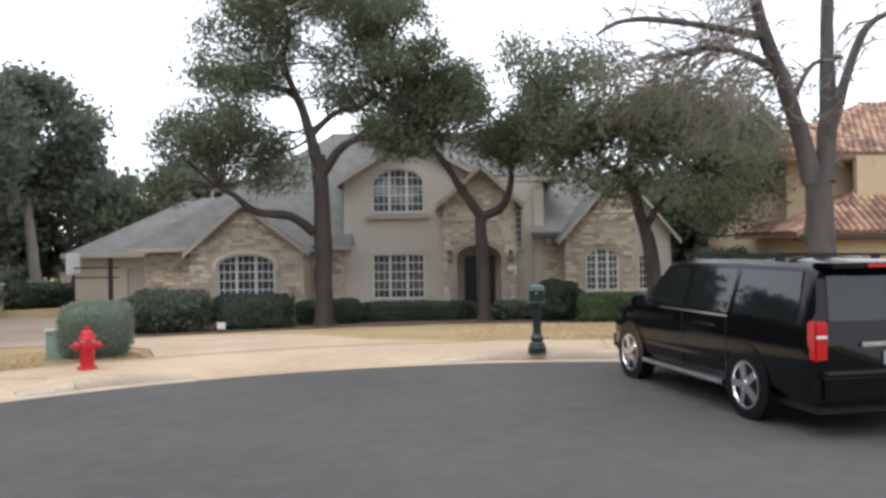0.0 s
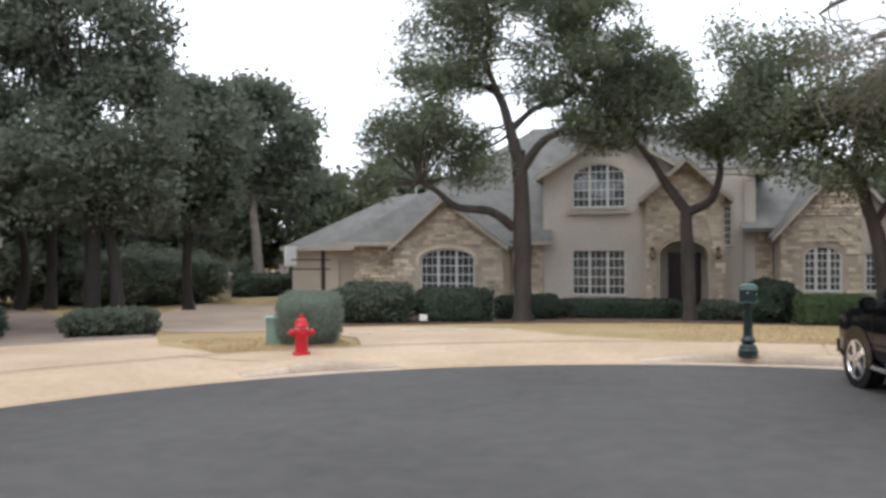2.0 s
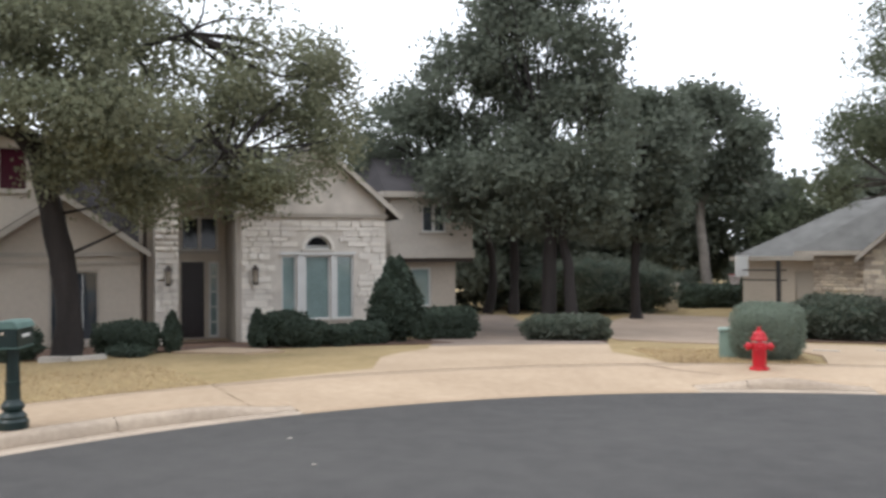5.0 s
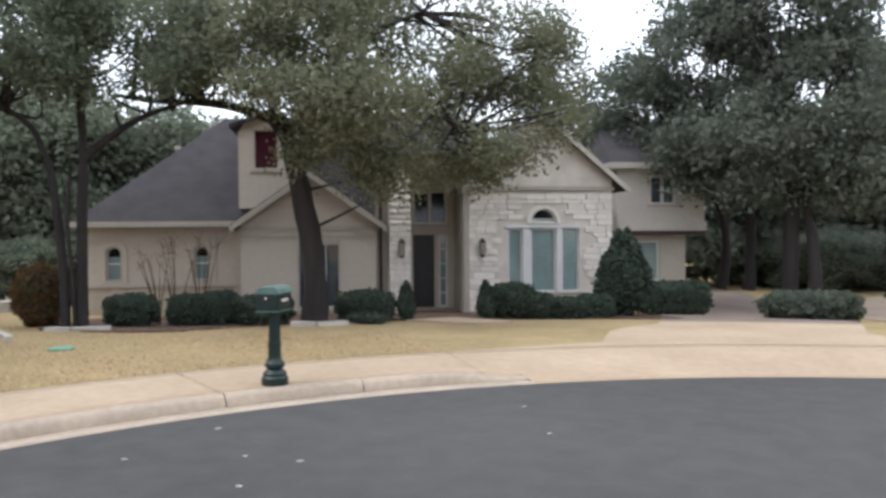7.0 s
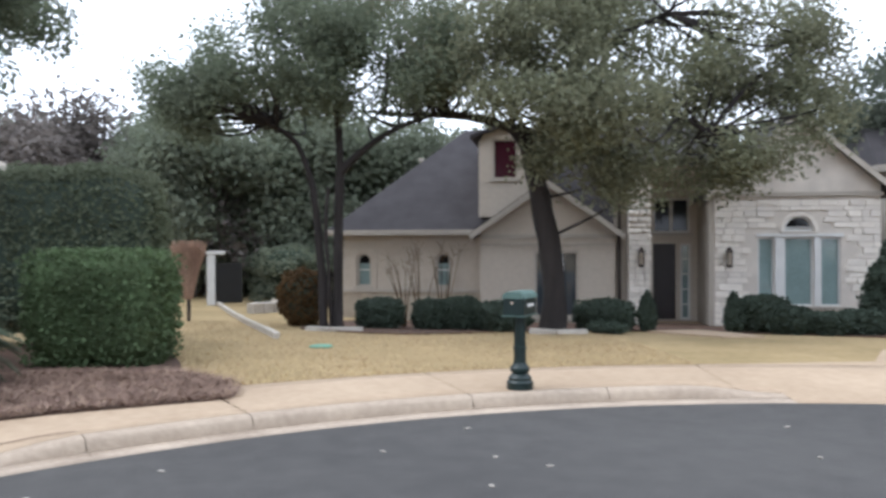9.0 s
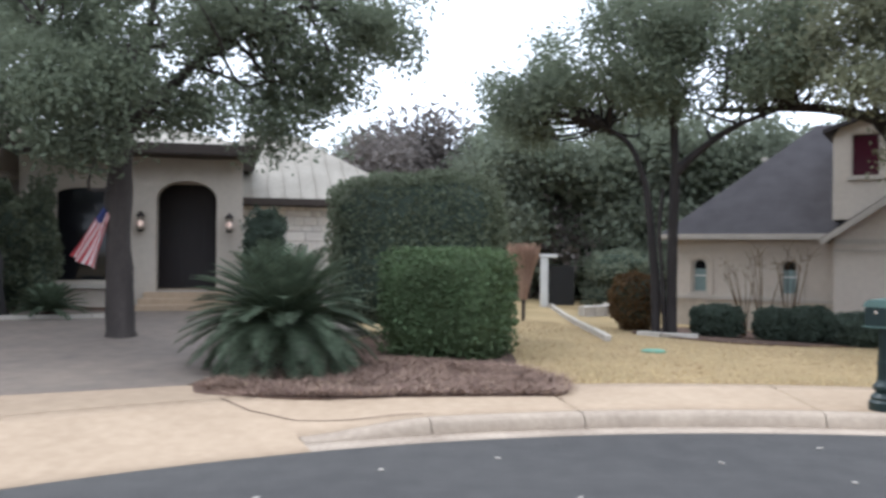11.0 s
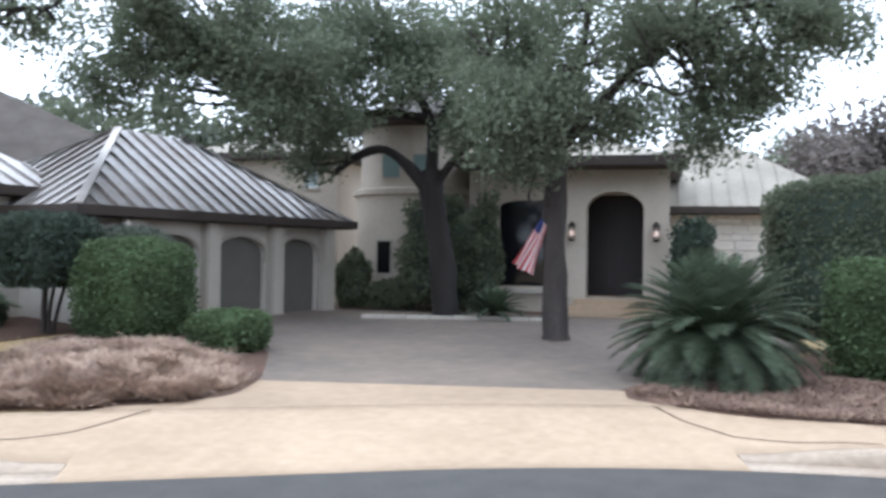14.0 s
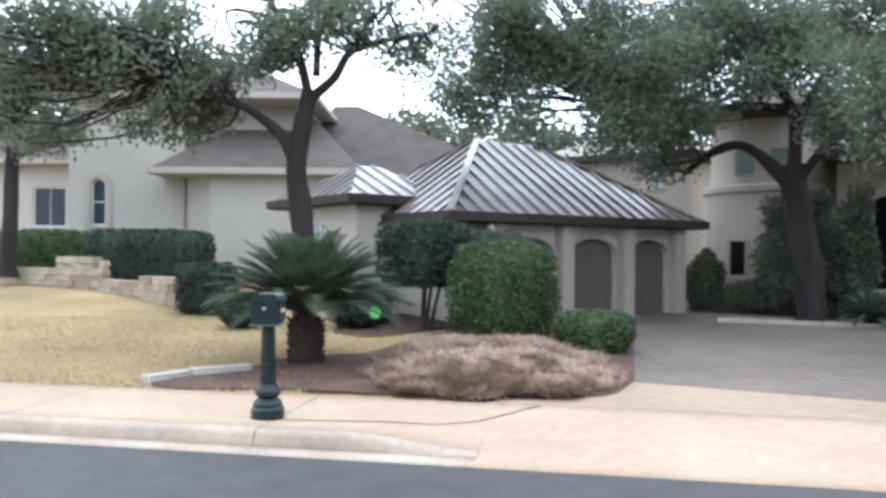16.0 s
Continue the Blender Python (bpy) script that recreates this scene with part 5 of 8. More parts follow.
# live oaks before the stone house
tree("large live oak with forked trunk and long low limb", [
    ([(2.07, 31.25, -0.42), (2.03, 31.25, 1.95), (2.00, 31.26, 4.19), (1.90, 31.28, 5.52)], 0.34, 0.26),
    ([(1.93, 31.27, 5.01), (1.57, 31.34, 6.55), (1.09, 31.84, 7.79), (0.07, 32.23, 8.17), (-0.77, 32.79, 8.14)], 0.24, 0.06),
    ([(2.05, 31.25, 4.91), (2.80, 30.70, 5.80), (3.64, 30.14, 6.06), (4.64, 29.75, 5.94)], 0.2, 0.05),
    ([(1.74, 31.31, 2.73), (0.86, 31.06, 3.34), (-0.25, 30.86, 3.45), (-1.01, 30.80, 4.05), (-1.61, 30.51, 4.38)], 0.2, 0.07),
    ([(1.67, 31.32, 6.28), (2.56, 31.77, 7.14), (3.58, 31.98, 7.44), (4.55, 32.21, 8.35)], 0.16, 0.04),
    ([(1.33, 31.59, 7.40), (0.74, 31.49, 8.86), (0.96, 31.25, 9.97), (0.74, 31.09, 11.03)], 0.15, 0.04)],
    [B((-0.49, 31.72, 9.53), 2.2, 1.7), B((1.96, 32.28, 10.38), 2.7, 1.8, 1.3), B((4.60, 29.76, 9.61), 1.9, 1.5, 0.9), B((-1.35, 30.86, 7.23), 1.9, 1.6), B((-2.59, 31.60, 5.83), 1.2, 1.1, 0.6),
     B((-0.55, 31.73, 5.76), 1.4, 0.9, 0.6), B((4.00, 31.91, 8.03), 2.3, 1.1, 0.9), B((0.95, 31.45, 11.96), 3.5, 1.2, 0.9), B((0.46, 30.53, 4.74), 0.9, 0.7, 0.25), B((-3.24, 31.21, 4.40), 0.7, 0.5, 0.2), B((2.69, 30.12, 11.41), 2.6, 1.2, 0.7), B((5.52, 30.61, 8.83), 1.0, 0.8, 0.3)], count=95000, size=0.066, seed=11, gap=0.1)
tree("smaller live oak with a deep fork", [
    ([(8.03, 31.16, -0.38), (7.91, 31.18, 1.86), (7.87, 31.19, 3.37)], 0.25, 0.2),
    ([(7.87, 31.19, 3.33), (7.16, 31.32, 4.35), (6.58, 31.02, 5.17), (5.61, 30.79, 6.17), (4.68, 30.76, 6.72)], 0.2, 0.05),
    ([(7.91, 31.18, 3.25), (8.76, 31.22, 3.71), (9.14, 31.36, 4.78), (9.00, 31.59, 5.88), (9.86, 31.83, 6.57)], 0.19, 0.05)],
    [B((5.96, 31.54, 7.26), 1.8, 1.3), B((7.92, 31.18, 6.81), 1.9, 1.2), B((9.83, 31.33, 7.07), 1.7, 1.4), B((4.58, 30.78, 6.30), 1.2, 0.8, 0.5), B((6.91, 31.37, 8.30), 1.2, 0.8, 0.5), B((9.05, 30.97, 5.80), 1.0, 0.7, 0.4)], count=46000, size=0.068, seed=12, leaf=LEAF)
tree("leaning evergreen oak with a wide drooping crown", [
    ([(12.67, 26.23, 0.37), (12.37, 26.28, 1.99), (12.02, 26.35, 3.29), (11.68, 26.41, 4.76)], 0.26, 0.16),
    ([(12.23, 26.31, 2.64), (12.97, 26.17, 3.79), (14.12, 25.96, 4.54)], 0.13, 0.04),
    ([(11.89, 26.37, 3.93), (10.96, 26.54, 4.86), (10.25, 26.68, 5.48)], 0.12, 0.04)],
    [B((11.17, 26.51, 6.97), 1.9, 1.5, 1.1), B((13.60, 26.05, 6.29), 2.3, 1.5, 1.3), B((15.64, 26.69, 4.81), 1.7, 2.1, 1.2), B((9.41, 27.85, 8.23), 1.5, 1.2, 0.7), B((14.55, 25.88, 3.25), 1.0, 0.8, 0.35), B((17.53, 28.38, 7.03), 1.5, 1.7, 0.8), B((9.90, 26.74, 6.81), 1.2, 1.0, 0.5), B((9.75, 26.55, 6.21), 1.4, 1.0, 0.8), B((11.32, 25.95, 5.92), 1.5, 1.1, 0.9), B((10.71, 25.66, 4.41), 1.5, 0.8, 0.7), B((9.76, 27.08, 4.91), 0.9, 0.6, 0.35), B((13.25, 23.80, 4.35), 1.5, 1.2, 0.8), B((12.55, 25.29, 6.26), 1.6, 1.1, 0.8)], count=62000, size=0.07, gap=0.06, seed=13, leaf=LEAF)

# bare tree beside the black car
bare, joints, org = tree("tall bare deciduous tree with grey bark and cut limbs", [
    ([(14.09, 19.86, 1.25), (14.05, 19.87, 2.82), (13.98, 19.88, 3.82)], 0.36, 0.30),
    ([(13.87, 19.90, 3.61), (13.55, 19.96, 5.04), (13.00, 19.86, 6.33), (12.46, 19.76, 7.45), (12.09, 19.62, 8.51), (11.88, 19.46, 9.55)], 0.27, 0.10),
    ([(12.95, 19.87, 6.39), (11.82, 19.67, 6.82), (10.71, 19.47, 6.85), (9.85, 19.22, 6.58)], 0.12, 0.04),
    ([(12.35, 19.78, 7.28), (10.91, 19.64, 7.43), (9.45, 19.70, 7.56), (8.67, 19.85, 7.48), (8.17, 19.94, 7.19)], 0.12, 0.03),
    ([(14.15, 19.85, 3.67), (14.41, 20.00, 5.42), (14.51, 20.19, 7.19), (14.72, 20.35, 9.30)], 0.26, 0.16),
    ([(14.31, 19.82, 4.81), (14.64, 19.55, 6.34), (14.97, 19.29, 7.41), (15.49, 18.99, 7.79), (16.30, 18.64, 8.25)], 0.15, 0.06),
    ([(13.48, 19.97, 5.90), (14.06, 20.07, 6.69), (14.93, 20.11, 6.90)], 0.08, 0.05)], [], bark=BARKG)
rng = random.Random(5)
vs, fs = [], []


def twig(p, d, r, ln, depth):
    """A crooked bare twig that forks."""
    q1 = p + d * ln * 0.5 + Vector((rng.uniform(-1, 1), rng.uniform(-1, 1), rng.uniform(-1, 1))) * ln * 0.13
    q2 = p + d * ln + Vector((rng.uniform(-1, 1), rng.uniform(-1, 1), rng.uniform(-1, 0.6))) * ln * 0.22
    tube_into(vs, fs, [p, q1, q2], r, r * 0.55, 3)
    if depth:
        for _ in range(rng.choice((2, 3))):
            s = rng.uniform(0.45, 1.0)
            e = (d + Vector((rng.uniform(-1, 1), rng.uniform(-1, 1), rng.uniform(-0.9, 0.6))) * 0.85).normalized()
            twig(p.lerp(q2, s), e, r * 0.55, ln * rng.uniform(0.5, 0.8), depth - 1)


for j in joints[9::2]:
    for _ in range(2):
        twig(j, Vector((rng.uniform(-1, 1), rng.uniform(-1, 1), rng.uniform(-0.3, 1))).normalized(), 0.028, rng.uniform(0.5, 1.1), 2)
for _ in range(75):
    j = rng.choice(joints[22:46])
    twig(j, Vector((rng.uniform(-1.2, -0.1), rng.uniform(-0.8, 0.8), rng.uniform(-0.9, 0.1))).normalized(), 0.03, rng.uniform(0.9, 1.8), 3)
raw("twig_work", [tuple(v) for v in vs], fs, BARKP, bare, smooth=True, kind="stuff")

# trees round the shaded driveways
tree("tall slim oak with a pale trunk among woods", [
    ([(-13.08, 51.32, -1.24), (-13.40, 51.21, 2.22), (-13.58, 51.15, 4.70), (-13.70, 51.11, 7.89)], 0.36, 0.2),
    ([(-13.58, 51.15, 5.06), (-12.43, 51.54, 7.17), (-11.58, 51.82, 8.23)], 0.16, 0.05)],
    [B((-12.75, 51.43, 9.13), 3.2, 2.4), B((-14.45, 50.87, 6.83), 2.0, 1.6, 0.6), B((-11.59, 51.81, 6.46), 2.0, 1.6, 0.6), B((-13.58, 51.15, 10.90), 2.2, 1.5, 0.6), B((-10.96, 53.08, 8.71), 1.6, 1.5, 0.5)], count=15000, size=0.2, clump=0.5, seed=14, leaf=LEAFD, bark=BARKP)
tree("massive dark evergreen oak with several trunks", [
    ([(-12.10, 27.41, 0.03), (-12.05, 27.42, 1.60), (-12.01, 27.44, 3.18), (-12.44, 27.82, 6.22)], 0.3, 0.16),
    ([(-11.18, 27.29, 0.13), (-11.37, 27.44, 1.80), (-11.60, 27.57, 3.28), (-11.30, 28.20, 6.01)], 0.24, 0.1),
    ([(-14.26, 28.79, -0.03), (-14.18, 28.82, 1.58), (-14.33, 28.77, 3.48), (-15.32, 28.44, 5.80)], 0.22, 0.1),
    ([(-16.17, 30.27, -0.16), (-15.99, 30.33, 1.55), (-16.11, 29.76, 3.33), (-17.29, 28.84, 5.50)], 0.2, 0.1)],
    [B((-13.30, 29.11, 9.71), 3.1, 2.7, 1.5), B((-11.30, 28.20, 6.21), 2.3, 2.0, 1.1), B((-15.61, 28.35, 8.24), 3.1, 2.3, 1.4), B((-18.73, 28.36, 6.92), 2.4, 1.7, 0.9), B((-13.35, 26.99, 4.57), 2.9, 1.8, 1.2), B((-11.11, 27.74, 3.87), 1.5, 1.1, 0.5),
     B((-20.73, 28.75, 5.85), 1.5, 1.7, 0.5), B((-16.73, 27.97, 4.55), 2.2, 1.5, 0.8), B((-11.70, 29.65, 8.96), 1.6, 1.9, 0.7), B((-13.49, 29.05, 12.15), 2.6, 1.6, 0.8)], count=70000, size=0.11, clump=0.38, seed=15, bark=BARKD, leaf=LEAFD, gap=0.02)
tree("dark evergreen oak behind the driveway", [
    ([(-13.04, 38.69, -0.46), (-13.08, 38.67, 1.67), (-12.89, 38.74, 4.11), (-12.75, 38.78, 6.84)], 0.25, 0.12)],
    [B((-12.87, 38.74, 7.11), 2.5, 2.4, 1), B((-13.53, 38.52, 4.39), 2.3, 1.6, 0.7), B((-12.16, 40.03, 5.55), 1.8, 1.8, 0.6), B((-12.67, 39.86, 9.33), 1.5, 0.8, 0.3)], count=16000, size=0.17, clump=0.45, seed=16, bark=BARKD, leaf=LEAFD)

# trees on the lawn of the pale house
tree("leaning live oak with olive yellowing leaves", [
    ([(-16.82, 12.22, -0.32), (-16.78, 12.27, 0.90), (-16.86, 12.16, 2.16), (-16.99, 11.97, 3.42), (-17.12, 11.77, 4.40), (-17.31, 11.49, 4.92)], 0.34, 0.2),
    ([(-17.06, 11.86, 4.22), (-16.59, 12.19, 5.42), (-16.12, 12.54, 6.48), (-15.71, 12.78, 7.31)], 0.2, 0.06),
    ([(-17.21, 11.63, 4.81), (-18.20, 10.55, 5.25), (-19.18, 9.46, 5.34), (-19.98, 8.65, 5.49)], 0.15, 0.04),
    ([(-16.12, 12.54, 6.37), (-15.34, 13.32, 6.98), (-14.64, 13.99, 7.33)], 0.12, 0.03),
    ([(-16.77, 12.11, 4.71), (-15.57, 12.98, 5.08), (-14.65, 13.97, 5.05), (-13.97, 14.61, 4.49)], 0.13, 0.03)],
    [B((-16.37, 12.88, 6.99), 2.3, 1.6, 1.3), B((-15.22, 14.55, 6.43), 2.1, 1.7, 1.3), B((-14.48, 16.35, 6.73), 1.7, 1.5, 0.9), B((-15.15, 13.60, 4.61), 1.9, 1.1, 0.9), B((-18.14, 10.99, 6.65), 1.7, 1.1, 0.7), B((-13.71, 15.00, 4.09), 1.2, 0.9, 0.45),
     B((-13.96, 17.11, 7.37), 1.0, 0.9, 0.35), B((-14.42, 14.67, 3.32), 0.9, 0.6, 0.2), B((-16.10, 12.20, 5.08), 1.0, 0.9, 0.4), B((-15.58, 13.85, 8.21), 3.0, 1.0, 0.9), B((-17.30, 11.33, 7.79), 2.0, 0.9, 0.6), B((-13.50, 16.01, 5.22), 0.8, 0.7, 0.2), B((-16.82, 10.43, 4.95), 0.9, 0.5, 0.3), B((-15.54, 12.14, 3.88), 1.2, 0.6, 0.45), B((-14.76, 13.29, 3.22), 1.0, 0.6, 0.35), B((-13.52, 15.28, 3.63), 1.0, 0.6, 0.35), B((-13.16, 16.52, 4.75), 1.1, 0.9, 0.5), B((-13.31, 17.19, 6.27), 1.0, 0.9, 0.45), B((-18.95, 8.91, 7.51), 1.3, 0.7, 0.4), B((-16.22, 10.10, 6.71), 1.5, 0.9, 0.7), B((-16.78, 10.11, 5.78), 0.9, 0.6, 0.3), B((-15.25, 10.57, 6.64), 1.4, 0.9, 0.5), B((-14.57, 11.62, 5.84), 1.2, 0.8, 0.4), B((-15.42, 11.42, 7.12), 1.5, 0.8, 0.6), B((-14.97, 10.06, 5.06), 1.0, 0.7, 0.4), B((-14.03, 10.64, 4.61), 1.0, 0.6, 0.35), B((-13.39, 11.56, 5.12), 1.1, 0.8, 0.45)], count=84000, size=0.066, clump=0.32, seed=17, bark=BARKD, leaf=LEAFY, gap=0.08)
tree("twin-trunked live oak on the lawn", [
    ([(-19.77, 7.71, -0.20), (-19.75, 7.73, 1.67), (-19.73, 7.76, 3.34), (-19.72, 7.78, 4.18), (-19.76, 7.72, 5.43), (-19.81, 7.65, 6.68)], 0.15, 0.07),
    ([(-19.97, 7.41, -0.18), (-19.99, 7.39, 1.25), (-20.09, 7.24, 2.92), (-20.14, 7.16, 3.62), (-20.36, 6.84, 4.59), (-20.75, 6.27, 5.15)], 0.13, 0.05),
    ([(-19.73, 7.77, 3.83), (-19.34, 8.34, 4.45), (-18.78, 8.99, 4.93), (-17.97, 9.82, 5.27)], 0.12, 0.04),
    ([(-19.76, 7.55, -0.17), (-19.68, 7.48, 1.12), (-19.63, 7.37, 2.36), (-19.59, 7.43, 3.46)], 0.06, 0.04)],
    [B((-20.79, 6.21, 6.60), 2.4, 1.2, 1.2), B((-19.50, 8.11, 6.12), 1.8, 1.1, 0.9), B((-21.15, 4.79, 5.61), 1.4, 0.9, 0.6), B((-20.54, 7.46, 7.57), 2.1, 0.9, 0.8), B((-19.02, 9.70, 7.22), 1.4, 0.9, 0.5), B((-20.99, 5.92, 4.94), 0.9, 0.5, 0.25), B((-22.24, 4.08, 6.39), 0.9, 0.7, 0.3), B((-17.91, 8.90, 7.02), 1.5, 0.9, 0.6), B((-17.13, 9.41, 5.88), 1.1, 0.6, 0.35), B((-21.19, 4.92, 6.58), 1.6, 0.9, 0.5), B((-19.61, 7.16, 7.53), 1.6, 0.8, 0.5), B((-20.66, 7.48, 6.70), 1.2, 0.8, 0.4)], count=66000, size=0.066, clump=0.32, seed=18, bark=BARKD, leaf=LEAFB, gap=0.1)

# trees in and beside the entrance court
tree("straight-trunked live oak standing in the paved court", [
    ([(-15.83, -4.27, 0.13), (-15.83, -4.31, 1.52), (-15.82, -4.32, 2.78), (-15.83, -4.30, 3.81), (-15.83, -4.27, 4.73), (-15.86, -4.14, 5.76)], 0.27, 0.18),
    ([(-15.83, -4.30, 4.02), (-15.79, -3.43, 4.93), (-15.97, -2.53, 5.84), (-16.18, -1.45, 6.51), (-16.37, -0.45, 6.77)], 0.14, 0.04),
    ([(-15.83, -4.31, 4.44), (-15.88, -5.11, 5.33), (-15.93, -5.90, 6.19)], 0.14, 0.05),
    ([(-15.84, -4.22, 4.84), (-15.63, -3.75, 5.92), (-15.46, -3.57, 6.87)], 0.14, 0.05)],
    [B((-15.37, -4.01, 5.20), 1.9, 1.2, 1.1), B((-16.40, -2.41, 5.71), 1.7, 1.1, 0.7), B((-16.53, -0.69, 6.37), 1.5, 0.8, 0.42), B((-17.03, 0.89, 6.27), 1.2, 0.7, 0.22), B((-15.69, -2.37, 4.50), 1.2, 0.6, 0.5), B((-14.77, -4.48, 3.75), 1.0, 0.45, 0.4), B((-15.74, -5.82, 6.37), 1.6, 1.0, 0.8),
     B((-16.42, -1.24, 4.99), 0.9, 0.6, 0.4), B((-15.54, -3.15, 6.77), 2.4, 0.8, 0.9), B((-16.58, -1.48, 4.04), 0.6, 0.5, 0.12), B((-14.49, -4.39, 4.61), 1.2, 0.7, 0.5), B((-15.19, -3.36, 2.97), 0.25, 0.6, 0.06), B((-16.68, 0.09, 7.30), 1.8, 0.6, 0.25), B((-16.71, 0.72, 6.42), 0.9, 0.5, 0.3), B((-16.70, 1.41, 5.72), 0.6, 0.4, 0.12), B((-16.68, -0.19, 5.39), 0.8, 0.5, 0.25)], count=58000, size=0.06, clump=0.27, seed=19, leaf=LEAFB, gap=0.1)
tree("old live oak with heavy crooked limbs before the tower", [
    ([(-19.32, -8.34, 0.32), (-19.29, -8.52, 1.97), (-19.25, -8.74, 3.33), (-19.23, -8.80, 4.11)], 0.36, 0.28),
    ([(-19.24, -8.76, 3.33), (-18.95, -9.21, 4.06), (-18.63, -9.84, 4.62), (-18.29, -10.55, 4.42), (-17.99, -11.02, 3.97)], 0.2, 0.08),
    ([(-19.24, -8.80, 3.83), (-19.23, -8.85, 5.40), (-18.92, -9.38, 6.50), (-18.67, -9.59, 7.43)], 0.2, 0.07),
    ([(-19.25, -8.71, 3.61), (-19.35, -8.22, 4.38), (-19.39, -7.99, 4.58)], 0.14, 0.08),
    ([(-19.23, -8.82, 4.76), (-19.54, -8.29, 6.16), (-19.89, -7.53, 7.02)], 0.16, 0.05),
    ([(-19.23, -8.82, 5.40), (-18.56, -9.66, 5.59), (-17.79, -11.01, 5.48), (-16.98, -12.54, 5.77)], 0.14, 0.04)],
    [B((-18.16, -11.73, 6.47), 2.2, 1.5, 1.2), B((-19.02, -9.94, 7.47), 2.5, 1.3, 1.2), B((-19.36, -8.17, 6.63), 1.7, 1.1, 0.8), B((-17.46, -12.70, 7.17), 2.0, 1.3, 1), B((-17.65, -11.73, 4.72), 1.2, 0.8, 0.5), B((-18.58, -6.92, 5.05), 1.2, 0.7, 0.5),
     # Last three clumps are added high out of view, to darken roof and court.
     B((-13.41, -12.40, 6.72), 1.5, 1.2, 0.8), B((-15.13, -10.82, 6.09), 1.9, 1.4, 1.1), B((-17.47, -10.03, 6.67), 1.9, 1.4, 1), B((-14.53, -10.69, 4.72), 1.0, 0.6, 0.4), B((-14.17, -11.71, 7.44), 2.0, 0.8, 0.8), B((-13.71, -12.13, 4.97), 0.7, 0.5, 0.2), B((-15.99, -10.03, 5.00), 0.7, 0.5, 0.25), B((-14.07, -13.30, 6.78), 1.3, 0.8, 0.5), B((-13.68, -14.34, 5.87), 0.9, 0.7, 0.4), B((-14.88, -15.39, 9.49), 2.4, 0.9, 0.8), B((-16.10, -12.21, 9.96), 2.4, 0.9, 0.7), B((-16.76, -16.07, 11.63), 3.2, 1.2, 1.0)], count=105000, size=0.066, clump=0.3, seed=20, bark=BARKD, leaf=LEAFB, gap=0.03)

# live oak on the rising lawn
tree("live oak with forked dark limbs on the lawn", [
    ([(-8.05, -13.25, 0.09), (-8.05, -13.25, 1.51), (-8.02, -13.28, 2.54), (-7.93, -13.36, 3.52), (-8.05, -13.25, 4.50), (-8.11, -13.20, 4.99)], 0.25, 0.15),
    ([(-7.94, -13.35, 3.47), (-7.73, -13.54, 4.10), (-7.14, -13.81, 4.60), (-6.57, -14.06, 4.79), (-5.86, -14.45, 5.19)], 0.15, 0.04),
    ([(-8.09, -13.21, 4.86), (-7.96, -13.33, 5.65), (-7.71, -13.56, 6.19), (-7.53, -13.72, 6.84)], 0.12, 0.04),
    ([(-8.11, -13.20, 4.84), (-8.46, -12.87, 5.24), (-8.70, -12.66, 5.76), (-9.24, -12.16, 5.99), (-9.84, -11.61, 6.13)], 0.12, 0.03),
    ([(-8.20, -13.11, 5.30), (-8.36, -13.24, 6.14), (-8.76, -13.14, 6.92)], 0.09, 0.03),
    ([(-8.70, -12.66, 5.74), (-9.00, -12.38, 6.42), (-9.48, -11.94, 6.86)], 0.06, 0.02)],
    [B((-5.55, -15.00, 5.31), 2.0, 0.8, 0.7), B((-4.30, -16.15, 5.61), 1.4, 0.9, 0.4), B((-6.82, -14.11, 6.02), 1.6, 0.8, 0.8), B((-4.35, -17.32, 4.36), 0.9, 0.45, 0.3), B((-8.84, -12.53, 6.37), 1.2, 0.6, 0.22), B((-10.34, -12.51, 6.02), 0.9, 0.8, 0.3), B((-6.03, -14.56, 4.47), 1.2, 0.4, 0.4), B((-7.33, -12.55, 6.33), 1.2, 0.5, 0.25), B((-2.82, -16.69, 5.15), 1.5, 0.9, 0.3), B((-4.77, -14.90, 6.20), 1.8, 0.6, 0.4)], count=28000, size=0.062, clump=0.27, seed=21, bark=BARKD, leaf=LEAFB, gap=0.06, branches=180)
tree("dark oak beside the upper drive", [
    ([(-6.15, -25.85, 1.22), (-6.21, -25.80, 2.86), (-6.25, -25.77, 4.49), (-6.33, -25.69, 6.13)], 0.24, 0.14)],
    [B((-6.45, -25.58, 5.97), 1.8, 1.3), B((-5.24, -26.69, 6.60), 2.0, 1.5), B((-6.08, -25.92, 7.27), 1.5, 1.0, 0.7)], count=6500, size=0.12, seed=22, bark=BARKD, leaf=LEAFB)

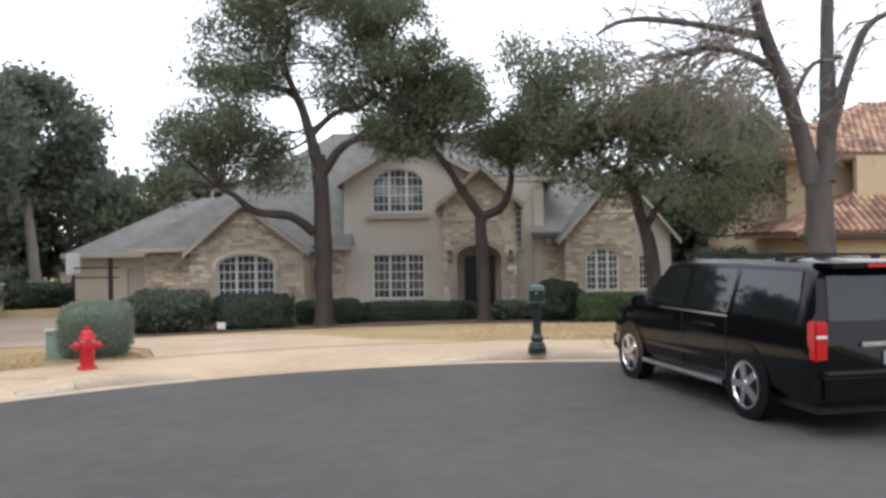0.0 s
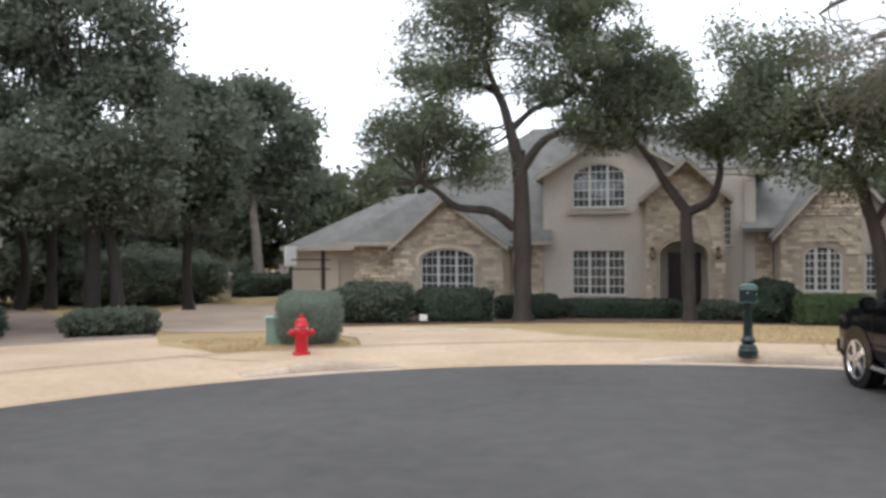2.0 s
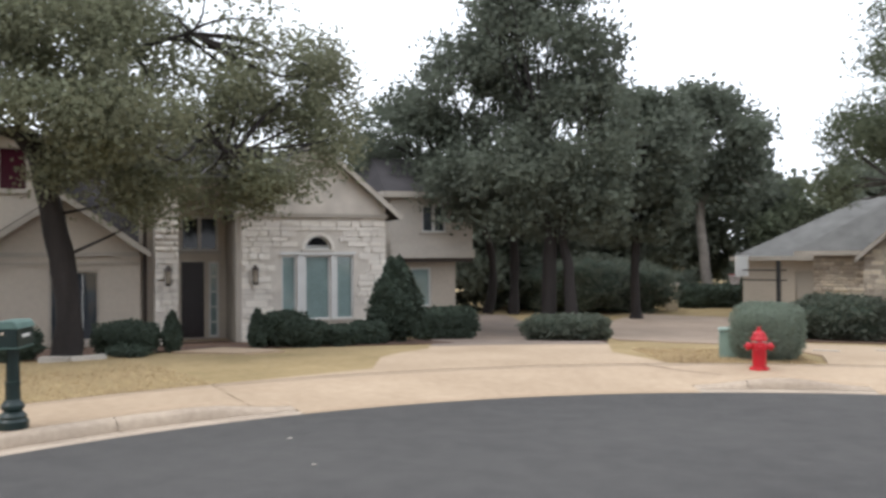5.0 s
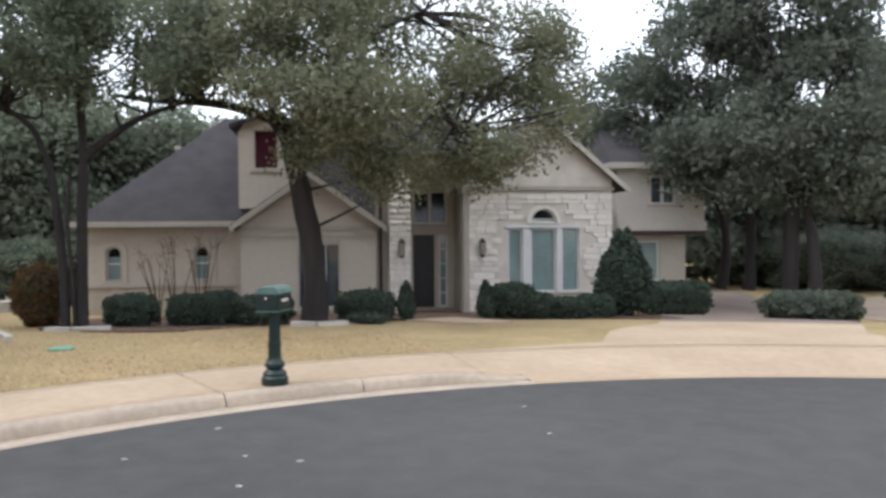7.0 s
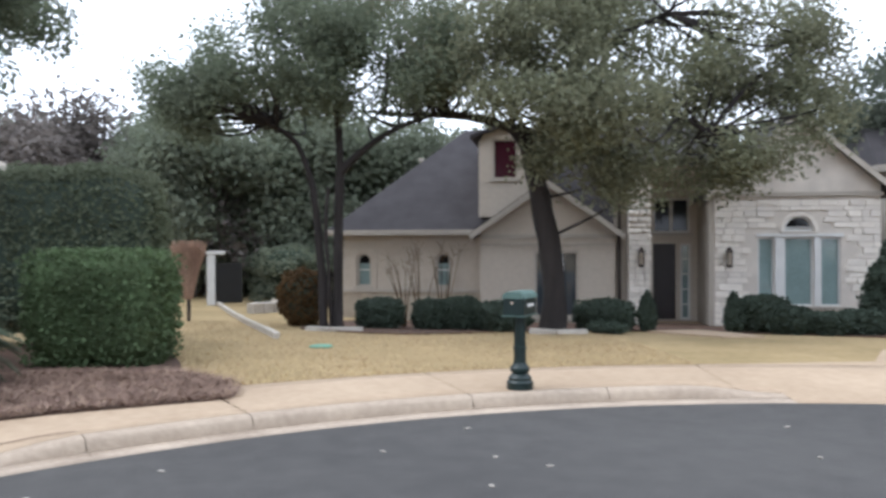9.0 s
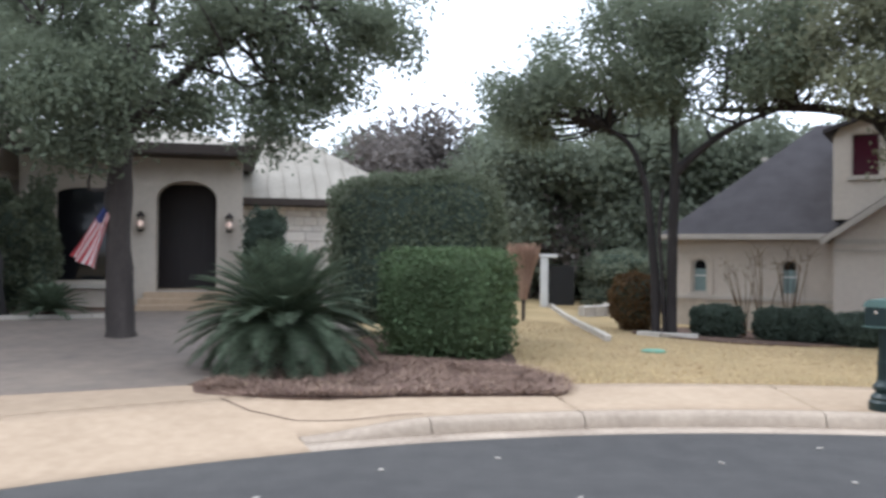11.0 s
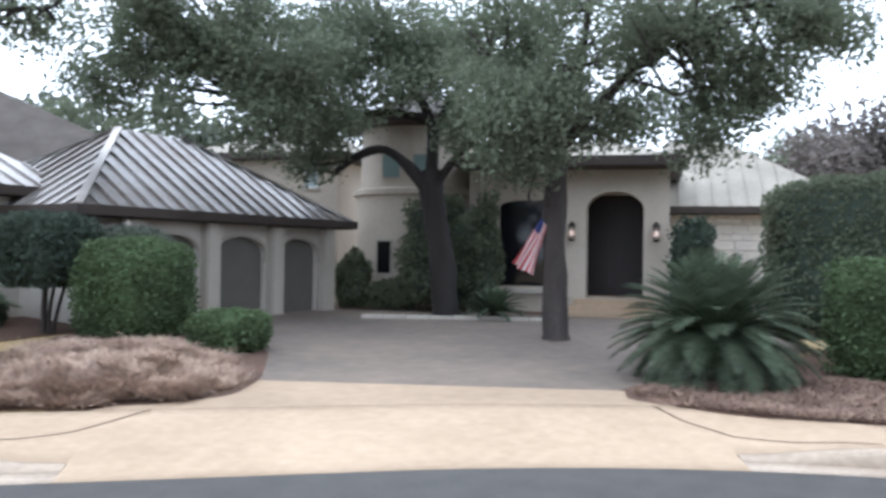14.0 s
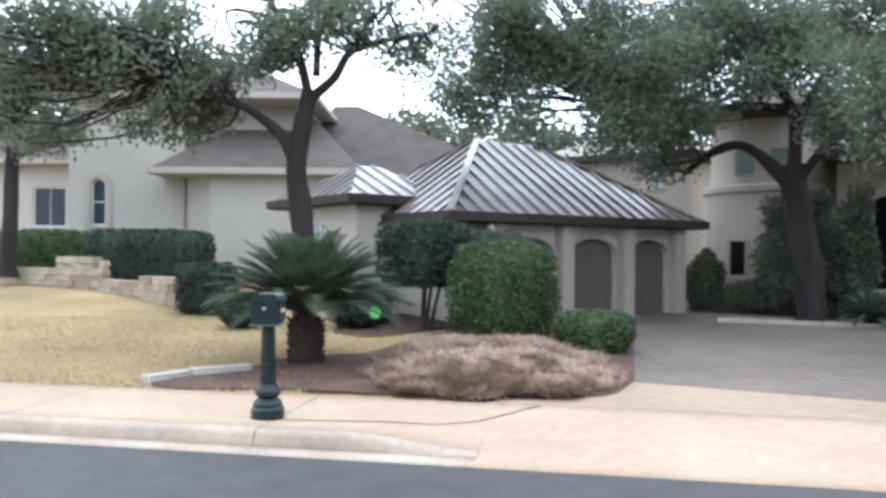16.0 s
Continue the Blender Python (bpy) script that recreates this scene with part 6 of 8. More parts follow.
# woods behind the lots: one tree of three kinds, repeated
protos = []
# Fourth kind is added out of view behind the street, to darken reflections.
for k, (lf, h, w) in enumerate(((LEAFD, 9.5, 3.4), (LEAF, 8.0, 3.0), (PINK, 8.2, 2.8), (LEAFD, 9.0, 3.4), (LEAFD, 9.5, 3.4), (LEAFW, 9.2, 3.4))):
    rng_ = random.Random(60 + k)
    bl = [B((rng_.uniform(-0.5, 0.5) * w, -300 + rng_.uniform(-0.5, 0.5) * w, -0.3 + h * rng_.uniform(0.3, 0.95)), w * 0.5, h * 0.15, 1) for _ in range(12)]
    t, _, _ = tree(("dark evergreen oak in the woods", "grey-green live oak in the woods", "bare reddish-grey tree in the woods", "unseen oak added behind the street to darken reflections", "far dark evergreen oak in the woods", "pale green live oak in the woods")[k], [([(0, -300, 0), (0.2, -300, h * 0.4), (0, -300.3, h * 0.75)], 0.22, 0.08)], bl, leaf=lf, count=(8500, 8500, 11000, 1500, 4500, 22000)[k], size=(0.22, 0.22, 0.14, 0.6, 0.32, 0.145)[k], clump=0.6, seed=30 + k, branches=60)
    t["group"] = "trees of the woods"
    protos.append(t)
rng = random.Random(77)
WOODS = [(24, 62, 0), (20, 66, 1), (16, 62, 0), (12, 60, 0), (8, 58, 1), (5, 66, 0), (1, 64, 1), (-3, 66, 0), (-8, 64, 0), (-14, 62, 1), (-20, 60, 0), (-25, 46, 0), (-28, 42, 1), (-31, 40, 0), (-34, 46, 0), (-38, 50, 1),
         (28, 56, 0), (31, 60, 0), (34, 56, 1), (37, 52, 0), (40, 56, 0), (44, 50, 1), (48, 54, 0), (52, 52, 0), (57, 48, 1), (61, 46, 0), (64, 40, 0), (66.5, 44, 1), (69, 40, 0), (72, 46, 0), (74, 40, 1), (76.5, 44, 0), (79, 40, 2), (81, 38, 1), (83, 42, 0), (86, 44, 2), (89, 44, 2), (92, 46, 1), (96, 48, 2), (100, 48, 1), (106, 50, 0), (112, 50, 1), (118, 48, 0), (124, 46, 1), (130, 44, 0), (134, 46, 1), (139, 48, 0), (146, 50, 1), (153, 46, 0), (160, 44, 1), (168, 46, 3), (176, 44, 3), (184, 48, 3), (193, 46, 3), (202, 44, 3), (211, 46, 3), (258, 40, 3), (267, 38, 3), (276, 40, 3), (285, 42, 3), (294, 40, 3), (303, 44, 3), (312, 46, 3),
         (21, 54, 0), (29.5, 46, 0), (33, 44, 0), (67, 38, 1), (75.5, 38, 0), (71.5, 39, 0), (-31, 42, 0), (-34, 40, 1), (137, 38, 1), (140.5, 37, 1), (143.5, 39, 1)]
for bear, dist, k in WOODS:
    a = radians(bear)
    x, y = 0.6 - math.sin(a) * dist, 0.9 + math.cos(a) * dist
    s = rng.uniform(0.85, 1.15) * (0.93 if 58 < bear < 86 else 1)
    s *= 1.25 if k == 2 else 1
    k = 5 if 58 < bear < 100 and k < 2 else k
    k = 4 if dist >= 54 and k < 2 else k
    c = copy_thing(protos[k], pose(x, y, land(x, y), 0, 0, rng.uniform(0, 360)))
    c.scale = (s, s, s * rng.uniform(0.9, 1.1))
for p, (bear, dist) in zip(protos, ((26, 58), (10, 56), (90, 40), (240, 44), (18, 70), (62.5, 43))):
    a = radians(bear)
    x, y = 0.6 - math.sin(a) * dist, 0.9 + math.cos(a) * dist
    p.matrix_world = pose(x, y, land(x, y))


def bush(label, at, rx, ry, h, leaf, count=3500, size=0.07, square=0.0, yaw=0.0, seed=1, lift=0.0, rough=0.1, stems=False, category="shrub", name="shrub", taper=0.0):
    """A clipped or loose shrub: a shell of leaves over a solid core, its dark colour standing in for inner shade.
    square: 0 round, 1 box.
    """
    rng = np.random.default_rng(seed)
    z = land(at[0], at[1])
    t = thing(name, label, category, pose(at[0], at[1], z, 0, 0, yaw))
    e = 2.0 + 10 * square

    def shell(d):
        k = (np.abs(d) ** e).sum(1) ** (1 / e)
        return d / k[:, None]
    d = rng.normal(0, 1, (count, 3))
    d /= np.linalg.norm(d, axis=1)[:, None]
    d = shell(d) if square else d
    wob = np.array([noise.noise(Vector(q) * 2.2 + Vector((seed * 3.3, 0, 0))) for q in d])
    p = d * (1 + rough * wob[:, None]) * np.array((rx, ry, h / 2)) * rng.uniform(0.86, 1.03, (count, 1)) + np.array((0, 0, h / 2 + lift))
    p[:, 2] = np.maximum(p[:, 2], 0.02 + lift)
    p[:, :2] *= (1.15 - taper * np.clip(p[:, 2:] / h, 0, 1)) if taper else 1
    v, f = leaf_quads(p, 1, 0.02, size, rng, long=1.6)
    raw("foliage", v, f, leaf, t, kind="stuff")
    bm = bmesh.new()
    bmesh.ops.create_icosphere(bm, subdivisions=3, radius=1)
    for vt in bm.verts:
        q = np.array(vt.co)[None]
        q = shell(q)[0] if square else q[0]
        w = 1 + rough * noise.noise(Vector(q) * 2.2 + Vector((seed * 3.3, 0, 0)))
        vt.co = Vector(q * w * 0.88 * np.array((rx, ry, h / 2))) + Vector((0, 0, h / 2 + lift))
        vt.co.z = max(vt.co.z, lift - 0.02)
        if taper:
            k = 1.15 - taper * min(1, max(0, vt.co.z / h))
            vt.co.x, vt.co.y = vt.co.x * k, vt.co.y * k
    # Inner shade is put into the core's colour; sage and bright hedges keep theirs.
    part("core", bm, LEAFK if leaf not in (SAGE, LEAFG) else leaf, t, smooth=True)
    if lift or stems:
        vs, fs = [], []
        r2 = random.Random(seed)
        for _ in range(4):
            a, b = r2.uniform(-0.3, 0.3), r2.uniform(-0.3, 0.3)
            tube_into(vs, fs, [(a * 0.4, b * 0.4, -0.05), (a * 0.7, b * 0.5, lift * 0.5), (a, b, lift + 0.2)], 0.05, 0.03, 6)
        raw("stem_work", [tuple(q) for q in vs], fs, BARK, t, smooth=True)
    return t


bush("dense rounded grey-green sage bush by the hydrant", (-2.78, 17.59), 0.62, 0.62, 1.06, SAGE, 22000, 0.02, 0.2, seed=2, rough=0.04)
# before the stone house
bush("loose dark shrub by the garage court", (-3.37, 31.75, -0.18)[:2], 1.5, 0.9, 1.5, LEAFD, 5000, 0.09, 0.1, seed=3, rough=0.3)
bush("loose dark shrub by the garage court", (-4.54, 32.98, -0.35)[:2], 0.9, 0.8, 1.2, LEAFD, 3500, 0.09, 0.1, seed=33, rough=0.25)
bush("clipped dark green box hedge", (-0.43, 31.51, -0.25)[:2], 1.35, 0.55, 1.25, LEAFK, 5000, 0.07, 0.7, yaw=-10, seed=4, rough=0.08, name="hedge", category="hedge")
bush("small dark clipped evergreen shrub", (1.58, 33.37, -0.23)[:2], 0.5, 0.45, 0.9, LEAFK, 2200, 0.07, 0.3, seed=5)
bush("small dark clipped evergreen shrub", (2.95, 33.12, -0.26)[:2], 0.55, 0.45, 0.95, LEAFK, 2200, 0.07, 0.3, seed=6)
bush("low dark hedge under the windows", (5.84, 33.60, -0.51)[:2], 2.3, 0.45, 0.75, LEAFK, 6000, 0.07, 0.7, yaw=-10, seed=7, name="hedge", category="hedge")
bush("small loose dry-looking green shrub", (9.22, 31.95, -0.39)[:2], 0.8, 0.5, 0.75, LEAFD, 2200, 0.07, 0.1, seed=8, rough=0.3)
bush("large round dark evergreen shrub", (10.36, 29.71, -0.26)[:2], 0.85, 0.8, 1.5, LEAFK, 4500, 0.08, 0.05, seed=9, rough=0.25)
bush("clipped bright green box hedge", (11.87, 28.41, -0.28)[:2], 1.1, 0.55, 1.0, LEAFG, 5000, 0.06, 0.8, yaw=-10, seed=10, rough=0.05, name="hedge", category="hedge")
bush("clipped green box hedge", (14.74, 27.88, -0.33)[:2], 1.6, 0.55, 1.0, LEAFG, 5000, 0.06, 0.8, yaw=-10, seed=91, rough=0.05, name="hedge", category="hedge")
# before the pale house
for i, (x, w, top, dd) in enumerate(((445, 40, 527, 21.5), (540, 32, 527, 21.5), (595, 34, 524, 21.5), (668, 45, 530, 21), (845, 46, 528, 21.5), (1110, 38, 520, 21.5), (1150, 34, 536, 21), (1212, 36, 545, 20.8), (1262, 32, 540, 21))):
    bush("dark rounded clipped shrub at the house front", (0.455 - math.sin(radians(55.72)) * dd + math.cos(radians(55.72)) * (x - 784) / 1474 * dd, 0.982 + math.cos(radians(55.72)) * dd + math.sin(radians(55.72)) * (x - 784) / 1474 * dd), w * dd / 1474 * 1.05, w * dd / 1474, (582 - top) * dd / 1474, LEAFK, 3000, 0.06, 0.15, seed=40 + i, rough=0.15)
bush("narrow conical evergreen beside the door", (-16.06, 14.57, -0.15)[:2], 0.28, 0.28, 1.0, LEAFK, 1800, 0.05, 0.0, seed=50, taper=0.75)
bush("narrow conical evergreen beside the porch", (-14.89, 16.29, -0.15)[:2], 0.28, 0.28, 1.0, LEAFK, 1800, 0.05, 0.0, seed=51, taper=0.75)
bush("tall dark loose evergreen at the house corner", (-13.22, 19.99, -0.14)[:2], 0.85, 0.8, 2.4, LEAFK, 6000, 0.08, 0.0, seed=52, rough=0.4, taper=0.7)
bush("dark clipped hedge along the driveway", (-13.57, 23.02, -0.17)[:2], 1.0, 0.6, 1.0, LEAFK, 4000, 0.07, 0.4, yaw=55, seed=53, name="hedge", category="hedge")
bush("rounded rust-brown shrub near the lawn", (-21.30, 7.24, -0.14)[:2], 0.62, 0.6, 1.5, RUST, 4500, 0.06, 0.05, seed=54, rough=0.2)
bush("low patch of dark green groundcover", (-15.56, 12.99, -0.20)[:2], 0.6, 0.4, 0.25, LEAFK, 1500, 0.05, 0.0, seed=55)
for i, (x, w) in enumerate(((970, 0.75), (1010, 0.8), (1045, 0.55))):
    bush("low dark shrub on the island bed", (0.667 - math.sin(radians(33.11)) * 24 + math.cos(radians(33.11)) * (x - 784) / 1474 * 24, 1.137 + math.cos(radians(33.11)) * 24 + math.sin(radians(33.11)) * (x - 784) / 1474 * 24), w, w * 0.8, 0.75, LEAFD, 2500, 0.07, 0.05, seed=56 + i, rough=0.3)
bush("dark hedge before the woods", (-12.42, 49.91, -0.54)[:2], 2.3, 1.0, 1.3, LEAFK, 4000, 0.12, 0.4, yaw=33, seed=59, name="hedge", category="hedge")
# undergrowth before the woods
for i, (bear, dist, w, h) in enumerate(((9, 52, 2.2, 2.0), (11.5, 54, 2.5, 2.4), (18.5, 54, 2.6, 2.2), (20.5, 46, 2.4, 2.6), (24, 44, 2.4, 2.8), (27, 47, 2.4, 2.6), (38, 44, 2.4, 2.6), (60, 40, 2.4, 2.6), (65, 38, 2.4, 2.8), (70, 37, 2.4, 2.6), (74.5, 36, 2.0, 2.4), (77.5, 40, 2.2, 2.8), (81.5, 42, 2.2, 2.6), (-30.5, 34, 2.0, 2.4), (-33, 32, 1.6, 2.2))):
    a = radians(bear)
    bush("dark tangled undergrowth at the edge of the woods", (0.6 - math.sin(a) * dist, 0.9 + math.cos(a) * dist), w, w * 0.8, h, LEAFW if bear > 58 else LEAFD, 6000, 0.1, 0.1, seed=120 + i, rough=0.5)
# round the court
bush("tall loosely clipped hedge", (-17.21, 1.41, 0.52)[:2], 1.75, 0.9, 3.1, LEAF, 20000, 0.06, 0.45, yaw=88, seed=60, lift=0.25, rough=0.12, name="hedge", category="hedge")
bush("square-clipped bright green hedge", (-13.87, 1.87, 0.40)[:2], 1.02, 0.85, 1.78, LEAFG, 15000, 0.05, 0.8, yaw=66, seed=61, rough=0.05, name="hedge", category="hedge")
bush("large dome-clipped green shrub", (-11.10, -10.86, 0.43)[:2], 0.9, 0.9, 1.85, LEAFG, 12000, 0.05, 0.22, seed=62, rough=0.07)
bush("dark shrub behind the dome", (-11.96, -11.83, 0.55)[:2], 0.75, 0.7, 2.05, LEAFD, 5000, 0.06, 0.2, seed=66, rough=0.1)
bush("small mounded green shrub", (-10.89, -8.47, 0.30)[:2], 0.64, 0.6, 0.72, LEAFG, 6000, 0.045, 0.1, seed=63, rough=0.08)
bush("flat-topped clipped shrub on bare stems", (-10.60, -12.67, 0.50)[:2], 0.78, 0.75, 1.35, LEAFK, 7000, 0.06, 0.5, seed=64, lift=0.9, rough=0.1)
bush("clipped dark green hedge below the wall", (-8.07, -17.30, 0.51)[:2], 0.55, 0.6, 1.1, LEAFK, 3500, 0.06, 0.6, yaw=47, seed=65, name="hedge", category="hedge")
bush("ivy-dark shrub along the bay", (-10.09, -14.10, 0.49)[:2], 1.3, 0.5, 0.6, LEAFK, 4000, 0.06, 0.2, seed=68, yaw=40, rough=0.2)
bush("clipped dark green hedge above the stone wall", (-9.64, -24.00, 1.66)[:2], 1.75, 0.7, 1.6, LEAFK, 7000, 0.07, 0.7, yaw=-42, seed=67, rough=0.06, lift=0.0, name="hedge", category="hedge")
bush("green shrubs by the upper house", (-7.93, -28.29, 1.89)[:2], 1.8, 0.8, 1.5, LEAFG, 5000, 0.08, 0.2, seed=69, rough=0.2)
for i, (x, y, w, h) in enumerate(((400, 545, 1.2, 3.1), (478, 545, 0.45, 3.2), (300, 548, 0.7, 0.85), (225, 548, 0.5, 1.6))):
    dd = 22.6
    bush("climbing evergreen against the tower", (0.277 - math.sin(radians(100.94)) * dd + math.cos(radians(100.94)) * (x - 784) / 1474 * dd, 0.905 + math.cos(radians(100.94)) * dd + math.sin(radians(100.94)) * (x - 784) / 1474 * dd), w, w * 0.6, h, LEAF, 9000 if w > 1 else 4000, 0.08, 0.0, yaw=100, seed=70 + i, rough=0.55)
bush("dark shrub beside the entrance", (-21.48, -2.44, 0.70)[:2], 0.6, 0.5, 2.6, LEAFK, 4000, 0.07, 0.2, seed=75, rough=0.35)
bush("rounded green shrub by the court", (-7.58, -14.85, 0.55)[:2], 0.4, 0.4, 0.5, LEAFK, 1500, 0.06, 0.0, seed=76)


def sago(label, at, trunk_h, trunk_r, span, fronds, seed, low=80):
    """A sago palm: a scaly trunk and arching fronds of many narrow leaflets."""
    rng = random.Random(seed)
    t = thing("sago_palm", label, "palm", pose(at[0], at[1], land(at[0], at[1])))
    bm = bmesh.new()
    lathe(bm, [(trunk_r * 0.8, -0.1), (trunk_r, 0.1), (trunk_r * 1.05, trunk_h * 0.6), (trunk_r * 0.9, trunk_h), (trunk_r * 0.4, trunk_h + 0.12)], 16)
    for i in range(int(140 * max(0.35, trunk_h))):
        a, z = i * 2.4, (i / (140 * max(0.35, trunk_h))) * trunk_h
        p = Vector((math.cos(a) * trunk_r, math.sin(a) * trunk_r, z))
        bmesh.ops.create_cone(bm, cap_ends=True, segments=4, radius1=0.045, radius2=0.01, depth=0.14, matrix=Matrix.Translation(p) @ Vector((math.cos(a), math.sin(a), 0.9)).to_track_quat("Z", "Y").to_matrix().to_4x4())
    part("trunk", bm, mat("sago_trunk", (0.055, 0.032, 0.024), 0.95, noise_scale=8.0, vary=0.4), t)
    v, f, sv, sf = [], [], [], []
    for i in range(fronds):
        k = (i + 0.5) / fronds
        az, el = i * 2.39996 + rng.uniform(-0.15, 0.15), radians(86 - low * k ** 0.85) + rng.uniform(-0.08, 0.08)
        ln = span * rng.uniform(0.88, 1.08) * (0.8 + 0.2 * k)
        out, up = Vector((math.cos(az), math.sin(az), 0)), Vector((0, 0, 1))
        side = out.cross(up)
        pts, dirs, p = [], [], Vector((0, 0, trunk_h + 0.08)) + out * 0.08
        n = 30
        for j in range(n + 1):
            e = el - (j / n) ** 1.6 * (0.5 + 0.45 * k)
            d = out * math.cos(e) + up * math.sin(e)
            pts.append(p.copy())
            dirs.append(d)
            p = p + d * (ln / n)
        tube_into(sv, sf, [pts[0], pts[10], pts[20], pts[30]], 0.018, 0.006, 4)
        for j in range(3, n + 1):
            s = j / n
            w = span * 0.165 * math.sin(math.pi * min(1, 0.12 + s * 0.86)) ** 0.6
            nrm = side.cross(dirs[j])
            for sg in (-1, 1):
                dl = (side * sg * 0.86 + dirs[j] * 0.5 + nrm * 0.3 * (1 if nrm.z > 0 else -1)).normalized()
                wd = dirs[j] * 0.017
                q = pts[j] + dirs[j] * (0.0 if sg > 0 else ln / n * 0.5)
                b = len(v)
                v += [tuple(q - wd), tuple(q + wd), tuple(q + dl * w + wd * 0.25 - up * 0.02), tuple(q + dl * w - wd * 0.25 - up * 0.02)]
                f.append((b, b + 1, b + 2, b + 3))
    raw("frond_mass", v, f, PALM, t, kind="stuff")
    raw("frond_stem_mass", [tuple(q) for q in sv], sf, PALM, t, kind="stuff")
    return t


sago("wide sago palm with arching dark green fronds", (-11.94, -0.69), 0.62, 0.26, 1.5, 190, 1, 112)
sago("sago palm on a short brown trunk", (-6.30, -10.48), 0.7, 0.25, 1.6, 160, 2, 70)
sago("young sago palm in the bed", (-19.37, -7.04, 0.50)[:2], 0.1, 0.12, 0.85, 60, 3)


# ---- things by the road ----
def hydrant(at, yaw=0):
    t = thing("fire_hydrant", "bright red cast-iron fire hydrant beside the pavement", "hydrant", pose(at[0], at[1], at[2], 0, 0, yaw))
    part("barrel", lathe(bmesh.new(), [(0.16, -0.05), (0.16, 0.03), (0.12, 0.05), (0.115, 0.08), (0.115, 0.4), (0.13, 0.41), (0.13, 0.44), (0.12, 0.46), (0.12, 0.5)], 20), RED, t)
    part("bonnet", lathe(bmesh.new(), [(0.14, 0.5), (0.14, 0.53), (0.12, 0.56), (0.1, 0.62), (0.06, 0.66), (0.035, 0.67), (0.035, 0.72), (0.02, 0.73)], 20), RED, t)
    for a, r, ln in ((0, 0.055, 0.11), (180, 0.055, 0.11), (-90, 0.075, 0.1)):
        m = Matrix.Rotation(radians(a), 4, "Z") @ Matrix.Translation((0.1, 0, 0.4)) @ Matrix.Rotation(radians(90), 4, "Y")
        n = part("outlet", lathe(bmesh.new(), [(r, 0), (r, ln * 0.5), (r * 1.25, ln * 0.5), (r * 1.25, ln), (r * 0.4, ln * 1.05), (r * 0.4, ln * 1.35)], 14, m=m), RED, t)
    for i in range(6):
        a = i * math.pi / 3
        part("bolt", lathe(bmesh.new(), [(0.014, 0.03), (0.014, 0.06)], 6, (0.14 * math.cos(a), 0.14 * math.sin(a), 0)), RED, t)
    part("band", lathe(bmesh.new(), [(0.123, 0.47), (0.123, 0.495)], 20), CHROME, t)
    return t


hydrant((-2.55, 15.85, 0.15), 20)


def mailbox(at, yaw, top=PATINA):
    t = thing("mailbox", "dark green cast metal mailbox on a fluted post", "mailbox", pose(at[0], at[1], at[2], 0, 0, yaw), group="street mailboxes")
    part("base", lathe(bmesh.new(), [(0.175, 0), (0.175, 0.1), (0.15, 0.13), (0.155, 0.16), (0.13, 0.19), (0.1, 0.22), (0.13, 0.25), (0.13, 0.29), (0.1, 0.33), (0.085, 0.36)], 20), GREENP, t)
    bm = bmesh.new()
    n = 32
    rings = []
    for z, r in ((0.36, 0.085), (0.5, 0.08), (0.56, 0.078), (1.0, 0.068)):
        rings.append([bm.verts.new((r * (1 - 0.08 * (i % 2)) * math.cos(2 * math.pi * i / n), r * (1 - 0.08 * (i % 2)) * math.sin(2 * math.pi * i / n), z)) for i in range(n)])
    for a, b in zip(rings, rings[1:]):
        for i in range(n):
            bm.faces.new((a[i], a[(i + 1) % n], b[(i + 1) % n], b[i]))
    part("post", bm, GREENP, t)
    part("collar", lathe(bmesh.new(), [(0.09, 0.53), (0.09, 0.57)], 20), GREENP, t)
    b = part("box", boxed(-0.145, 0.145, -0.26, 0.26, 1.0, 1.22, bevel=0.012), GREENP, t)
    part("lip", boxed(-0.16, 0.16, -0.275, 0.275, 0.985, 1.0, bevel=0.004), PATINA, b)
    bm = bmesh.new()
    sec = [(-0.16, 1.222), (0.16, 1.222), (0.13, 1.285), (0.09, 1.31), (-0.09, 1.31), (-0.13, 1.285)]
    r0 = [bm.verts.new((x, -0.275, z)) for x, z in sec]
    r1 = [bm.verts.new((x, 0.275, z)) for x, z in sec]
    bm.faces.new(r0[::-1])
    bm.faces.new(r1)
    for i in range(6):
        bm.faces.new((r0[i], r0[(i + 1) % 6], r1[(i + 1) % 6], r1[i]))
    part("lid", bm, top, t, "weathered green sloping lid")
    part("door_knob", lathe(bmesh.new(), [(0.012, 0), (0.012, 0.03), (0.02, 0.03), (0.02, 0.05)], 10, m=Matrix.Translation((0, -0.26, 1.17)) @ Matrix.Rotation(radians(90), 4, "X")), CHROME, t)
    part("number_bar", boxed(0.146, 0.15, -0.12, 0.12, 1.11, 1.15), WHITE, t)
    return t


mailbox((5.37, 15.92, 0.15), -18).scale = (0.97, 0.97, 0.95)
mailbox((-8.72, 6.44, 0.15), 40).scale = (0.97, 0.97, 0.955)
mailbox((-3.75, -7.3, 0.15), 141, GREENP)


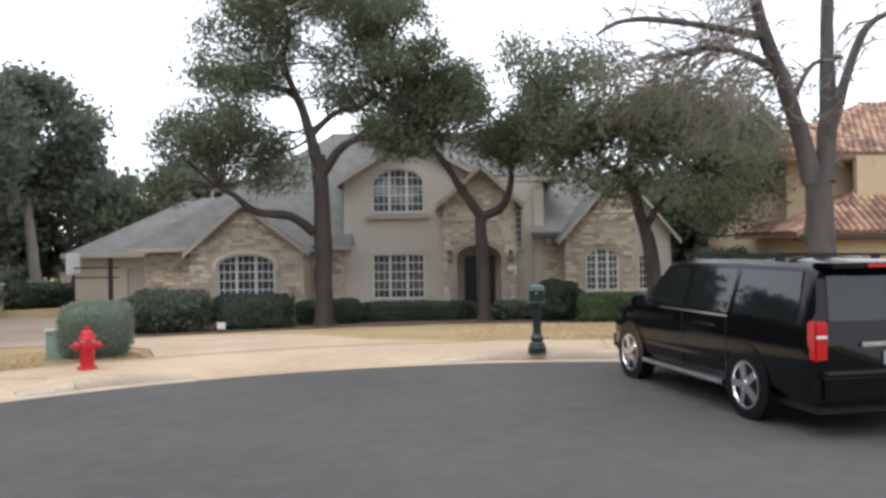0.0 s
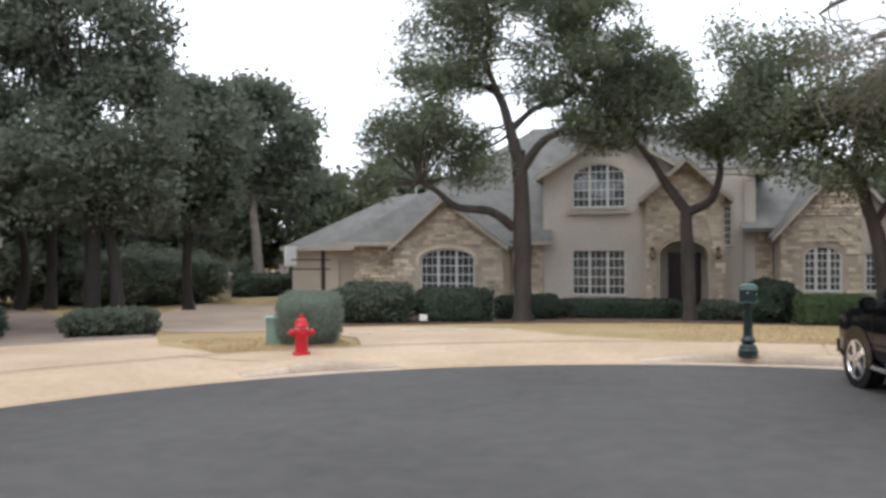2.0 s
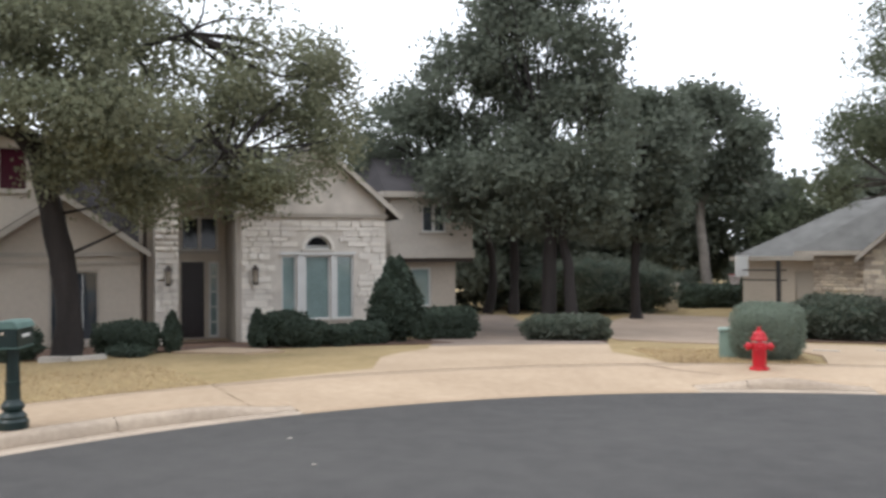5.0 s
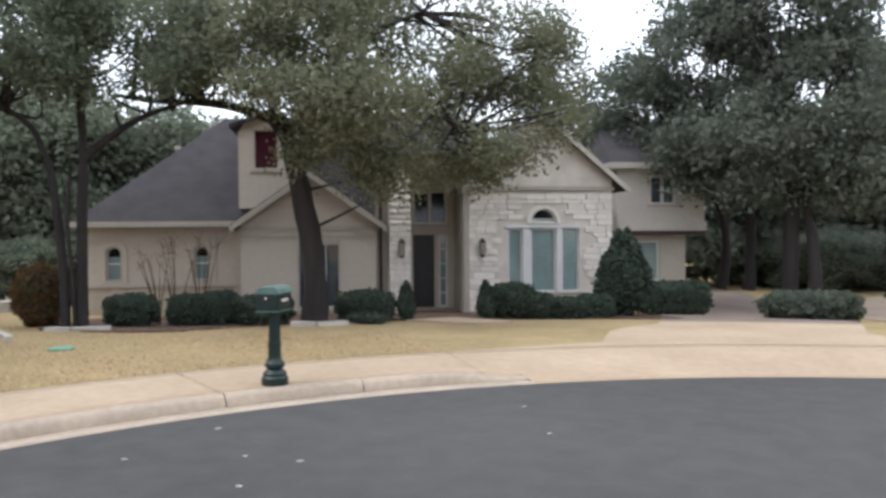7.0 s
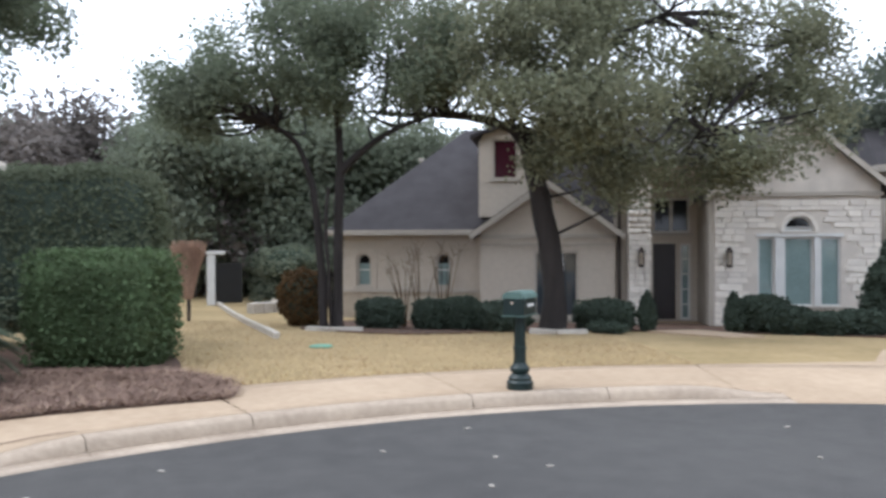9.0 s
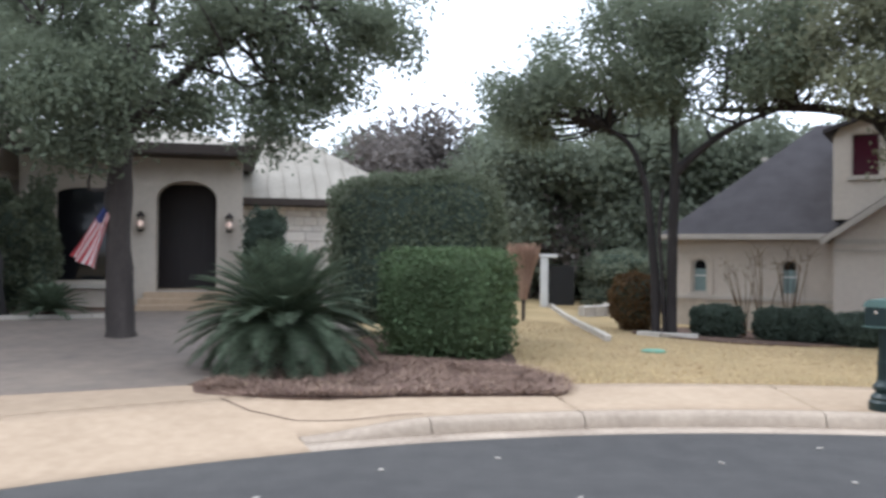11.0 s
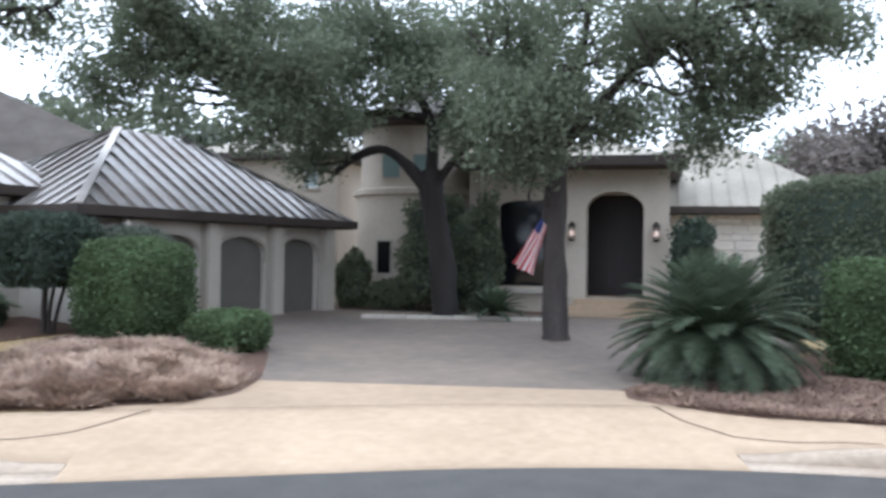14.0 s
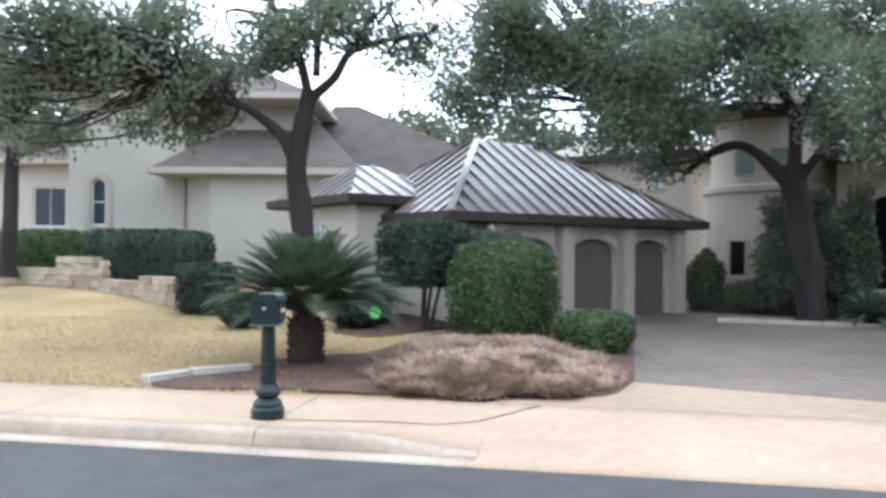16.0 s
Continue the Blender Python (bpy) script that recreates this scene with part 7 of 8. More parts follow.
def basketball(at, yaw):
    t = thing("basketball_hoop", "basketball hoop with a white backboard on a black pole", "basketball hoop", pose(at[0], at[1], at[2], 0, 0, yaw))
    part("pole", boxed(-0.07, 0.07, -0.07, 0.07, -0.1, 2.75, bevel=0.015), PLASTIC, t)
    for z in (2.35, 2.72):
        part("arm", boxed(-1.35, 0.3, -0.035, 0.035, z - 0.35 + 0.0, z - 0.3, bevel=0.006), PLASTIC, t)
    b = part("backboard", boxed(-1.42, -1.36, -0.55, 0.55, 2.15, 2.95, bevel=0.01), WHITE, t)
    part("target_frame", pane_wall(rect(-0.25, 0.25, 2.3, 2.65), [rect(-0.21, 0.21, 2.34, 2.61)], 0, 0.01), INK, b).matrix_local = pose(-1.425, 0, 0, 0, 0, 90)
    bm = bmesh.new()
    vs, fs = [], []
    tube_into(vs, fs, [(-1.66 + 0.23 * math.cos(a * 0.524), 0.23 * math.sin(a * 0.524), 2.22) for a in range(13)], 0.012, 0.012, 6)
    raw("rim", [tuple(v) for v in vs], fs, REDC, t)
    vs, fs = [], []
    for i in range(10):
        a = i * 0.628
        tube_into(vs, fs, [(-1.66 + 0.23 * math.cos(a), 0.23 * math.sin(a), 2.22), (-1.66 + 0.13 * math.cos(a + 0.5), 0.13 * math.sin(a + 0.5), 1.85)], 0.008, 0.008, 4)
        tube_into(vs, fs, [(-1.66 + 0.23 * math.cos(a), 0.23 * math.sin(a), 2.22), (-1.66 + 0.13 * math.cos(a - 0.5), 0.13 * math.sin(a - 0.5), 1.85)], 0.008, 0.008, 4)
    raw("net", [tuple(v) for v in vs], fs, WHITEC, t)
    return t


hp = (-5.74, 33.71, -0.16)
basketball((hp[0], hp[1], land(hp[0], hp[1])), -10)

ub = (-3.46, 17.63)
t = thing("utility_box", "pale green metal utility box behind the sage bush", "utility box", pose(ub[0], ub[1], land(ub[0], ub[1]), 0, 0, 15))
part("cabinet", boxed(-0.22, 0.22, -0.2, 0.2, -0.02, 0.5, bevel=0.02), mat("utility_green", (0.25, 0.34, 0.28), 0.5, noise_scale=4.0, vary=0.2), t)
part("cover", boxed(-0.24, 0.24, -0.22, 0.22, 0.5, 0.56, bevel=0.02), mat("utility_lid", (0.32, 0.41, 0.35), 0.5, noise_scale=4.0, vary=0.2), t)

sg = (-1.42, 29.35, -0.37)
t = thing("yard_sign", "small white yard sign on a stake in the bed", "sign", pose(sg[0], sg[1], land(sg[0], sg[1]), 0, 0, -10))
part("board", boxed(-0.14, 0.14, -0.012, 0.012, 0.12, 0.34, bevel=0.008), WHITE, t)
part("stake", boxed(-0.015, 0.015, 0.013, 0.03, -0.1, 0.3), PLASTIC, t)

pp = (-13.89, 46.56, -0.73)
t = thing("stone_pillar", "low tan stone pillar with a cap by the drive", "pillar", pose(pp[0], pp[1], land(pp[0], pp[1]), 0, 0, 33))
part("shaft", boxed(-0.3, 0.3, -0.3, 0.3, -0.1, 1.35, bevel=0.04), WALLST, t)
part("cap", boxed(-0.38, 0.38, -0.38, 0.38, 1.35, 1.5, bevel=0.03), TRIM, t)


# ---- the black car ----
def suv(m):
    car = thing("car", "large black sport utility vehicle with chrome wheels, parked", "car", m)
    st = [(-2.95, 0.93, 1.05, 0.9), (-2.9, 0.985, 1.2, 0.95), (-2.82, 1.0, 1.5, 0.86), (-2.7, 1.0, 1.84, 0.765), (-2.55, 1.0, 1.9, 0.76), (-1.2, 1.0, 1.94, 0.765), (0.1, 1.0, 1.93, 0.765), (0.7, 1.0, 1.88, 0.75), (1.42, 1.0, 1.25, 0.9), (1.95, 1.0, 1.2, 0.88), (2.3, 0.97, 1.12, 0.83), (2.46, 0.9, 0.95, 0.75)]
    bm = bmesh.new()
    rings = []
    for y, hw, top, hwt in st:
        belt = min(1.2, top - 0.06)
        half = [(hw * 0.9, 0.36), (hw * 0.985, 0.5), (hw, 0.75), (hw * 0.995, 1.0 if top > 1.1 else belt * 0.85), (hw * 0.97, belt), (hwt + 0.02, top - 0.07), (hwt - 0.06, top - 0.015), (hwt * 0.5, top + 0.015)]
        ring = [(-x, z) for x, z in half] + [(x, z) for x, z in half[::-1]]
        rings.append([bm.verts.new((x, y, z)) for x, z in ring])
    k = len(rings[0])
    for a, b in zip(rings, rings[1:]):
        for i in range(k):
            bm.faces.new((a[i], a[(i + 1) % k], b[(i + 1) % k], b[i]))
    bm.faces.new(rings[0])
    bm.faces.new(rings[-1][::-1])
    body = part("body", bm, BLACK, car, "glossy black bodywork", smooth=True)
    body.data.set_sharp_from_angle(angle=radians(28))

    def side_x(z):
        return 0.97 + (0.785 - 0.97) * (z - 1.2) / (1.86 - 1.2)
    for s in (-1, 1):
        for name, y0, y1, yt0, yt1 in (("rear_quarter_glass", -2.6, -1.28, -2.5, -1.3), ("rear_door_glass", -1.18, -0.12, -1.2, -0.14), ("front_door_glass", -0.02, 1.15, -0.04, 0.62)):
            bm = bmesh.new()
            q = [(s * (side_x(1.25) + 0.004), y0, 1.25), (s * (side_x(1.25) + 0.004), y1, 1.25), (s * (side_x(1.8) + 0.004), yt1, 1.8), (s * (side_x(1.8) + 0.004), yt0, 1.8)]
            vs = [bm.verts.new(p) for p in q] + [bm.verts.new((p[0] - s * 0.02, p[1], p[2])) for p in q]
            for f in ((0, 1, 2, 3), (7, 6, 5, 4), (0, 4, 5, 1), (1, 5, 6, 2), (2, 6, 7, 3), (3, 7, 4, 0)):
                bm.faces.new([vs[i] for i in f])
            part(name, bm, CARGLASS, car)
        part("belt_trim", boxed(s * 0.968, s * 0.985, -1.2, 1.2, 1.2, 1.222), CHROME, car)
        part("side_step", boxed(s * 0.9, s * 1.05, -1.15, 1.15, 0.34, 0.4, bevel=0.015), CHROME, car)
        part("body_moulding", boxed(s * 0.995, s * 1.012, -1.1, 1.1, 0.62, 0.68, bevel=0.006), BLACK, car)
        for y in (-0.98, 0.12):
            part("door_handle", boxed(s * 0.985, s * 1.02, y, y + 0.2, 1.06, 1.09, bevel=0.008), BLACK, car)
        for y in (-1.2, -0.06, 1.2):
            part("door_seam", boxed(s * 0.99, s * 1.003, y, y + 0.008, 0.45, 1.19), PLASTIC, car)
        mir = part("mirror", boxed(s * 1.0, s * 1.22, 1.02, 1.16, 1.14, 1.36, bevel=0.04), BLACK, car)
        part("mirror_glass", boxed(s * 1.03, s * 1.19, 1.008, 1.018, 1.17, 1.33, bevel=0.004), CARGLASS, mir)
        for y in (-1.65, 1.65):
            mx = Matrix.Translation((s * 0.935, y, 0.41)) @ Matrix.Rotation(radians(90) * s, 4, "Y")
            part("wheel_arch", lathe(bmesh.new(), [(0.47, 0.0), (0.47, 0.02), (0.455, 0.024)], 28, m=Matrix.Translation((s * 0.985, y, 0.45)) @ Matrix.Rotation(radians(90) * s, 4, "Y")), BLACK, car)
            w = part("wheel", lathe(bmesh.new(), [(0.3, -0.2), (0.38, -0.2), (0.405, -0.15), (0.405, 0.04), (0.38, 0.07), (0.29, 0.075), (0.27, 0.04)], 32, m=mx), RUBBER, car, "black tyre on a polished five-spoke wheel", smooth=False)
            rim = bmesh.new()
            rings_ = [(0.285, 0.078), (0.29, 0.085), (0.265, 0.085), (0.25, 0.05), (0.245, 0.0)]
            vv = [[rim.verts.new(mx @ Vector((r * math.cos(2 * math.pi * i / 32), r * math.sin(2 * math.pi * i / 32), z))) for i in range(32)] for r, z in rings_]
            for a, b in zip(vv, vv[1:]):
                for i in range(32):
                    rim.faces.new((a[i], a[(i + 1) % 32], b[(i + 1) % 32], b[i]))
            part("rim", rim, CHROME, w)
            part("brake_disc", lathe(bmesh.new(), [(0.24, 0.02), (0.24, 0.035)], 24, m=mx), PLASTIC, w)
            for i in range(5):
                part("spoke", box(bmesh.new(), 0.03, 0.275, -0.064, 0.064, 0.05, 0.088, bevel=0.018), CHROME, w).matrix_local = mx @ Matrix.Rotation(2 * math.pi * i / 5 + 0.3, 4, "Z")
            part("hub", lathe(bmesh.new(), [(0.07, 0.05), (0.07, 0.088), (0.045, 0.098)], 16, m=mx), CHROME, w)
        part("tail_light", boxed(s * 0.83, s * 0.99, -2.955, -2.8, 0.85, 1.28, bevel=0.02), TAIL, car, "tall red tail light")
        part("reversing_light", boxed(s * 0.85, s * 0.975, -2.962, -2.95, 1.1, 1.13), WHITE, car)
        part("headlight", boxed(s * 0.6, s * 0.9, 2.3, 2.44, 0.78, 0.98, bevel=0.02), LAMPGLASS, car)
        for y in (-1.9, -0.7, 0.3):
            part("rack_foot", boxed(s * 0.62, s * 0.68, y, y + 0.1, 1.88, 1.955), PLASTIC, car)
        part("roof_rail", boxed(s * 0.625, s * 0.675, -2.1, 0.5, 1.955, 1.985, bevel=0.01), PLASTIC, car)
    for y in (-1.6, 0.0):
        part("roof_bar", boxed(-0.62, 0.62, y, y + 0.06, 1.955, 1.975, bevel=0.008), PLASTIC, car)
    bm = bmesh.new()
    q = [(-0.78, -2.895, 1.27), (0.78, -2.895, 1.27), (0.7, -2.745, 1.76), (-0.7, -2.745, 1.76)]
    vs = [bm.verts.new(p) for p in q] + [bm.verts.new((p[0], p[1] + 0.05, p[2])) for p in q]
    for f in ((0, 1, 2, 3), (7, 6, 5, 4), (0, 4, 5, 1), (1, 5, 6, 2), (2, 6, 7, 3), (3, 7, 4, 0)):
        bm.faces.new([vs[i] for i in f])
    part("rear_window", bm, CARGLASS, car)
    bm = bmesh.new()
    q = [(-0.83, 1.4, 1.29), (0.83, 1.4, 1.29), (0.7, 0.78, 1.82), (-0.7, 0.78, 1.82)]
    vs = [bm.verts.new((p[0], p[1] + 0.02, p[2] + 0.02)) for p in q] + [bm.verts.new((p[0], p[1] - 0.03, p[2])) for p in q]
    for f in ((0, 1, 2, 3), (7, 6, 5, 4), (0, 4, 5, 1), (1, 5, 6, 2), (2, 6, 7, 3), (3, 7, 4, 0)):
        bm.faces.new([vs[i] for i in f])
    part("windscreen", bm, CARGLASS, car)
    part("spoiler", boxed(-0.74, 0.74, -2.9, -2.55, 1.84, 1.9, bevel=0.02), BLACK, car)
    part("brake_light", boxed(-0.3, 0.3, -2.915, -2.9, 1.85, 1.885), TAIL, car)
    part("rear_bumper", boxed(-0.98, 0.98, -3.04, -2.85, 0.42, 0.72, bevel=0.04), BLACK, car)
    part("bumper_step", boxed(-0.9, 0.9, -3.045, -2.9, 0.722, 0.745), PLASTIC, car)
    part("tailgate_trim", boxed(-0.45, 0.45, -2.99, -2.94, 1.0, 1.05, bevel=0.01), CHROME, car)
    part("badge", boxed(-0.1, 0.1, -3.0, -2.985, 0.99, 1.06, bevel=0.004), mat("gold_badge", (0.6, 0.45, 0.15), 0.3, 0.8), car)
    pl = part("plate", boxed(-0.16, 0.16, -2.99, -2.95, 0.8, 0.95, bevel=0.004), PLATE, car)
    part("number_bar", boxed(-0.12, 0.12, -2.994, -2.991, 0.84, 0.9), INK, pl)
    part("underbody", boxed(-0.85, 0.85, -2.8, 2.3, 0.26, 0.4), PLASTIC, car)
    part("exhaust", lathe(bmesh.new(), [(0.035, 0), (0.035, 0.3)], 12, m=Matrix.Translation((0.6, -2.75, 0.32)) @ Matrix.Rotation(radians(90), 4, "X")), CHROME, car)
    part("grille", boxed(-0.55, 0.55, 2.4, 2.48, 0.75, 0.97, bevel=0.01), CHROME, car)
    part("front_bumper", boxed(-0.93, 0.93, 2.28, 2.53, 0.38, 0.68, bevel=0.05), BLACK, car)
    return car


suv(pose(7.22, 11.86, 0.0, 0, 0, 1.2))


# ---- court, lawn and garden things ----
def edging(label, pts, w, h, seed=1, height=None):
    """A row of rough pale stones."""
    t = thing("stone_edging", label, "edging", Matrix.Identity(4))
    r = random.Random(seed)
    for (x0, y0), (x1, y1) in zip(pts, pts[1:]):
        ln = math.hypot(x1 - x0, y1 - y0)
        n = max(1, int(ln / 0.55))
        for i in range(n):
            k = (i + 0.5) / n
            x, y = x0 + (x1 - x0) * k, y0 + (y1 - y0) * k
            ob = new("stone", block_mesh(EDGE)[r.randrange(5)])
            ob.parent = t
            ob.matrix_local = Matrix.LocRotScale((x, y, land(x, y) + h * 0.35), Euler((0, 0, math.atan2(y1 - y0, x1 - x0) + r.uniform(-0.06, 0.06))), (ln / n * 0.97, w, h * r.uniform(0.85, 1.15)))
    return t


edging("low white stone edging along the planting bed", [(-17.6, -9.9), (-18.15, -8.93), (-18.65, -7.84), (-19.2, -6.6), (-19.6, -5.56)], 0.16, 0.13, 1)
edging("pale stone edging round the sago bed", [(-3.7, -10.3), (-4.4, -10.5), (-5.3, -10.35)], 0.2, 0.12, 2)
edging("curved white stone edging round the twin oak", [(-19.32, 6.77, -0.05)[:2], (-18.80, 7.17, -0.08)[:2], (-18.51, 7.95, -0.05)[:2]], 0.2, 0.12, 3)
edging("pale stone edging round the leaning oak", [(-16.43, 11.37, -0.20)[:2], (-15.84, 11.70, -0.22)[:2], (-15.67, 12.48, -0.20)[:2]], 0.2, 0.12, 4)
edging("pale stone edging by the porch path", [(-14.31, 18.20, 0.24)[:2], (-13.85, 18.88, 0.23)[:2]], 0.2, 0.12, 6)
edging("low white kerb wall running back beside the lawn", [(-16.8, 5.4), (-20, 5.75), (-24, 6.2), (-29, 6.7), (-33, 7.1)], 0.15, 0.15, 5)
edging("curved low white wall in the side yard", [(-27.3, 7.2), (-28.4, 8.6), (-30.5, 8.9)], 0.3, 0.4, 7)

gp = (-31.43, 6.67, 0.47)
t = thing("gate_post", "white gate post with a short cap arm", "gate post", pose(gp[0], gp[1], land(gp[0], gp[1]), 0, 0, 87))
part("shaft", boxed(-0.14, 0.14, -0.14, 0.14, -0.2, 1.5 + 0.15 - land(gp[0], gp[1]), bevel=0.02), WHITE, t)
part("cap", boxed(-0.2, 0.5, -0.16, 0.16, 1.52 + 0.15 - land(gp[0], gp[1]), 1.66 + 0.15 - land(gp[0], gp[1]), bevel=0.02), WHITE, t)
t = thing("iron_gate", "tall dark iron gate beside the white post", "gate", pose(gp[0] - 0.02, gp[1] + 0.18, land(gp[0], gp[1]), 0, 0, 87))
part("panel", boxed(0.01, 0.99, 0.014, 0.03, 0.04, 1.52), PLASTIC, t, "dark sheet behind the bars")
for z in (0.15, 1.5):
    part("rail", boxed(0, 0.95, -0.02, 0.02, z, z + 0.05), PLASTIC, t)
for i in range(12):
    part("bar", boxed(0.02 + i * 0.08, 0.045 + i * 0.08, -0.012, 0.012, 0.05, 1.6), PLASTIC, t)

# tied-up dormant shrub, wide at the top, on a thin stem
cp = (-23.53, 4.64, 0.28)
zc = land(cp[0], cp[1])
t = thing("clipped_bare_shrub", "bare tan shrub clipped to an upturned cone", "shrub", pose(cp[0], cp[1], zc))
vs, fs = [], []
r = random.Random(4)
for i in range(620):
    a, q = r.uniform(0, 6.283), math.sqrt(r.uniform(0, 1))
    h = 1.9 + r.uniform(0.0, 0.35)
    tube_into(vs, fs, [(0.1 * q * math.cos(a), 0.1 * q * math.sin(a), 0.6), (0.3 * q * math.cos(a + 0.2), 0.3 * q * math.sin(a + 0.2), 1.4), (0.52 * q * math.cos(a), 0.52 * q * math.sin(a), h)], 0.012, 0.006, 3)
raw("twig_mass", [tuple(v) for v in vs], fs, leaf_mat("dry_twigs", (0.5, 0.35, 0.27), 0.35, 0.2), t, kind="stuff")
vs, fs = [], []
tube_into(vs, fs, [(0, 0, -0.1), (0.03, 0, 0.4), (0, 0, 0.85)], 0.05, 0.06, 8)
raw("stem", [tuple(v) for v in vs], fs, BARK, t)

# crape myrtles, leafless, against the stucco wing
for i, x in enumerate((490, 520, 560)):
    cm = (0.455 - math.sin(radians(55.72)) * 22.5 + math.cos(radians(55.72)) * (x - 784) / 1474 * 22.5, 0.982 + math.cos(radians(55.72)) * 22.5 + math.sin(radians(55.72)) * (x - 784) / 1474 * 22.5)
    t = thing("bare_shrub", "leafless reddish multi-stemmed shrub by the wall", "shrub", pose(cm[0], cm[1], land(*cm)), group="bare shrubs")
    vs, fs = [], []
    for k in range(7):
        a = r.uniform(0, 6.28)
        top = (0.55 * math.cos(a), 0.45 * math.sin(a), r.uniform(1.5, 2.3))
        tube_into(vs, fs, [(0.05 * math.cos(a), 0.05 * math.sin(a), -0.05), (0.2 * math.cos(a), 0.2 * math.sin(a), 0.8), top], 0.025, 0.006, 5)
        for j in range(4):
            tube_into(vs, fs, [top, (top[0] + r.uniform(-0.25, 0.25), top[1] + r.uniform(-0.25, 0.25), top[2] + r.uniform(-0.2, 0.35))], 0.007, 0.003, 4)
    raw("stem_work", [tuple(v) for v in vs], fs, RUST, t, kind="stuff")


def flag(at, yaw):
    """A striped flag hanging from a slanting pole on the trunk."""
    t = thing("flag", "red and white striped flag with blue field, hanging limp", "flag", pose(*at, 0, 0, yaw))
    vs, fs = [], []
    tube_into(vs, fs, [(0.0, 0, -0.15), (-0.35, 0, 0.55)], 0.014, 0.012, 8)
    raw("pole", [tuple(v) for v in vs], fs, BRONZE, t)
    rows, cols = 26, 24

    def cloth(i, j):
        u, v = i / cols, j / rows
        x = -0.02 - (0.12 + 0.22 * v) * u - 0.5 * v * (0.6 + 0.4 * u) - 0.06 * math.sin(u * 9 + v * 3) * v
        y = 0.07 * math.sin(u * 14 + v * 2) * (0.3 + v) - 0.03
        z = 0.28 + 0.2 * u - 1.18 * v + 0.1 * u * v
        return (x, y, z)
    for s in range(7):
        for lo, hi, m_, nm in (((2 * s) / 13, (2 * s + 1) / 13, REDC, "red_stripe"), ((2 * s + 1) / 13, (2 * s + 2) / 13, WHITEC, "white_stripe")):
            if hi > 1.001:
                continue
            v, f = [], []
            first = int(rows * 0.26) if lo > 0.45 else 0
            for j in range(first, rows + 1):
                for e in (lo, hi):
                    v.append(cloth(e * cols, j))
            f = [(2 * j, 2 * j + 1, 2 * j + 3, 2 * j + 2) for j in range(rows - first)]
            raw(nm, v, f, m_, t)
    v, f = [], []
    for j in range(12):
        for i in range(9):
            v.append(cloth((6 / 13 + i / 8 * 7 / 13) * cols, j * 0.26 * rows / 11))
    for j in range(11):
        for i in range(8):
            f.append((j * 9 + i, j * 9 + i + 1, j * 9 + i + 10, j * 9 + i + 9))
    raw("blue_field", v, f, BLUE, t)
    return t


fl = (-15.60, -4.40, 2.26)
flag((fl[0], fl[1], fl[2]), 101).scale = (0.85, 0.85, 0.85)

# lime disc on a stem by the bed, meter lid in the grass
ls = (-9.44, -12.80, 0.68)
t = thing("lime_disc", "bright lime green plastic disc on a thin stake", "garden marker", pose(ls[0], ls[1], land(ls[0], ls[1]), 0, 0, 121))
part("disc", lathe(bmesh.new(), [(0.02, -0.012), (0.12, -0.012), (0.13, 0), (0.12, 0.012), (0.02, 0.012)], 20, m=Matrix.Translation((0, 0, ls[2] - land(ls[0], ls[1]))) @ Matrix.Rotation(radians(90), 4, "X")), LIME, t)
part("stake", boxed(-0.008, 0.008, 0.014, 0.03, -0.1, ls[2] - land(ls[0], ls[1])), PLASTIC, t)
ml = (-14.67, 5.68)
t = thing("meter_lid", "round green plastic meter lid in the lawn", "meter lid", pose(ml[0], ml[1], land(ml[0], ml[1])))
part("lid", lathe(bmesh.new(), [(0.22, -0.02), (0.22, 0.015), (0.2, 0.025)], 20), mat("lid_green", (0.16, 0.36, 0.25), 0.6, noise_scale=4.0, vary=0.3), t)

# garden wall up the slope
def garden_wall(pts, top, seed):
    t = thing("garden_wall", "dry-laid tan limestone retaining wall", "wall", Matrix.Identity(4), kind="")
    r = random.Random(seed)
    for (x0, y0, t0), (x1, y1, t1) in zip(pts, pts[1:]):
        ln = math.hypot(x1 - x0, y1 - y0)
        an = math.atan2(y1 - y0, x1 - x0)
        z = min(land(x0, y0), land(x1, y1)) - 0.1
        while z < max(t0, t1):
            h = r.uniform(0.13, 0.2)
            s = 0.0
            while s < ln:
                w = min(r.uniform(0.3, 0.75), ln - s + 0.1)
                k = (s + w / 2) / ln
                if z + h * 0.6 < t0 + (t1 - t0) * k:
                    ob = new("stone", block_mesh(WALLST)[r.randrange(5)])
                    ob.parent = t
                    ob.matrix_local = Matrix.LocRotScale((x0 + (x1 - x0) * k + r.uniform(-0.03, 0.03), y0 + (y1 - y0) * k + r.uniform(-0.03, 0.03), z + h / 2), Euler((0, 0, an)), (w * 0.98, 0.4, h * 0.97))
                s += w
            z += h
    return t


w0, w1, w3 = (-8.11, -17.95, 0.60), (-7.90, -22.89, 0.65), (-4.97, -31.01, 0.75)
garden_wall([(w0[0], w0[1], (-8.10, -17.95, 1.24)[2]), (w1[0], w1[1], (-7.89, -22.90, 1.09)[2]), (w1[0] + 0.02, w1[1] - 0.02, (-7.89, -22.90, 1.44)[2]), (w3[0], w3[1], (-4.96, -31.01, 1.06)[2])], 0, 3)
w4, w5 = (-7.44, -25.35, 1.39), (-7.99, -24.16, 1.41)
garden_wall([(w4[0], w4[1], (-7.43, -25.35, 1.64)[2]), (w5[0], w5[1], (-7.99, -24.17, 1.66)[2])], 0, 4)


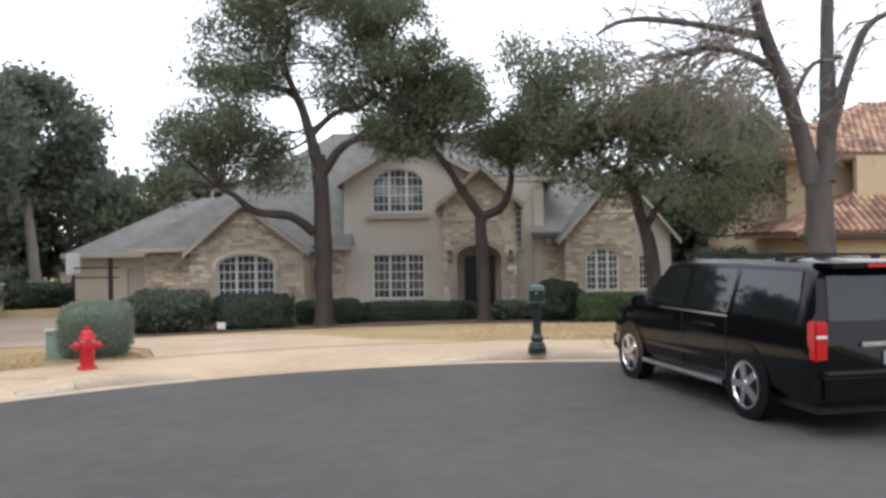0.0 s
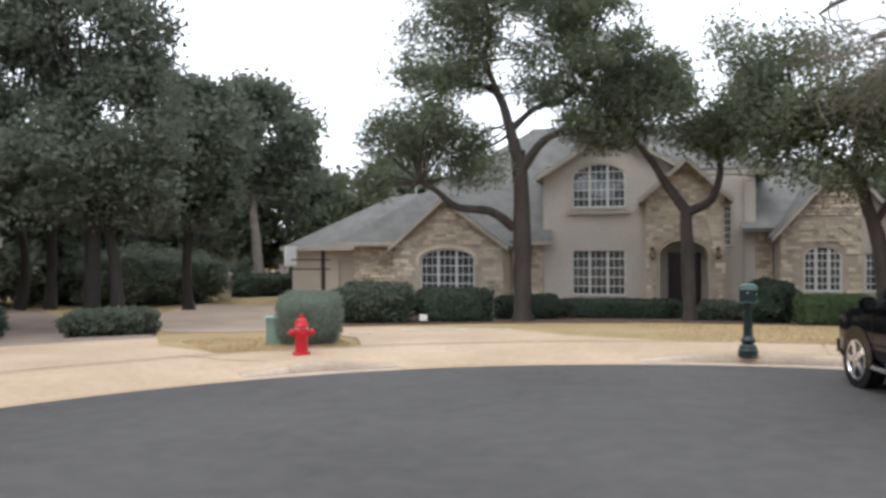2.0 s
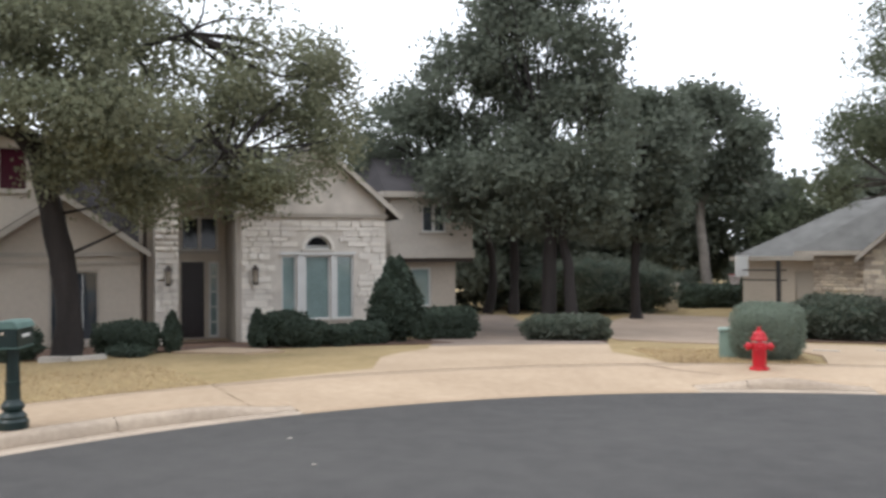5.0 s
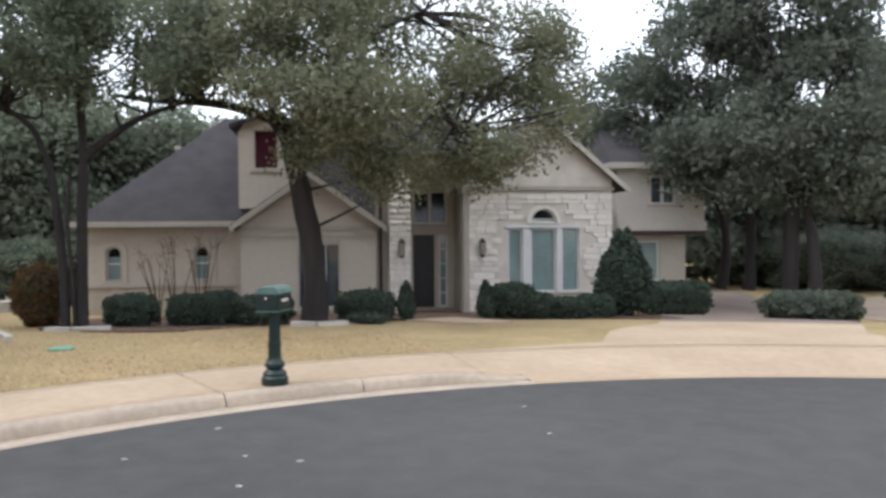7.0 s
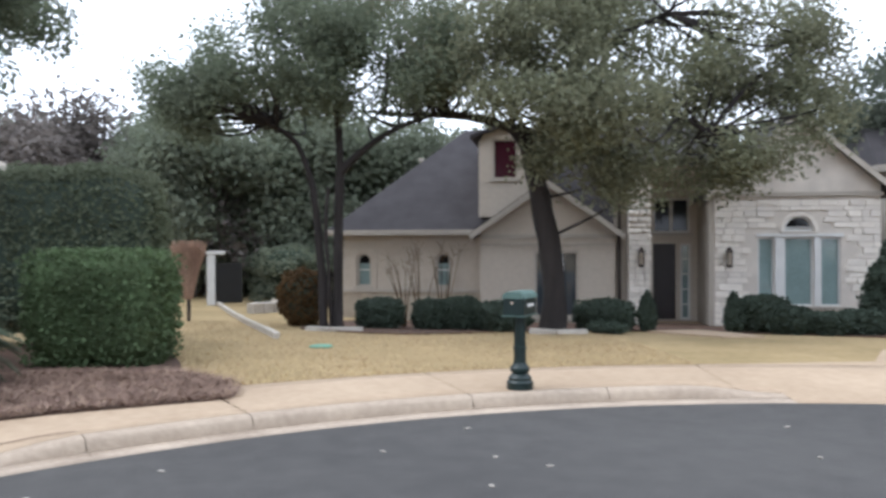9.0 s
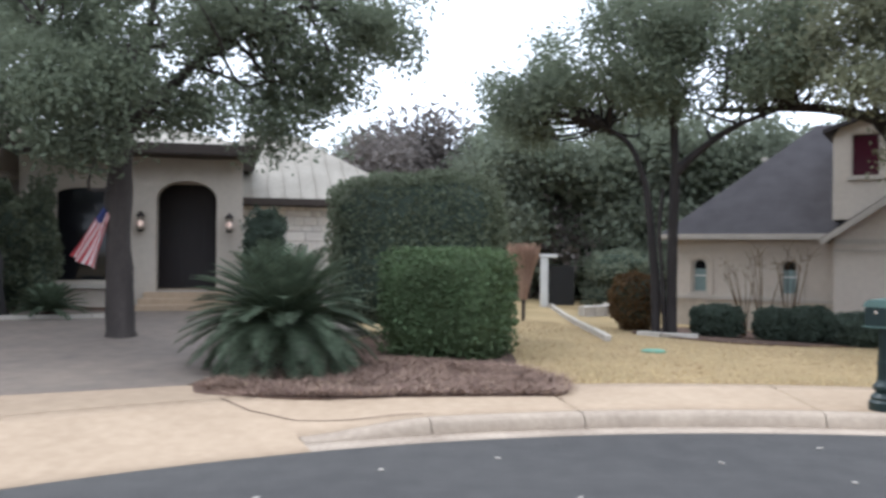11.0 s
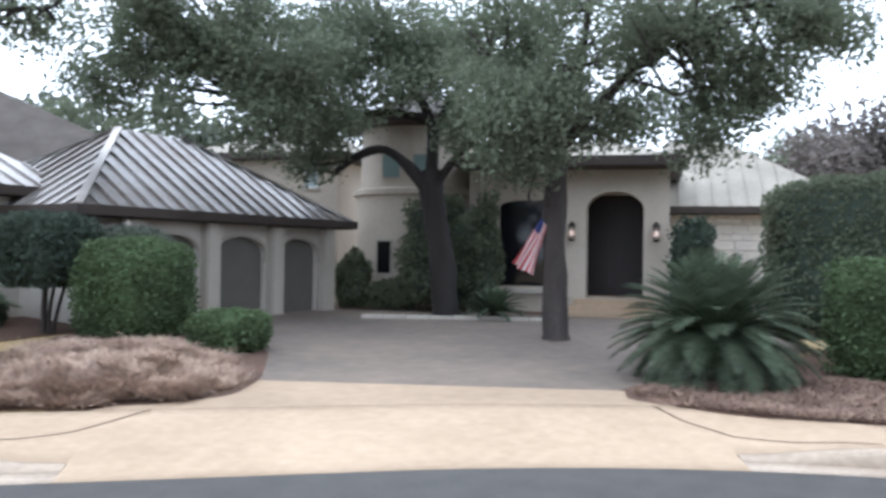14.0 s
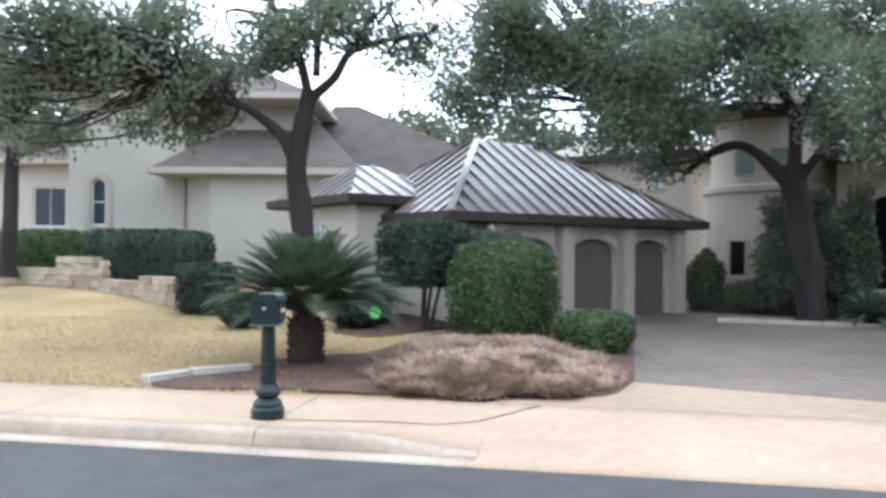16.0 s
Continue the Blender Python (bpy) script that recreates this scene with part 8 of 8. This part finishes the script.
# ---- loose ground cover ----
def blades(name, label, n, spot_fn, h, lean, width, material, seed, category="grass", swirl=0.0):
    """Very many thin blades, as one piece of ground cover."""
    rng = np.random.default_rng(seed)
    pts = np.array([spot_fn(rng) for _ in range(n)])
    a = rng.uniform(0, 2 * math.pi, n)
    if swirl:
        a = np.array([9 * noise.noise(Vector((p[0] * swirl, p[1] * swirl, seed))) for p in pts]) + rng.normal(0, 0.7, n)
    hh = h * rng.uniform(0.5, 1.3, n)
    out = np.stack([np.cos(a), np.sin(a), np.zeros(n)], 1)
    side = np.stack([-np.sin(a), np.cos(a), np.zeros(n)], 1) * width
    tip = pts + out * (lean * hh)[:, None] * rng.uniform(0.3, 1.4, (n, 1)) + np.array((0, 0, 1)) * (hh * rng.uniform(0.4, 1.0, n))[:, None]
    v = np.stack([pts - side, pts + side, tip + side * 0.3, tip - side * 0.3], 1).reshape(-1, 3)
    return tagged(raw(name, v, np.arange(n * 4).reshape(-1, 4), material), label, category, kind="stuff")


tuft_rng = np.random.default_rng(12)
HEAP = [(-9.2, -11.0), (-7.4, -9.7), (-6.3, -8.6), (-5.8, -7.6), (-6.2, -6.6), (-7.1, -5.95), (-8.2, -6.2), (-9.5, -7.5), (-10.7, -9.2)]
TUFTS = []
while len(TUFTS) < 900:
    x, y = tuft_rng.uniform(-10.8, -5.7), tuft_rng.uniform(-11.1, -5.8)
    if not inside((x, y), HEAP):
        continue
    rim_d = min(abs((b[0] - a[0]) * (a[1] - y) - (a[0] - x) * (b[1] - a[1])) / math.hypot(b[0] - a[0], b[1] - a[1]) for a, b in zip(HEAP, HEAP[1:] + HEAP[:1]))
    lump = 0.65 + 0.8 * noise.noise(Vector((x * 1.2, y * 1.2, 0))) + 0.6 * noise.noise(Vector((x * 3.3, y * 3.3, 2)))
    TUFTS.append((x, y, 0.03 + 0.27 * min(1.0, rim_d / 1.1) ** 0.7 * max(0.12, lump)))


def on_heap(rng):
    x, y, h = TUFTS[rng.integers(len(TUFTS))]
    x, y = x + rng.normal(0, 0.1), y + rng.normal(0, 0.1)
    return (x, y, land(x, y) + h * rng.uniform(0.55, 1.0))


blades("dead_grass_heap", "heap of matted dead tan grass in the bed", 60000, on_heap, 0.13, 2.3, 0.008, STRAW, 5, "dead grass", swirl=1.3)


LITTER = [(-10.4, -1.5), (-9.65, -1.2), (-9.5, 0), (-9.62, 1.5), (-9.62, 3.0), (-10.6, 3.3), (-12.0, 2.8), (-12.8, 1.0), (-12.4, -0.7)]


def on_bed(rng):
    while True:
        x, y = rng.uniform(-12.8, -9.4), rng.uniform(-1.6, 3.3)
        if inside((x, y), LITTER) and noise.noise(Vector((x * 1.3, y * 1.3, 3))) + 0.12 * (y - 0.6) > rng.normal(-0.05, 0.2):
            return (x, y, land(x, y) + 0.03)


blades("dry_stems", "brown dry stems and leaf litter in the bed", 15000, on_bed, 0.075, 2.6, 0.008, leaf_mat("dry_litter", (0.28, 0.195, 0.15), 0.6, 0.2, grain=1.2), 6, "leaf litter")


def lawn_spot(s0, s1, d0, d1):
    def fn(rng):
        s, d = rng.uniform(s0, s1), d0 + (d1 - d0) * rng.uniform(0, 1) ** 1.4
        x, y, ox, oy = edge(s)
        x, y = x + ox * d, y + oy * d
        return (x, y, land(x, y) - 0.02)
    return fn


blades("lawn_grass", "dry straw-coloured lawn grass", 45000, lawn_spot(5.6, 12.4, 2.3, 15.0), 0.05, 0.9, 0.006, BLADE, 7)
blades("lawn_grass", "dry straw-coloured lawn grass on the slope", 36000, lawn_spot(-17, -5.2, 2.3, 9.0), 0.06, 0.9, 0.006, BLADE, 8)
blades("lawn_grass", "dry straw-coloured lawn grass before the stone house", 30000, lawn_spot(26.6, 34, 2.3, 12.0), 0.06, 0.9, 0.007, BLADE, 9)
blades("lawn_grass", "dry grass on the strip by the hydrant", 14000, lawn_spot(19.1, 21.3, 2.3, 5.5), 0.07, 0.9, 0.006, BLADE, 10)

# bits of pale litter on the asphalt
r = random.Random(9)
for i in range(14):
    s, d = r.uniform(2, 13), -r.uniform(0.2, 3.0)
    x, y, ox, oy = edge(s)
    bm = bmesh.new()
    bmesh.ops.create_icosphere(bm, subdivisions=1, radius=0.5)
    ob = part("pebble", bm, EDGE)
    ob.matrix_world = Matrix.LocRotScale((x + ox * d, y + oy * d, 0.008), Euler((0, 0, r.uniform(0, 3))), (r.uniform(0.04, 0.1), r.uniform(0.03, 0.06), 0.02))
    tagged(ob, "small pale stone chip lying on asphalt", "stone", "stone chips")


# ---- masonry and tiles, piece by piece ----
for job in STONE_JOBS:
    lay_stones(*job)

bm = bmesh.new()
n = 6
top = [[bm.verts.new((0.5 * math.cos(math.pi * i / n) * w, y, 0.5 * math.sin(math.pi * i / n) * w)) for i in range(n + 1)] for y, w in ((-0.5, 1.0), (0.5, 0.8))]
for i in range(n):
    bm.faces.new((top[0][i], top[0][i + 1], top[1][i + 1], top[1][i]))
    lo = [bm.verts.new(top[0][j].co * 1.0 - Vector((0, 0, 0.12))) for j in (i, i + 1)]
    bm.faces.new((top[0][i], lo[0], lo[1], top[0][i + 1]))
barrel = bpy.data.meshes.new("barrel_tile")
bmesh.ops.recalc_face_normals(bm, faces=bm.faces)
bm.to_mesh(barrel)
bm.free()
barrel.materials.append(TILE)
laid = 0
rng = random.Random(8)
for parent, a, b, c, d in ROOF_TILES:
    along = (b - a).normalized()
    up = (c + d) / 2 - (a + b) / 2
    up = up - along * up.dot(along)
    rise = up.length
    up.normalize()
    nrm = along.cross(up)
    ln, t0, t1 = (b - a).length, (c - a).dot(along), (d - a).dot(along)
    turn = Matrix((along, up, nrm)).transposed().to_4x4()
    rows = int(rise / 0.36)
    for j in range(rows):
        k = (j + 0.5) / rows
        x = t0 * k + 0.12
        while x < ln + (t1 - ln) * k - 0.1:
            if x < 7.5:
                ob = new("barrel_tile", barrel)
                ob.parent = parent
                ob.matrix_local = Matrix.Translation(a + along * x + up * (rise * k) + nrm * 0.03) @ turn @ Matrix.Diagonal((0.2 + rng.uniform(-0.01, 0.01), 0.42, 0.2, 1))
                laid += 1
            x += 0.235
